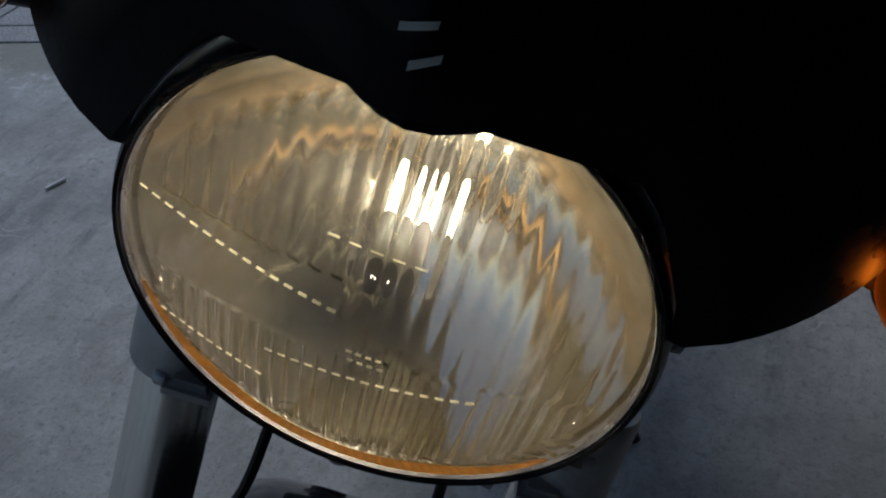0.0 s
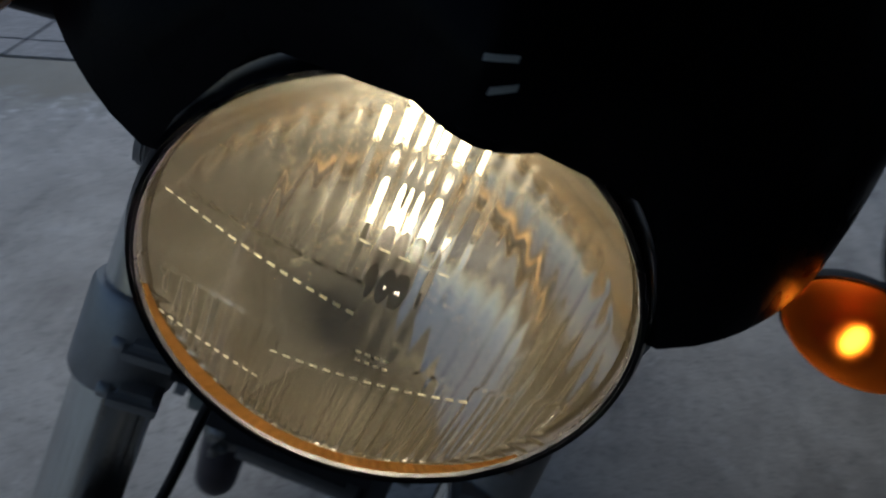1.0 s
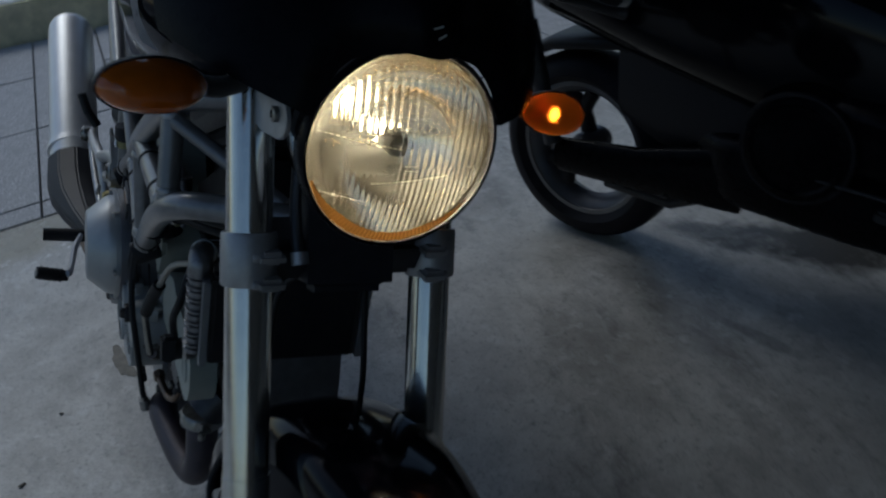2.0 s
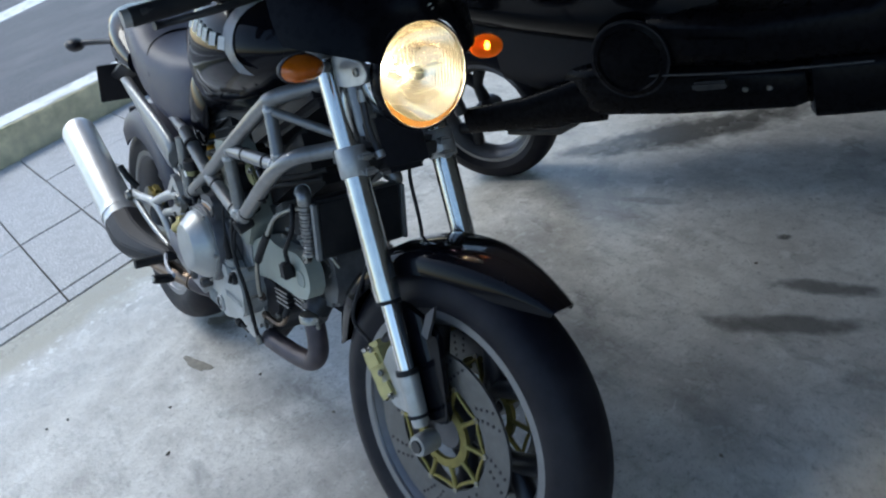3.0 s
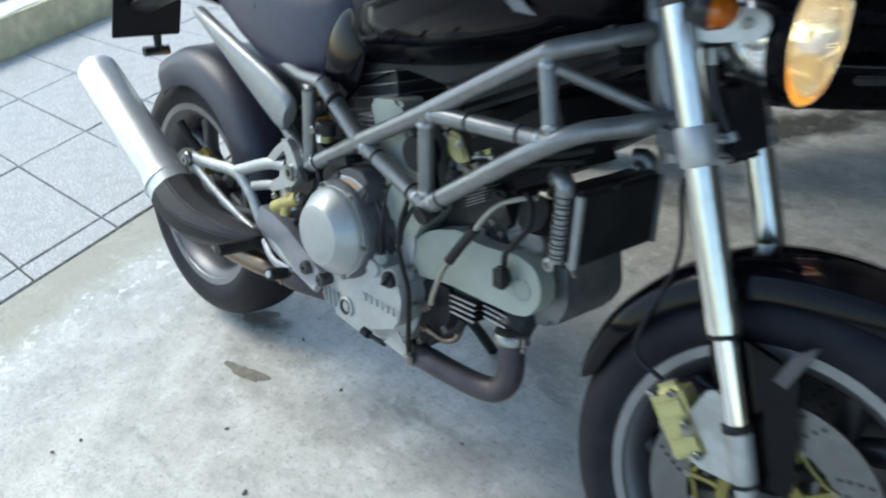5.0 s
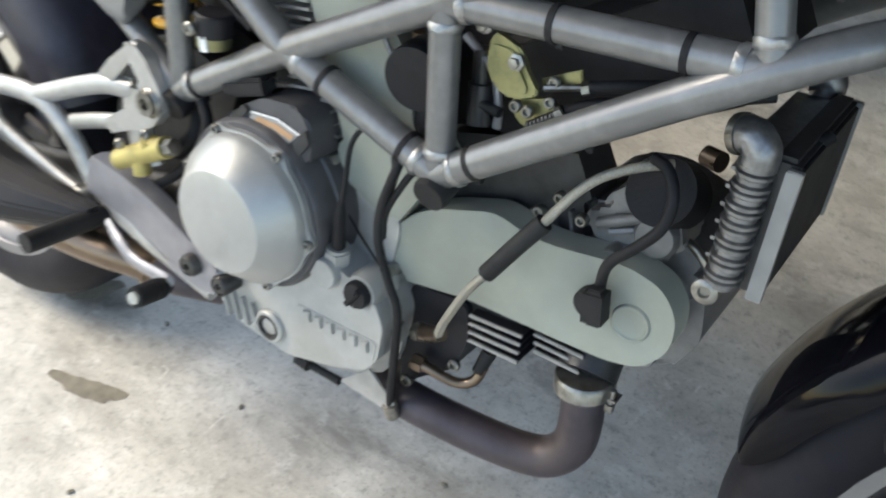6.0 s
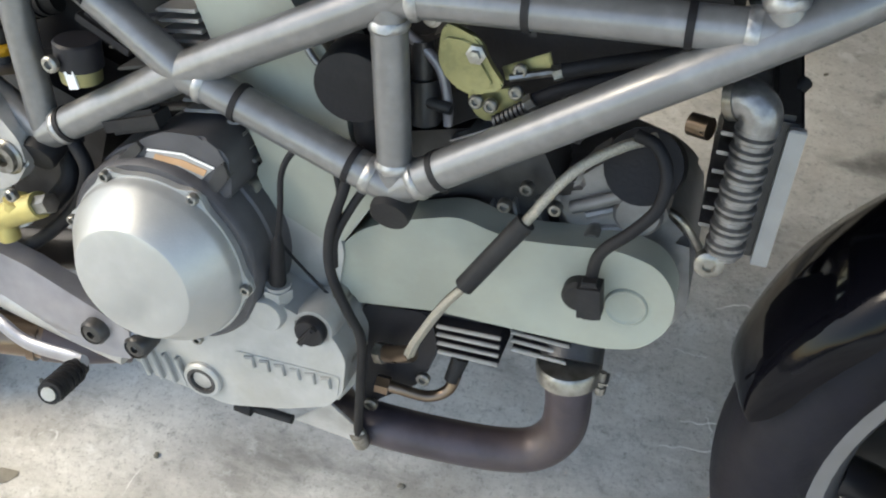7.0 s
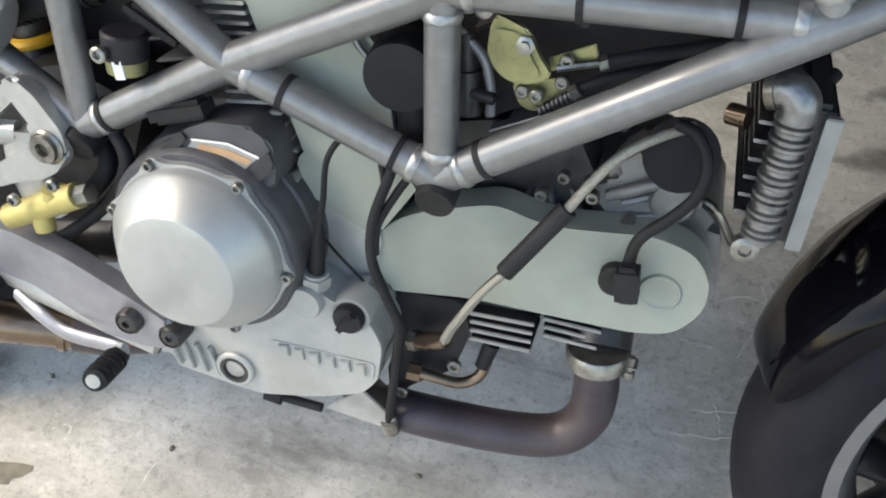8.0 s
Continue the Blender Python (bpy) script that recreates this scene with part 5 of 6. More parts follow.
part("hose_end", tube(BM(), [(0.9496, -0.1312, 0.5662), (0.9682, -0.1241, 0.5972), (0.9853, -0.1152, 0.6161), (1.0092, -0.0997, 0.6281), (1.0305, -0.0850, 0.6328)], 0.0043, 14, smooth=6), BRAID, hose)
part("hose_union", tube(BM(), [(0.8589, -0.1267, 0.4001), (0.8407, -0.1185, 0.3858), (0.8214, -0.1103, 0.3768)], [0.008, 0.0085, 0.009], 12), PIPEB, hose, "bronze hose union")
part("union_nut", tube(BM(), [(0.8210, -0.1123, 0.3770), (0.8295, -0.1145, 0.3799)], 0.0105, 6), STEEL, hose)
part("copper_pipe", tube(BM(), [(0.8202, -0.1104, 0.3366), (0.8401, -0.1084, 0.3340), (0.8673, -0.1006, 0.3264), (0.8851, -0.0938, 0.3339), (0.8917, -0.0882, 0.3520)], 0.0058, 12, smooth=6), PIPEB, hose, "copper-coloured oil pipe")
part("copper_nut", tube(BM(), [(0.8185, -0.1105, 0.3362), (0.8316, -0.1092, 0.3349)], 0.0092, 6), PIPEB, hose)
part("pipe_boot", tube(BM(), [(0.8875, -0.0916, 0.3462), (0.8933, -0.0830, 0.3701)], [0.007, 0.0085], 12), RUBBER, hose, "black rubber boot")
bm = BM()
prism(bm, rounded([(0.7888, 0.3585), (0.7988, 0.4174), (0.8652, 0.4231), (0.8737, 0.3845), (0.8601, 0.3368), (0.8145, 0.2988), (0.7970, 0.2687)], 0.01), 0.0000, 0.0945, side(0), 0.008)
part("oil_filter_mount", bm, PLASTIC, bike, "dark oil filter mount")
for q in ((0.8613, -0.0942, 0.3437), (0.8122, -0.1061, 0.3035), (0.8226, -0.0899, 0.2560)):
    bm = BM()
    bolt(bm, q, (0, -1, 0), 0.007, 0.006)
    part("mount_bolt", bm, STEEL, bike)
loom = part("cable_loom", tube(BM(), [(0.8091, -0.1420, 0.5940), (0.8067, -0.1470, 0.5731), (0.7940, -0.1500, 0.5287), (0.7944, -0.1520, 0.4899), (0.8091, -0.1519, 0.4513), (0.8200, -0.1488, 0.4202), (0.8156, -0.1411, 0.3649), (0.8084, -0.1316, 0.2944), (0.8044, -0.1219, 0.2638)], 0.0046, 12, smooth=6), RUBBER, bike, "black cable loom")
part("cable", tube(BM(), [(0.8257, -0.1403, 0.5789), (0.8110, -0.1438, 0.5537), (0.7971, -0.1470, 0.5220), (0.7963, -0.1490, 0.4943)], 0.0036, 10, smooth=6), RUBBER, loom)
part("cable", tube(BM(), [(0.7952, -0.1400, 0.5876), (0.8004, -0.1420, 0.5584), (0.7965, -0.1460, 0.5325)], 0.0032, 10, smooth=6), RUBBER, loom)
part("cable_clip", tube(BM(), [(0.8069, -0.1297, 0.2803), (0.8094, -0.1254, 0.2633)], 0.0085, 12), STEEL, loom)
sens = part("sensor_cable", tube(BM(), [(0.7827, -0.1420, 0.6050), (0.7643, -0.1440, 0.5956), (0.7521, -0.1470, 0.5740), (0.7493, -0.1490, 0.5395), (0.7456, -0.1490, 0.5104)], 0.0027, 10, smooth=6), RUBBER, bike, "black sensor cable with a moulded plug")
part("sensor_plug", tube(BM(), [(0.7456, -0.1490, 0.5133), (0.7449, -0.1490, 0.5016), (0.7442, -0.1490, 0.4956), (0.7389, -0.1440, 0.4588)], [0.003, 0.0052, 0.0058, 0.0078], 14), RUBBER, sens)
part("sensor_cable", tube(BM(), [(0.6841, -0.1220, 0.5574), (0.7089, -0.1220, 0.5148), (0.7406, -0.1220, 0.4746), (0.7791, -0.1220, 0.4375)], 0.0014, 8, smooth=5), RUBBER, sens)
plug = part("plug_lead", tube(BM(), [(1.0037, -0.1154, 0.5128), (1.0077, -0.1199, 0.5445), (1.0290, -0.1206, 0.5715), (1.0433, -0.1178, 0.5936), (1.0446, -0.1126, 0.6181), (1.0333, -0.1048, 0.6356), (1.0175, -0.0979, 0.6385)], 0.0050, 12, smooth=6), RUBBER, bike, "black plug lead with a moulded cap")
part("plug_cap", box(BM(), (0.019, 0.018, 0.036), at(1.0065, -0.1240, 0.5040, 0, -8, 0), 0.004, 3), RUBBER, plug)
part("plug_cap_base", lathe(BM(), [(0.0145, 0), (0.0145, 0.010), (0.0115, 0.013), (0.0, 0.013)], bar((0.9965, -0.1050, 0.4960), (0.9965, -1.1050, 0.4960)), 24), RUBBER, plug)
part("connector", box(BM(), (0.055, 0.02, 0.018), at(*(0.6181, -0.1420, 0.5906), 0, -18, 0), 0.004), RUBBER, bike, "black cable connector")
part("connector", box(BM(), (0.05, 0.018, 0.014), at(*(0.5975, -0.1320, 0.6598), 0, 28, 0), 0.004), RUBBER, bike, "black cable connector")
part("cable", tube(BM(), [(0.5473, -0.1420, 0.5576), (0.5600, -0.1470, 0.5290), (0.5272, -0.1420, 0.4771), (0.4667, -0.1420, 0.4236), (0.4206, -0.1320, 0.3988)], 0.0065, 10, smooth=6), RUBBER, bike, "black cable")
part("cable", tube(BM(), [(0.5182, -0.1220, 0.5365), (0.5259, -0.1320, 0.5078), (0.5029, -0.1420, 0.4776)], 0.009, 10, smooth=6), RUBBER, bike, "black cable")
part("cable", tube(BM(), [(0.4529, -0.1220, 0.3651), (0.4681, -0.1220, 0.3729), (0.4913, -0.1220, 0.3720), (0.5045, -0.1220, 0.3719)], 0.004, 10, smooth=6), RUBBER, bike, "black cable")
part("coolant_pipe", tube(BM(), [(1.1265, -0.0200, 0.6686), (1.1196, -0.0300, 0.6621), (1.1101, -0.0400, 0.6502), (1.0991, -0.0505, 0.6430)], 0.006, 10, smooth=5), RUBBER, bike, "black hose")

# rear wheel, swingarm, spring
REAR = Vector((-0.049, 0, 0.318))
wr = wheel(REAR, Matrix(), 0.312, 0.172, 0.222, 0.142, bike, 0.12, (1,), "rear_wheel", 5, "grey five-spoke rear wheel with a wide black tyre")
for s in (-1, 1):
    part("swingarm", tube(BM(), [(0.50, s * 0.10, 0.40), (0.25, s * 0.115, 0.36), REAR + Vector((0.06, s * 0.11, 0)), REAR + Vector((-0.03, s * 0.11, 0))], 0.024, 14, smooth=5, flat=0.6), DARKMETAL, bike, "dark swingarm")
part("rear_disc", lathe(BM(), [(0.06, -0.002), (0.12, -0.002), (0.12, 0.002), (0.06, 0.002)], Matrix.Translation(REAR + Vector((0, -0.085, 0))) @ AXIS_Y, 40, True), DISC, wr, "small rear brake disc")
bm = BM()
box(bm, (0.05, 0.03, 0.06), at(0.03, -0.095, 0.43, 0, 20, 0), 0.01)
part("rear_caliper", bm, GOLD, bike, "small gold rear caliper")
sp = [Vector((0.385, -0.020, 0.47)), Vector((0.372, -0.020, 0.66))]
pts = [sp[0] + (sp[1] - sp[0]) * (k / 112) + Vector((math.cos(k * 2 * math.pi / 16), math.sin(k * 2 * math.pi / 16), 0)) * 0.027 for k in range(113)]
part("shock_spring", tube(BM(), pts, 0.0062, 8), SPRING, bike, "bright yellow rear shock spring")
part("shock_body", tube(BM(), [(0.386, -0.020, 0.44), (0.370, -0.020, 0.70)], 0.0195, 20), DARKMETAL, bike, "dark rear shock body")
# added box that keeps the rear frame triangle dark
part("rear_gap_fill", box(BM(), (0.30, 0.09, 0.22), at(0.44, 0.075, 0.635, 0, -14, 0), 0.014, 3), PLASTIC, bike, "black filler box added behind the rear frame")
# added panel blocking the bright floor seen past the shock
part("shock_gap_fill", prism(BM(), rounded([(0.30, 0.40), (0.56, 0.40), (0.60, 0.62), (0.58, 0.76), (0.40, 0.74), (0.30, 0.62)], 0.03), -0.062, -0.042, side(0), 0.006), PLASTIC, bike, "black filler panel added behind the shock")
part("breather_hose", tube(BM(), [(0.415, -0.105, 0.626), (0.444, -0.108, 0.640), (0.480, -0.105, 0.652), (0.520, -0.095, 0.664)], 0.0125, 16, smooth=6), RUBBER, bike, "thick black ribbed hose")
for k in range(14):
    u = k / 13
    q = Vector((0.417, -0.105, 0.627)).lerp(Vector((0.510, -0.099, 0.661)), u)
    part("hose_rib", tube(BM(), [q, q + Vector((0.0028, 0, 0.001))], 0.0134, 16), RUBBER, bike)
# hugger
bm = BM()
rings = []
for k in range(19):
    u = k / 18
    a = radians(22 + 92 * u)
    R = 0.345 + 0.03 * math.sin(math.pi * u)
    row = [REAR + Vector((math.cos(a) * r, o * 0.105, math.sin(a) * r)) for o, r in ((-1, R - 0.09), (-1.0, R - 0.045), (-0.9, R - 0.018), (-0.6, R - 0.004), (0, R), (0.6, R - 0.004), (0.9, R - 0.018), (1.0, R - 0.045), (1, R - 0.09), (0.95, R - 0.09), (0.93, R - 0.04), (0, R - 0.006), (-0.93, R - 0.04), (-0.95, R - 0.09))]
    rings.append(row)
loft(bm, rings)
part("rear_mudguard", bm, HUGM, bike, "matt black rear hugger mudguard", smooth=50)


# tank, seat, tail
def section(x, w, z0, z1, e=0.7, n=28, wb=1.0):
    out = []
    for k in range(n):
        a = 2 * math.pi * k / n
        c, s_ = math.cos(a), math.sin(a)
        f = 1.0 if s_ > 0 else 1 + (wb - 1) * min(1, -s_)
        out.append(Vector((x, w * f * math.copysign(abs(c) ** e, c), (z0 + z1) / 2 + (z1 - z0) / 2 * math.copysign(abs(s_) ** e, s_))))
    return out


bm = BM()
loft(bm, [section(x, w, z0, z1, e, wb=wb) for x, w, z0, z1, e, wb in ((0.575, 0.085, 0.76, 0.86, 0.7, 1), (0.585, 0.105, 0.745, 0.90, 0.7, 1), (0.61, 0.118, 0.74, 0.955, 0.7, 0.95), (0.66, 0.14, 0.75, 1.005, 0.75, 0.9), (0.74, 0.168, 0.765, 1.045, 0.75, 0.85), (0.84, 0.188, 0.785, 1.07, 0.75, 0.8), (0.94, 0.19, 0.81, 1.07, 0.75, 0.75), (1.03, 0.172, 0.84, 1.05, 0.75, 0.75), (1.10, 0.135, 0.87, 1.02, 0.75, 0.8), (1.135, 0.09, 0.90, 0.99, 0.75, 0.8))])
tank = part("fuel_tank", bm, MUDG, bike, "glossy black fuel tank with grey stripe and white mark", smooth=60)


def tank_y(x, z):
    """How far the tank's flank stands out at x, z."""
    T = ((0.61, 0.118, 0.74, 0.955), (0.66, 0.14, 0.75, 1.005), (0.74, 0.168, 0.765, 1.045), (0.84, 0.188, 0.785, 1.07), (0.94, 0.19, 0.81, 1.07), (1.03, 0.172, 0.84, 1.05), (1.10, 0.135, 0.87, 1.02))
    for a, b in zip(T, T[1:]):
        if a[0] <= x <= b[0]:
            t = (x - a[0]) / (b[0] - a[0])
            w, z0, z1 = [a[i] + (b[i] - a[i]) * t for i in (1, 2, 3)]
            q = min(1, abs((z - (z0 + z1) / 2) / ((z1 - z0) / 2)))
            c = max(0, 1 - q ** (2 / 0.75)) ** (0.75 / 2)
            return w * c
    return 0.1


def decal(name, quads, material, parent, lift=0.003):
    """Thin patches laid on the tank's right and left flanks: rows of (x, z) pairs."""
    for s in (-1, 1):
        bm = BM()
        loft(bm, [[Vector((x, s * (tank_y(x, z) + lift), z)) for x, z in row] for row in quads], caps=False, closed=False)
        bmesh.ops.solidify(bm, geom=bm.faces[:], thickness=0.001)
        part(name, bm, material, parent)


stripe = []
for k in range(13):
    u = k / 12
    zc = 1.045 - 0.135 * u
    xc = 1.028 - 0.02 * math.sin(u * 2.4) + 0.10 * max(0, u - 0.65) ** 1.2
    w = 0.012 + 0.004 * math.sin(u * 3)
    stripe.append([(xc - w, zc), (xc, zc - 0.002), (xc + w, zc - 0.004)])
decal("grey_stripe", stripe, GREYDEC, tank)
for k in range(6):
    x = 0.838 + 0.029 * k
    z = 0.992 - 0.006 * k
    decal("white_mark", [[(x, z + 0.012), (x + 0.010, z + 0.0115), (x + 0.021, z + 0.011)], [(x - 0.003, z), (x + 0.007, z), (x + 0.018, z - 0.001)], [(x - 0.006, z - 0.012), (x + 0.004, z - 0.012), (x + 0.015, z - 0.013)]], DECAL, tank, 0.0045)

bm = BM()
loft(bm, [section(x, w, z0, z1, e, wb=wb) for x, w, z0, z1, e, wb in ((0.562, 0.055, 0.77, 0.86, 0.6, 1.0), (0.548, 0.08, 0.735, 0.876, 0.6, 1.05), (0.50, 0.106, 0.70, 0.882, 0.6, 1.15), (0.42, 0.124, 0.68, 0.884, 0.6, 1.18), (0.33, 0.138, 0.705, 0.894, 0.6, 1.08), (0.25, 0.140, 0.735, 0.922, 0.62, 1.0), (0.19, 0.134, 0.758, 0.955, 0.65, 0.98), (0.10, 0.120, 0.785, 0.974, 0.68, 0.95), (0.04, 0.098, 0.81, 0.974, 0.7, 0.95), (0.005, 0.065, 0.84, 0.962, 0.7, 0.9))])
seat_bm = bm
for s in (-1, 1):
    bm = BM()
    bmesh.ops.create_uvsphere(bm, u_segments=28, v_segments=16, radius=1, matrix=at(0.575, s * 0.105, 0.765, 0, 20, 0) @ Matrix.Diagonal((0.055, 0.016, 0.090, 1)))
    part("knee_panel", bm, MUDG, bike, "glossy black panel between seat and tank", smooth=60)
bm = seat_bm
seat = part("seat", bm, VINYL, bike, "dark grey vinyl seat", smooth=60)
part("seat_piping", tube(BM(), [(0.330, -0.137, 0.820), (0.300, -0.118, 0.882), (0.275, -0.06, 0.912), (0.268, 0, 0.916), (0.275, 0.06, 0.912), (0.300, 0.118, 0.882), (0.330, 0.137, 0.820)], 0.0022, 8, smooth=6), PLASTIC, seat, "stitched seam")
bm = BM()
loft(bm, [section(x, w, z0, z1, e) for x, w, z0, z1, e in ((0.16, 0.140, 0.79, 0.88, 0.7), (0.08, 0.142, 0.785, 0.925, 0.7), (0.0, 0.136, 0.785, 0.955, 0.7), (-0.07, 0.118, 0.79, 0.968, 0.7), (-0.13, 0.092, 0.81, 0.96, 0.75), (-0.18, 0.06, 0.84, 0.945, 0.8), (-0.195, 0.04, 0.86, 0.93, 0.8))])
tail = part("tail_cowl", bm, MUDG, bike, "glossy black tail cowl", smooth=60)
for s in (-1, 1):
    part("tail_panel", box(BM(), (0.07, 0.012, 0.035), at(-0.03, s * 0.119, 0.845, 0, 22, s * 8), 0.005), PLASTIC, tail, "dark tail side panel")
    bm = BM()
    a, b = Vector((0.1111, -0.1400, 0.7885)), Vector((0.4658, -0.1500, 0.6420))
    d = (b - a).normalized()
    w = d.cross(Vector((0, 1, 0))).normalized()
    rings = []
    for u, h in ((0.0, 0.004), (0.015, 0.010), (0.2, 0.018), (0.5, 0.029), (0.75, 0.039), (0.92, 0.043), (0.985, 0.037), (1.0, 0.024)):
        p = a + (b - a) * u
        rings.append([Vector((q.x, s * abs(q.y), q.z)) for q in [p + w * h * math.copysign(abs(math.cos(t_)) ** 0.75, math.cos(t_)) + Vector((0, 1, 0)) * 0.014 * math.sin(t_) for t_ in [2 * math.pi * k / 20 for k in range(20)]]])
    loft(bm, rings)
    part("side_panel", bm, PANELM, bike, "satin grey side panel under the seat", smooth=50)
    # rear indicators
    ind = part("rear_indicator", tube(BM(), [(-0.12, s * 0.08, 0.86), (-0.24, s * 0.10, 0.853), (-0.33, s * 0.135, 0.845)], 0.009, 12, smooth=4), PLASTIC, bike, "black rear indicator on a stalk")
    bm = BM()
    bmesh.ops.create_uvsphere(bm, u_segments=20, v_segments=12, radius=1, matrix=at(-0.375, s * 0.15, 0.838, 0, -4, s * 14) @ Matrix.Diagonal((0.058, 0.03, 0.022, 1)))
    part("indicator_pod", bm, PLASTIC, ind)
    bm = BM()
    bmesh.ops.create_uvsphere(bm, u_segments=20, v_segments=12, radius=1, matrix=at(-0.40, s * 0.15, 0.836, 0, -4, s * 14) @ Matrix.Diagonal((0.036, 0.026, 0.0185, 1)))
    part("indicator_lens", bm, AMBER, ind, "amber indicator lens")
# number plate holder
bm = BM()
pm = at(-0.455, 0.01, 0.695, 0, 12, 0)
box(bm, (0.006, 0.19, 0.125), pm, 0.002)
plate = part("plate_holder", bm, PLASTIC, bike, "black number plate holder below the tail")
part("number_plate", box(BM(), (0.003, 0.18, 0.11), pm @ Matrix.Translation((-0.006, 0, 0)), 0.001), DECAL, plate, "blank number plate")
part("plate_arm", tube(BM(), [(-0.15, 0, 0.83), (-0.30, 0, 0.77), (-0.445, 0, 0.72)], 0.022, 12, smooth=4, flat=2.0), PLASTIC, plate)
part("plate_tab", tube(BM(), [pm @ Vector((0, 0.03, -0.06)), pm @ Vector((0.01, 0.03, -0.10)), pm @ Vector((0.01, -0.01, -0.105))], 0.012, 10), PLASTIC, plate)
part("rear_reflector", tube(BM(), [pm @ Vector((0.0, -0.005, -0.106)), pm @ Vector((0.0, 0.065, -0.106))], 0.014, 12), PIPEB, plate, "small reflector")
# side stand
st = part("side_stand", tube(BM(), [(0.66, 0.10, 0.27), (0.65, 0.20, 0.17), (0.625, 0.325, 0.024)], 0.012, 12, smooth=4), PLASTIC, bike, "black side stand")
part("stand_foot", box(BM(), (0.06, 0.035, 0.01), at(0.625, 0.335, 0.017, 15, 0, 0) , 0.003), PLASTIC, st)

# ---- headlamp, screen, bars ----
LC = Vector((1.36, 0, 0.918))
LM = Matrix.Translation(LC) @ Matrix(((0, 0, 1, 0), (1, 0, 0, 0), (0, 1, 0, 0), (0, 0, 0, 1)))
lamp = part("headlamp", lathe(BM(), [(0.0860, 0.0), (0.0885, 0.001), (0.0905, -0.003), (0.0912, -0.012), (0.0895, -0.024), (0.0865, -0.028), (0.0845, -0.026), (0.0845, -0.02)], LM, 72, True), SHELL, bike, "round headlamp with a black rim and chrome bowl, switched on", AIM)
part("lamp_bowl", lathe(BM(), [(0.0862, -0.0275), (0.0868, -0.031), (0.0845, -0.06), (0.070, -0.09), (0.045, -0.11), (0.0005, -0.115), (0.0005, -0.112), (0.044, -0.106), (0.068, -0.086), (0.082, -0.058), (0.0845, -0.0275)], LM, 72, True), CHROME, lamp, "chrome lamp bowl")
part("rim_ring", lathe(BM(), [(0.0858, -0.002), (0.0870, 0.0006), (0.0885, 0.0), (0.087, -0.003)], LM, 72, True), SHELL, lamp)
part("reflector", lathe(BM(), [(0.0835, -0.01), (0.079, -0.0196), (0.07, -0.0356), (0.058, -0.05), (0.045, -0.0604), (0.03, -0.0684), (0.018, -0.0724), (0.016, -0.0756), (0.02, -0.0756), (0.046, -0.0636), (0.06, -0.0516), (0.072, -0.0364), (0.081, -0.0196), (0.0845, -0.0116)], LM, 72, True), REFLECT, lamp, "silvered lamp reflector")
part("bulb", lathe(BM(), [(0.001, -0.070), (0.0065, -0.068), (0.0065, -0.036), (0.005, -0.031), (0.001, -0.029)], LM, 16), BULB, lamp, "glowing lamp bulb")
part("bulb_shield", lathe(BM(), [(0.0095, -0.034), (0.0100, -0.018), (0.008, -0.014), (0.001, -0.013), (0.001, -0.012), (0.0085, -0.0128), (0.0112, -0.0175), (0.0106, -0.034)], LM, 24, True), DARKMETAL, lamp, "bulb cap")


def lens():
    """Glass disc: smooth outside, ribs and stepped prisms inside."""
    bm = BM()
    n = 170
    R0 = 0.0855
    front, back = {}, {}
    for i in range(n + 1):
        for j in range(n + 1):
            y, z = (i / n * 2 - 1) * R0, (j / n * 2 - 1) * R0
            r = math.hypot(y, z)
            if r > R0 * 1.012:
                continue
            if r > R0:
                y, z = y / r * R0, z / r * R0
                r = R0
            dome = 0.020 * math.cos(min(1, r / R0) * 1.35)
            per = 0.0072 if z > -0.012 else 0.0054
            rib = 0.00085 * abs(math.sin(math.pi * (y + (0.0 if z > -0.012 else 0.002)) / per))
            if abs(z) < 0.017 and y < -0.01:
                rib *= 0.1
            if r > 0.076:
                rib = 0.0009 * abs(math.sin(math.atan2(z, y) * 34)) if z < -0.03 else 0.0
            front[i, j] = bm.verts.new(LC + Vector((dome - 0.006, y, z)))
            back[i, j] = bm.verts.new(LC + Vector((dome - 0.0105 + rib, y, z)))
    faces = set()
    for i in range(n):
        for j in range(n):
            ks = [(i, j), (i + 1, j), (i + 1, j + 1), (i, j + 1)]
            if all(k in front for k in ks):
                bm.faces.new([front[k] for k in ks])
                bm.faces.new([back[k] for k in ks[::-1]])
                faces.add((i, j))
    # close the rim
    inv = {v: k for k, v in front.items()}
    for e in [e for e in bm.edges if e.is_boundary and e.verts[0] in inv and e.verts[1] in inv]:
        a, b = inv[e.verts[0]], inv[e.verts[1]]
        bm.faces.new((front[a], front[b], back[b], back[a]))
    return bm


lensob = part("lamp_lens", lens(), GLASS, lamp, "ribbed clear glass lens", smooth=60)
lensob.visible_shadow = False


def on_lens(y, z, lift=0.0004):
    """A point on the outer face of the glass."""
    return LC + Vector((0.020 * math.cos(min(1, math.hypot(y, z) / 0.0855) * 1.35) - 0.006 + lift, y, z))


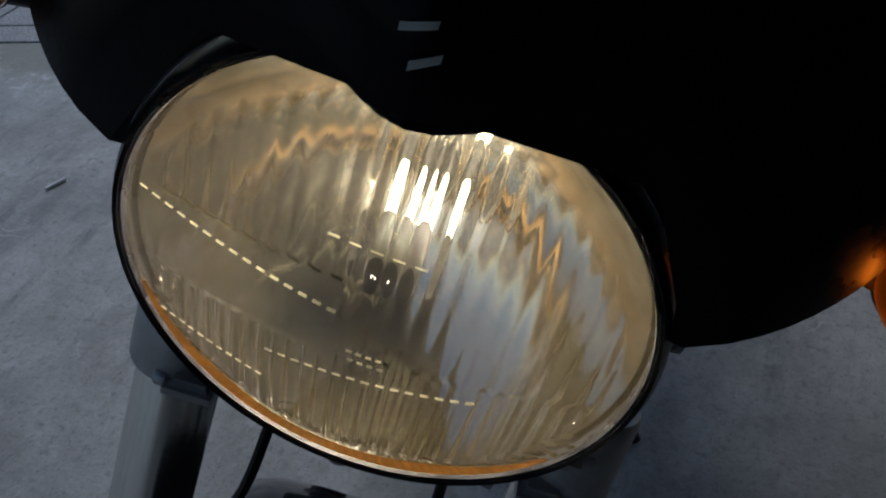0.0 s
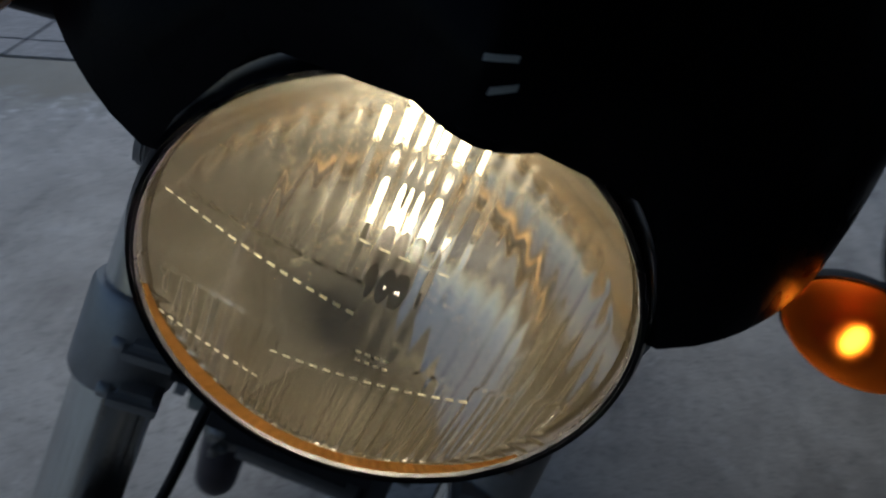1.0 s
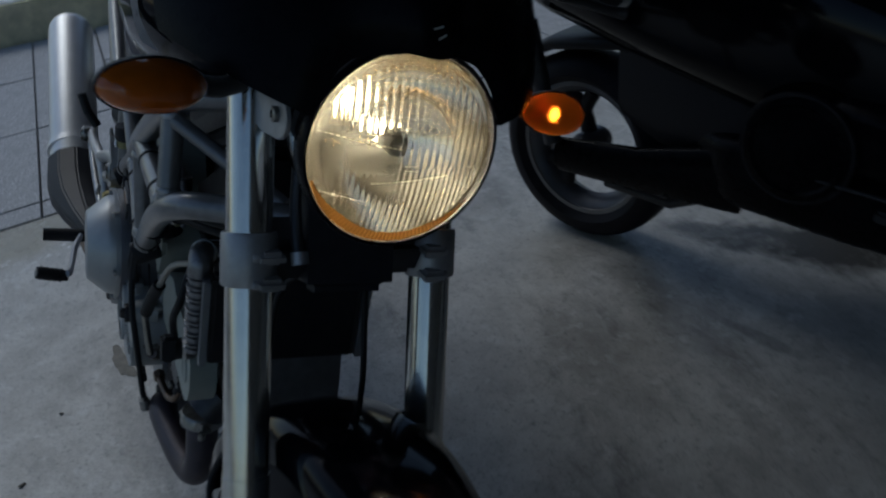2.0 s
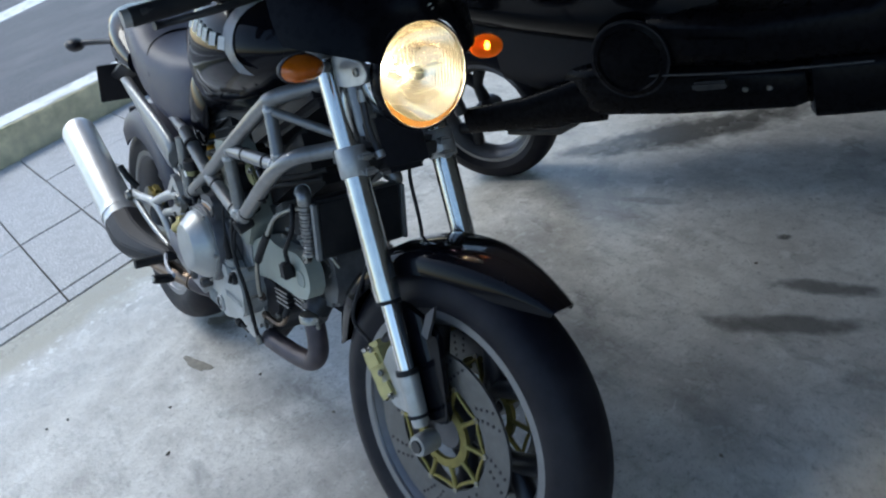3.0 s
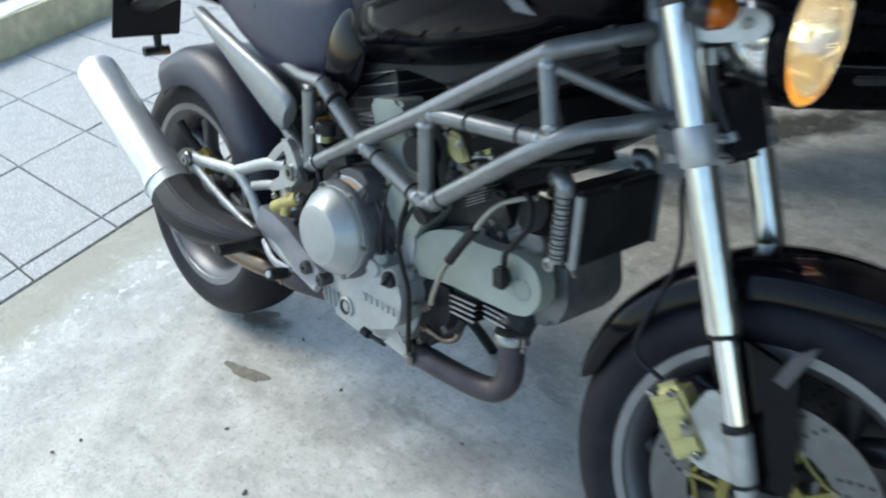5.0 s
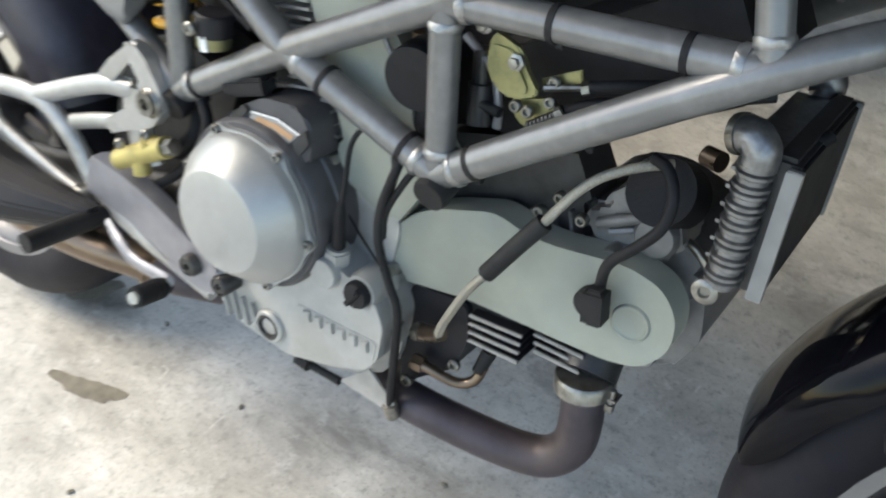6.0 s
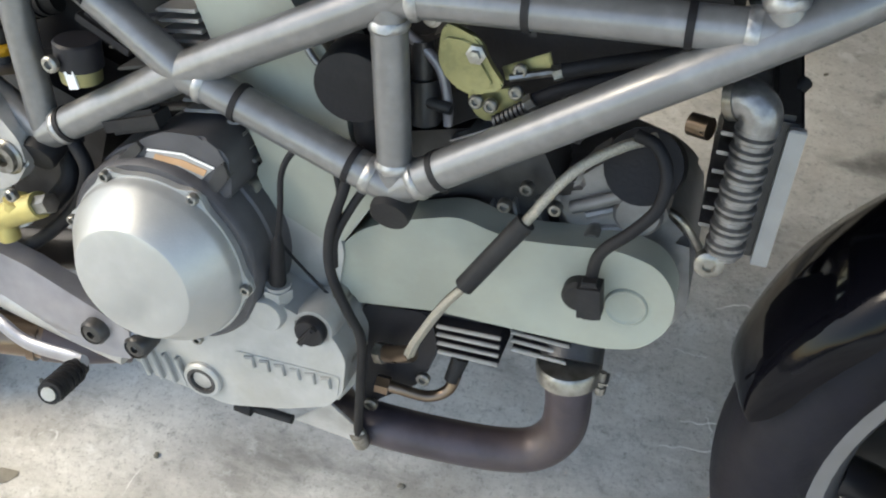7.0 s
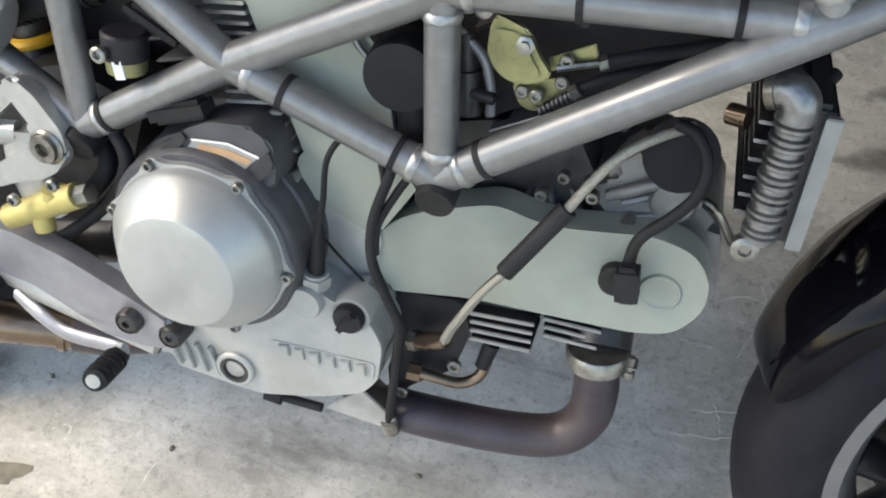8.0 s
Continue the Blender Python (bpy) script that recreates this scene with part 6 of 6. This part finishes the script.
# moulded steps and small marks in the glass: short frosted dashes stand for their glints
for (y0, z0), (y1, z1), n, w in (((-0.080, 0.0155), (-0.008, 0.0060), 15, 0.00050), ((-0.031, -0.0262), (0.041, -0.0170), 15, 0.00042), ((-0.018, 0.0330), (0.015, 0.0322), 5, 0.00030), ((-0.076, -0.0360), (-0.030, -0.0440), 12, 0.00022), ((-0.004, -0.0085), (0.009, -0.0085), 4, 0.00045), ((-0.003, -0.0125), (0.010, -0.0125), 4, 0.00045)):
    for k in range(n):
        u = (k + 0.5) / n
        q, h = Vector((y0 + (y1 - y0) * u, z0 + (z1 - z0) * u)), (Vector((y1 - y0, z1 - z0)) / n) * 0.28
        ww = w * (0.55 + 0.75 * u if n == 15 else 1.0)
        part("glint_dash", tube(BM(), [on_lens(q.x - h.x, q.y - h.y), on_lens(q.x + h.x, q.y + h.y)], [ww, ww], 6), FROST, lensob)
# ribbed band that paints a warm amber reflection along the lower rim
bm = BM()
rows = []
for k in range(241):
    a = radians(200 + 128 * k / 240)
    rip = 0.0006 * abs(math.sin(k * math.pi / 5))
    wd = 0.25 + 0.75 * min(1, k / 60, (240 - k) / 60)
    rows.append([on_lens(r * math.cos(a), r * math.sin(a), 0.0004 + rip * e) for r, e in ((0.0845 - 0.0095 * wd, 0.2), (0.0845 - 0.0075 * wd, 1.0), (0.0845 - 0.0035 * wd, 1.0), (0.0845, 0.2))])
loft(bm, rows, caps=False, closed=False)
part("rim_reflection", bm, AMBERREFL, lensob, "warm reflection painted as a ribbed amber band on the lower rim")
# lamp brackets
for s in (-1, 1):
    bm = BM()
    prism(bm, rounded([(1.225, 0.905), (1.235, 0.950), (1.33, 0.945), (1.342, 0.928), (1.33, 0.912), (1.27, 0.900)], 0.01), -0.002, 0.002, side(0.096 * s), 0.001)
    lb = part("lamp_bracket", bm, ALU, lamp, "silver lamp bracket")
    bm = BM()
    bolt(bm, (1.312, 0.098 * s, 0.929), (0, s, 0), 0.007, 0.005)
    part("bracket_bolt", bm, STEEL, lb)

# flyscreen
bm = BM()
rings = []
NR, NC = 14, 36
def screen_point(u, t, inner=0.0):
    """u: -1 right, 0 top, 1 left; t: 0 front edge, 1 rear edge."""
    ph = u * radians(73)
    k = max(0, math.cos(ph))
    e = abs(u) ** 4
    g = math.exp(-(u / 0.27) ** 2)
    rf = 0.0975 - 0.0065 * g - 0.004 * e
    xf = -0.004 + 0.034 * g + 0.004 * e
    rb = 0.160 + 0.115 * k ** 1.3
    xb = -0.085 - 0.13 * k
    r = rf + (rb - rf) * (t ** 0.75)
    x = xf + (xb - xf) * (0.45 * t + 0.55 * t ** 2.0)
    r -= inner
    return LC + Vector((x - inner * 0.5, math.sin(ph) * r * (1.0 + 0.05 * t), math.cos(ph) * r))
out_ = [[screen_point(i / NC * 2 - 1, j / NR) for i in range(NC + 1)] for j in range(NR + 1)]
in_ = [[screen_point(i / NC * 2 - 1, j / NR, 0.004) for i in range(NC + 1)] for j in range(NR + 1)]
rows = [out_[j] + in_[j][::-1] for j in range(NR + 1)]
loft(bm, rows, caps=True)
screen = part("flyscreen", bm, SHELL, bike, "satin black flyscreen over the headlamp", AIM, 50)
for t_, w, du in ((0.040, 0.0072, -0.02), (0.020, 0.0060, 0.005)):
    bm = BM()
    lo, hi = [], []
    for k in range(5):
        u = du + (k / 4 - 0.5) * w / 0.12
        lo.append(screen_point(u, t_ + 0.010 * k / 4) + Vector((0.0012, 0, 0.0012)))
        hi.append(screen_point(u, t_ + 0.006 + 0.010 * k / 4) + Vector((0.0012, 0, 0.0012)))
    loft(bm, [lo, hi], caps=False, closed=False)
    bmesh.ops.solidify(bm, geom=bm.faces[:], thickness=0.0008)
    part("pale_mark", bm, LABELM, screen, "small pale mark on the screen")

# indicators
for s in (-1, 1):
    yc, half = (0.212, 0.046) if s < 0 else (0.186, 0.033)
    ind = part("front_indicator", tube(BM(), [(1.235, s * 0.12, 0.93), (1.27, s * 0.15, 0.935), (1.29, s * (yc - 0.03), 0.942)], 0.009, 12), PLASTIC, bike, "amber front indicator on a short black stalk" if s < 0 else "lit amber front indicator on a short black stalk", STEER)
    tip = at(1.300, s * yc, 0.942, 0, 0, -s * 16)
    # a shell that opens to the front: the lens dome, and the black cup behind it
    bm = BM()
    n, m_ = 32, 10
    rings = []
    for k in range(m_ + 1):
        a = math.pi / 2 * k / m_
        rings.append([tip @ Vector((0.027 * math.sin(a), half * math.cos(a) * math.cos(2 * math.pi * q / n), 0.0215 * math.cos(a) * math.sin(2 * math.pi * q / n))) for q in range(n)] if k < m_ else [tip @ Vector((0.0268, 0.0008 * math.cos(2 * math.pi * q / n), 0.0008 * math.sin(2 * math.pi * q / n))) for q in range(n)])
    loft(bm, rings)
    part("indicator_lens", bm, AMBERL if s > 0 else AMBER, ind, "amber plastic lens, lit" if s > 0 else "amber plastic lens")
    if s > 0:
        bm = BM()
        bmesh.ops.create_uvsphere(bm, u_segments=20, v_segments=12, radius=1, matrix=tip @ Matrix.Translation((0.012, -0.004, 0.002)) @ Matrix.Diagonal((0.0035, 0.004, 0.0058, 1)))
        part("indicator_bulb", bm, BULB2, ind, "glowing amber bulb")
    bm = BM()
    rings = []
    for k in range(m_ + 1):
        a = math.pi / 2 * min(k / m_, 0.985)
        rings.append([tip @ Vector((-0.0005 - 0.024 * math.sin(a), (half + 0.0015) * math.cos(a) * math.cos(2 * math.pi * q / n), 0.0228 * math.cos(a) * math.sin(2 * math.pi * q / n))) for q in range(n)])
    loft(bm, rings)
    part("indicator_body", bm, PLASTIC, ind)

# handlebar
hb = part("handlebar", tube(BM(), [(1.07, -0.34, 1.035), (1.075, -0.2, 1.055), (1.10, -0.12, 1.065), (1.14, -0.05, 1.06), (1.15, 0.05, 1.06), (1.11, 0.12, 1.065), (1.10, 0.2, 1.055), (1.11, 0.34, 1.035)], 0.011, 14, smooth=6), DARKMETAL, bike, "dark tubular handlebar")
for s in (-1, 1):
    ex = 0.0 if s < 0 else 0.04
    part("grip", tube(BM(), [(1.063 + ex, s * 0.355, 1.030), (1.072 + ex, s * 0.225, 1.053)], 0.0165, 18), RUBBER, hb, "black rubber grip")
    part("bar_end", tube(BM(), [(1.062 + ex, s * 0.355, 1.030), (1.061 + ex, s * 0.368, 1.028)], 0.015, 18), ALU, hb, "silver bar end")
    part("switch_block", box(BM(), (0.035, 0.05, 0.04), at(1.078 + ex, s * 0.19, 1.055, 0, 0, 0), 0.006), PLASTIC, hb)
    part("lever", tube(BM(), [(1.105 + ex, s * 0.15, 1.045), (1.125 + ex, s * 0.22, 1.035), (1.115 + ex, s * 0.31, 1.020), (1.118 + ex, s * 0.335, 1.018)], [0.008, 0.007, 0.0055, 0.0075], 10, smooth=5), DARKMETAL, hb, "dark control lever")
    part("lever_perch", box(BM(), (0.05, 0.055, 0.03), at(1.10 + ex, s * 0.13, 1.055, 0, 0, 0), 0.006), DARKMETAL, hb)
    part("bar_riser", tube(BM(), [(1.175, s * 0.05, 0.97), (1.155, s * 0.05, 1.06)], 0.016, 14), ALU, hb)
part("fluid_reservoir", tube(BM(), [(1.12, -0.10, 1.07), (1.115, -0.10, 1.105)], 0.019, 18), BRASSY, hb, "brass-tinted fluid reservoir")



# ---- the scooter ----
SC = pose(0.21, 1.13, 0, 0, 0, 29)
scooter = thing("scooter", SC, "large black maxi scooter parked behind the motorcycle", "scooter")
wheel(Vector((-0.12, 0, 0.25)), Matrix(), 0.25, 0.13, 0.180, 0.09, scooter, 0.1, (), "rear_wheel", 3, "silver-rimmed three-spoke wheel with a black tyre", PLASTIC)
wheel(Vector((1.52, 0, 0.26)), Matrix(), 0.26, 0.12, 0.185, 0.08, scooter, 0.1, (), "front_wheel", 3, "silver-rimmed three-spoke wheel with a black tyre", PLASTIC)


def hull(name, rows, material, label, e=0.6, n=28, smooth=50):
    bm = BM()
    loft(bm, [[Vector((x, yc + w * math.copysign(abs(math.cos(a)) ** e, math.cos(a)), (z0 + z1) / 2 + (z1 - z0) / 2 * math.copysign(abs(math.sin(a)) ** e, math.sin(a)))) for a in [2 * math.pi * k / n for k in range(n)]] for x, yc, w, z0, z1 in rows])
    return part(name, bm, material, scooter, label, smooth=smooth)


hull("tail_body", ((-0.48, 0, 0.05, 0.78, 0.88), (-0.38, 0, 0.13, 0.68, 0.93), (-0.15, 0, 0.18, 0.60, 0.95), (0.15, 0, 0.20, 0.52, 0.90), (0.40, 0, 0.20, 0.46, 0.84), (0.62, 0, 0.17, 0.42, 0.76), (0.72, 0, 0.12, 0.42, 0.68)), BLACK, "glossy black tail bodywork")
hull("belly_panel", ((0.22, 0, 0.11, 0.28, 0.42), (0.30, 0, 0.16, 0.262, 0.43), (0.36, 0, 0.18, 0.255, 0.44), (0.6, 0, 0.20, 0.252, 0.42), (0.90, 0, 0.205, 0.255, 0.40), (0.935, 0, 0.19, 0.265, 0.39)), SHELL, "matt black floorboard panel", 0.45)
hull("lower_cowl", ((0.94, 0, 0.19, 0.235, 0.40), (0.955, 0, 0.215, 0.228, 0.42), (1.16, 0, 0.215, 0.235, 0.42), (1.21, 0, 0.17, 0.29, 0.40)), SHELL, "matt black lower cowl", 0.4)
# hull added to fill the open space below the tail with black
hull("tail_gap_fill", ((0.0, 0, 0.07, 0.36, 0.60), (0.12, 0, 0.11, 0.32, 0.62), (0.35, 0, 0.14, 0.29, 0.60), (0.55, 0, 0.14, 0.30, 0.55)), PLASTIC, "dull black filler mass added under the tail bodywork", 0.6)
hull("front_panel", ((1.20, 0, 0.17, 0.21, 0.62), (1.22, 0, 0.21, 0.18, 0.70), (1.36, 0, 0.24, 0.26, 0.92), (1.52, 0, 0.23, 0.52, 1.02), (1.68, 0, 0.16, 0.60, 0.98), (1.76, 0, 0.06, 0.66, 0.86)), BLACK, "glossy black front fairing", 0.55)
hull("upper_side_panel", ((0.46, 0, 0.15, 0.42, 0.50), (0.55, 0, 0.205, 0.40, 0.58), (0.8, 0, 0.215, 0.385, 0.54), (1.1, 0, 0.225, 0.39, 0.56), (1.24, 0, 0.20, 0.42, 0.66)), SHELL, "satin dark side panel", 0.5)
hull("seat", ((-0.40, 0, 0.10, 0.92, 0.97), (-0.30, 0, 0.15, 0.90, 1.02), (0.0, 0, 0.16, 0.89, 1.01), (0.2, 0, 0.16, 0.84, 0.95), (0.5, 0, 0.15, 0.78, 0.86), (0.68, 0, 0.09, 0.72, 0.80)), VINYL, "long black seat")
hull("rear_mudguard", ((-0.34, 0, 0.06, 0.44, 0.47), (-0.2, 0, 0.075, 0.50, 0.54), (0.0, 0, 0.08, 0.53, 0.57), (0.2, 0, 0.075, 0.48, 0.52)), PLASTIC, "matt black rear mudguard")
cvt = part("drive_case", tube(BM(), [(-0.14, -0.115, 0.26), (0.10, -0.125, 0.28), (0.34, -0.13, 0.32)], [0.045, 0.055, 0.08], 24, flat=0.45), SHELL, scooter, "dark drive case beside the wheel")
part("round_cover", lathe(BM(), [(0.105, -0.02), (0.112, 0.0), (0.105, 0.012), (0.092, 0.016), (0.086, 0.010), (0.07, 0.012), (0.03, 0.02), (0.001, 0.021)], side(-0.205) @ Matrix.Translation((0.49, 0.455, 0)), 40), SHELL, cvt, "round black belt cover")
part("cover_ring", lathe(BM(), [(0.108, 0.004), (0.114, 0.006), (0.112, 0.012), (0.106, 0.012)], side(-0.205) @ Matrix.Translation((0.49, 0.455, 0)), 40, True), PLASTIC, cvt)
part("trim_strip", tube(BM(), [(0.50, -0.212, 0.405), (0.8, -0.224, 0.395), (1.10, -0.235, 0.40)], 0.004, 10, smooth=5), DARKMETAL, scooter, "thin dark trim strip")
part("footpeg", box(BM(), (0.09, 0.03, 0.025), at(0.70, -0.215, 0.365), 0.006), DARKMETAL, scooter, "folded passenger footrest")
part("swing_link", tube(BM(), [(-0.02, -0.08, 0.20), (0.16, -0.08, 0.19), (0.32, -0.07, 0.26)], 0.014, 12), DARKMETAL, scooter, "engine link")
part("tail_light", box(BM(), (0.02, 0.16, 0.06), at(-0.475, 0, 0.84, 0, 10, 0), 0.008), AMBER, scooter, "red tail light")
part("rear_shock", tube(BM(), [(-0.14, -0.14, 0.30), (-0.20, -0.15, 0.60)], 0.022, 14), DARKMETAL, scooter, "dark rear shock absorber")
for k in range(2):
    part("panel_rivet", lathe(BM(), [(0.008, 0), (0.007, 0.004), (0.001, 0.005)], side(-0.203) @ Matrix.Translation((0.785 + 0.062 * k, 0.338, 0)), 12), STEEL, scooter)
part("gloss_badge", box(BM(), (0.16, 0.006, 0.05), at(0.72, -0.220, 0.47, 0, 6, 0), 0.003), SHELL, scooter, "raised satin side insert")
bar_ = part("handlebar", tube(BM(), [(1.20, -0.34, 1.05), (1.26, -0.2, 1.10), (1.30, 0, 1.08), (1.26, 0.2, 1.10), (1.20, 0.34, 1.05)], 0.014, 12, smooth=5), PLASTIC, scooter, "black handlebar")
hull("windscreen_base", ((1.36, 0, 0.12, 0.95, 1.05), (1.45, 0, 0.16, 0.98, 1.14), (1.56, 0, 0.12, 0.96, 1.10), (1.62, 0, 0.05, 0.96, 1.02)), SHELL, "satin black instrument cowl")

# ---- small things on the floor ----
def litter(name, pts, r, label, category, material):
    return tagged(part(name, tube(BM(), pts, r, 10), material, None), label, category)


def stain(cx, cy, sx, sy, rot, seed, label):
    q = random.Random(seed)
    n = 28
    pts = []
    ph = [q.uniform(0, 6.28) for _ in range(4)]
    for k in range(n):
        a = 2 * math.pi * k / n
        w = 1 + 0.22 * math.sin(2 * a + ph[0]) + 0.16 * math.sin(3 * a + ph[1]) + 0.10 * math.sin(5 * a + ph[2]) + 0.07 * math.sin(9 * a + ph[3])
        x, y = math.cos(a) * sx * w, math.sin(a) * sy * w
        c, s_ = math.cos(rot), math.sin(rot)
        pts.append((cx + x * c - y * s_, cy + x * s_ + y * c))
    tagged(part("oil_stain", prism(BM(), pts, 0.0006, 0.0012, Matrix()), STAIN, None, smooth=0), label, "stain", kind="structure")


stain(*(0.2203, -0.1705), 0.062, 0.020, 0.2, 1, "dark oil stain on the concrete")
stain(*(0.0388, -0.0332), 0.05, 0.022, 0.6, 2, "brown stain beside the rear tyre")
for k, (fx, fy) in enumerate(((1.1800, 1.2150), (1.2030, 1.0778), (0.5640, -0.3620), (0.5610, -0.3580), (0.1330, -0.5510), (0.7880, 0.0260), (0.3630, -0.2970), (0.4534, -0.0509), (0.2198, -0.0084), (1.5956, 0.5229), (0.1209, -0.6123))):
    bm = BM()
    bmesh.ops.create_icosphere(bm, subdivisions=1, radius=1, matrix=pose(fx, fy, 0.0025, 0, 0, 40 * k) @ Matrix.Diagonal((0.006, 0.004, 0.003, 1)))
    tagged(part("pebble", bm, STAIN, None, smooth=0), "small dark grit crumb on the concrete floor", "pebble", "floor grit")
ca, cb = Vector((0.362, -1.095, 0.0045)), Vector((0.314, -1.082, 0.0045))
cig = litter("cigarette_butt", [ca, cb], 0.0042, "crushed white cigarette butt on the concrete floor", "litter", DECAL)

CHALK = mat("pale_crack", (0.66, 0.655, 0.63), 0.8, 0, 0.2, 40)


def crack(pts, w, seed):
    """A pale hairline crack: a thin uneven ribbon on the floor."""
    q = random.Random(seed)
    P = [p for p in smooth_path([(x, y, 0) for x, y in pts], 7)]
    rows = []
    for k, p in enumerate(P):
        t = (P[min(k + 1, len(P) - 1)] - P[max(k - 1, 0)]).normalized()
        n = Vector((-t.y, t.x, 0))
        c = p + n * q.uniform(-0.0022, 0.0022)
        h = w * q.uniform(0.25, 1.0) * (0.3 if k in (0, len(P) - 1) else 1)
        rows.append([c + n * h + Vector((0, 0, 0.0012)), c - n * h + Vector((0, 0, 0.0012)), c - n * h + Vector((0, 0, 0.0004)), c + n * h + Vector((0, 0, 0.0004))])
    bm = BM()
    loft(bm, rows)
    tagged(part("floor_crack", bm, CHALK, None, smooth=0), "pale hairline crack in the concrete floor", "crack", kind="structure")


for k, pts in enumerate((((1.1164, 0.4558), (1.1495, 0.4752), (1.1829, 0.4714), (1.2165, 0.4588)), ((1.0740, 0.3649), (1.0999, 0.3621), (1.1213, 0.3664)), ((1.1370, 0.2702), (1.1472, 0.2496), (1.1546, 0.2241)), ((1.1059, 0.2493), (1.1602, 0.2620), (1.2212, 0.2862)), ((1.0883, 0.2039), (1.1493, 0.2161), (1.2090, 0.2379)), ((1.1714, 0.5054), (1.1823, 0.4793), (1.1812, 0.4503)))):
    crack(pts, 0.0011, k)
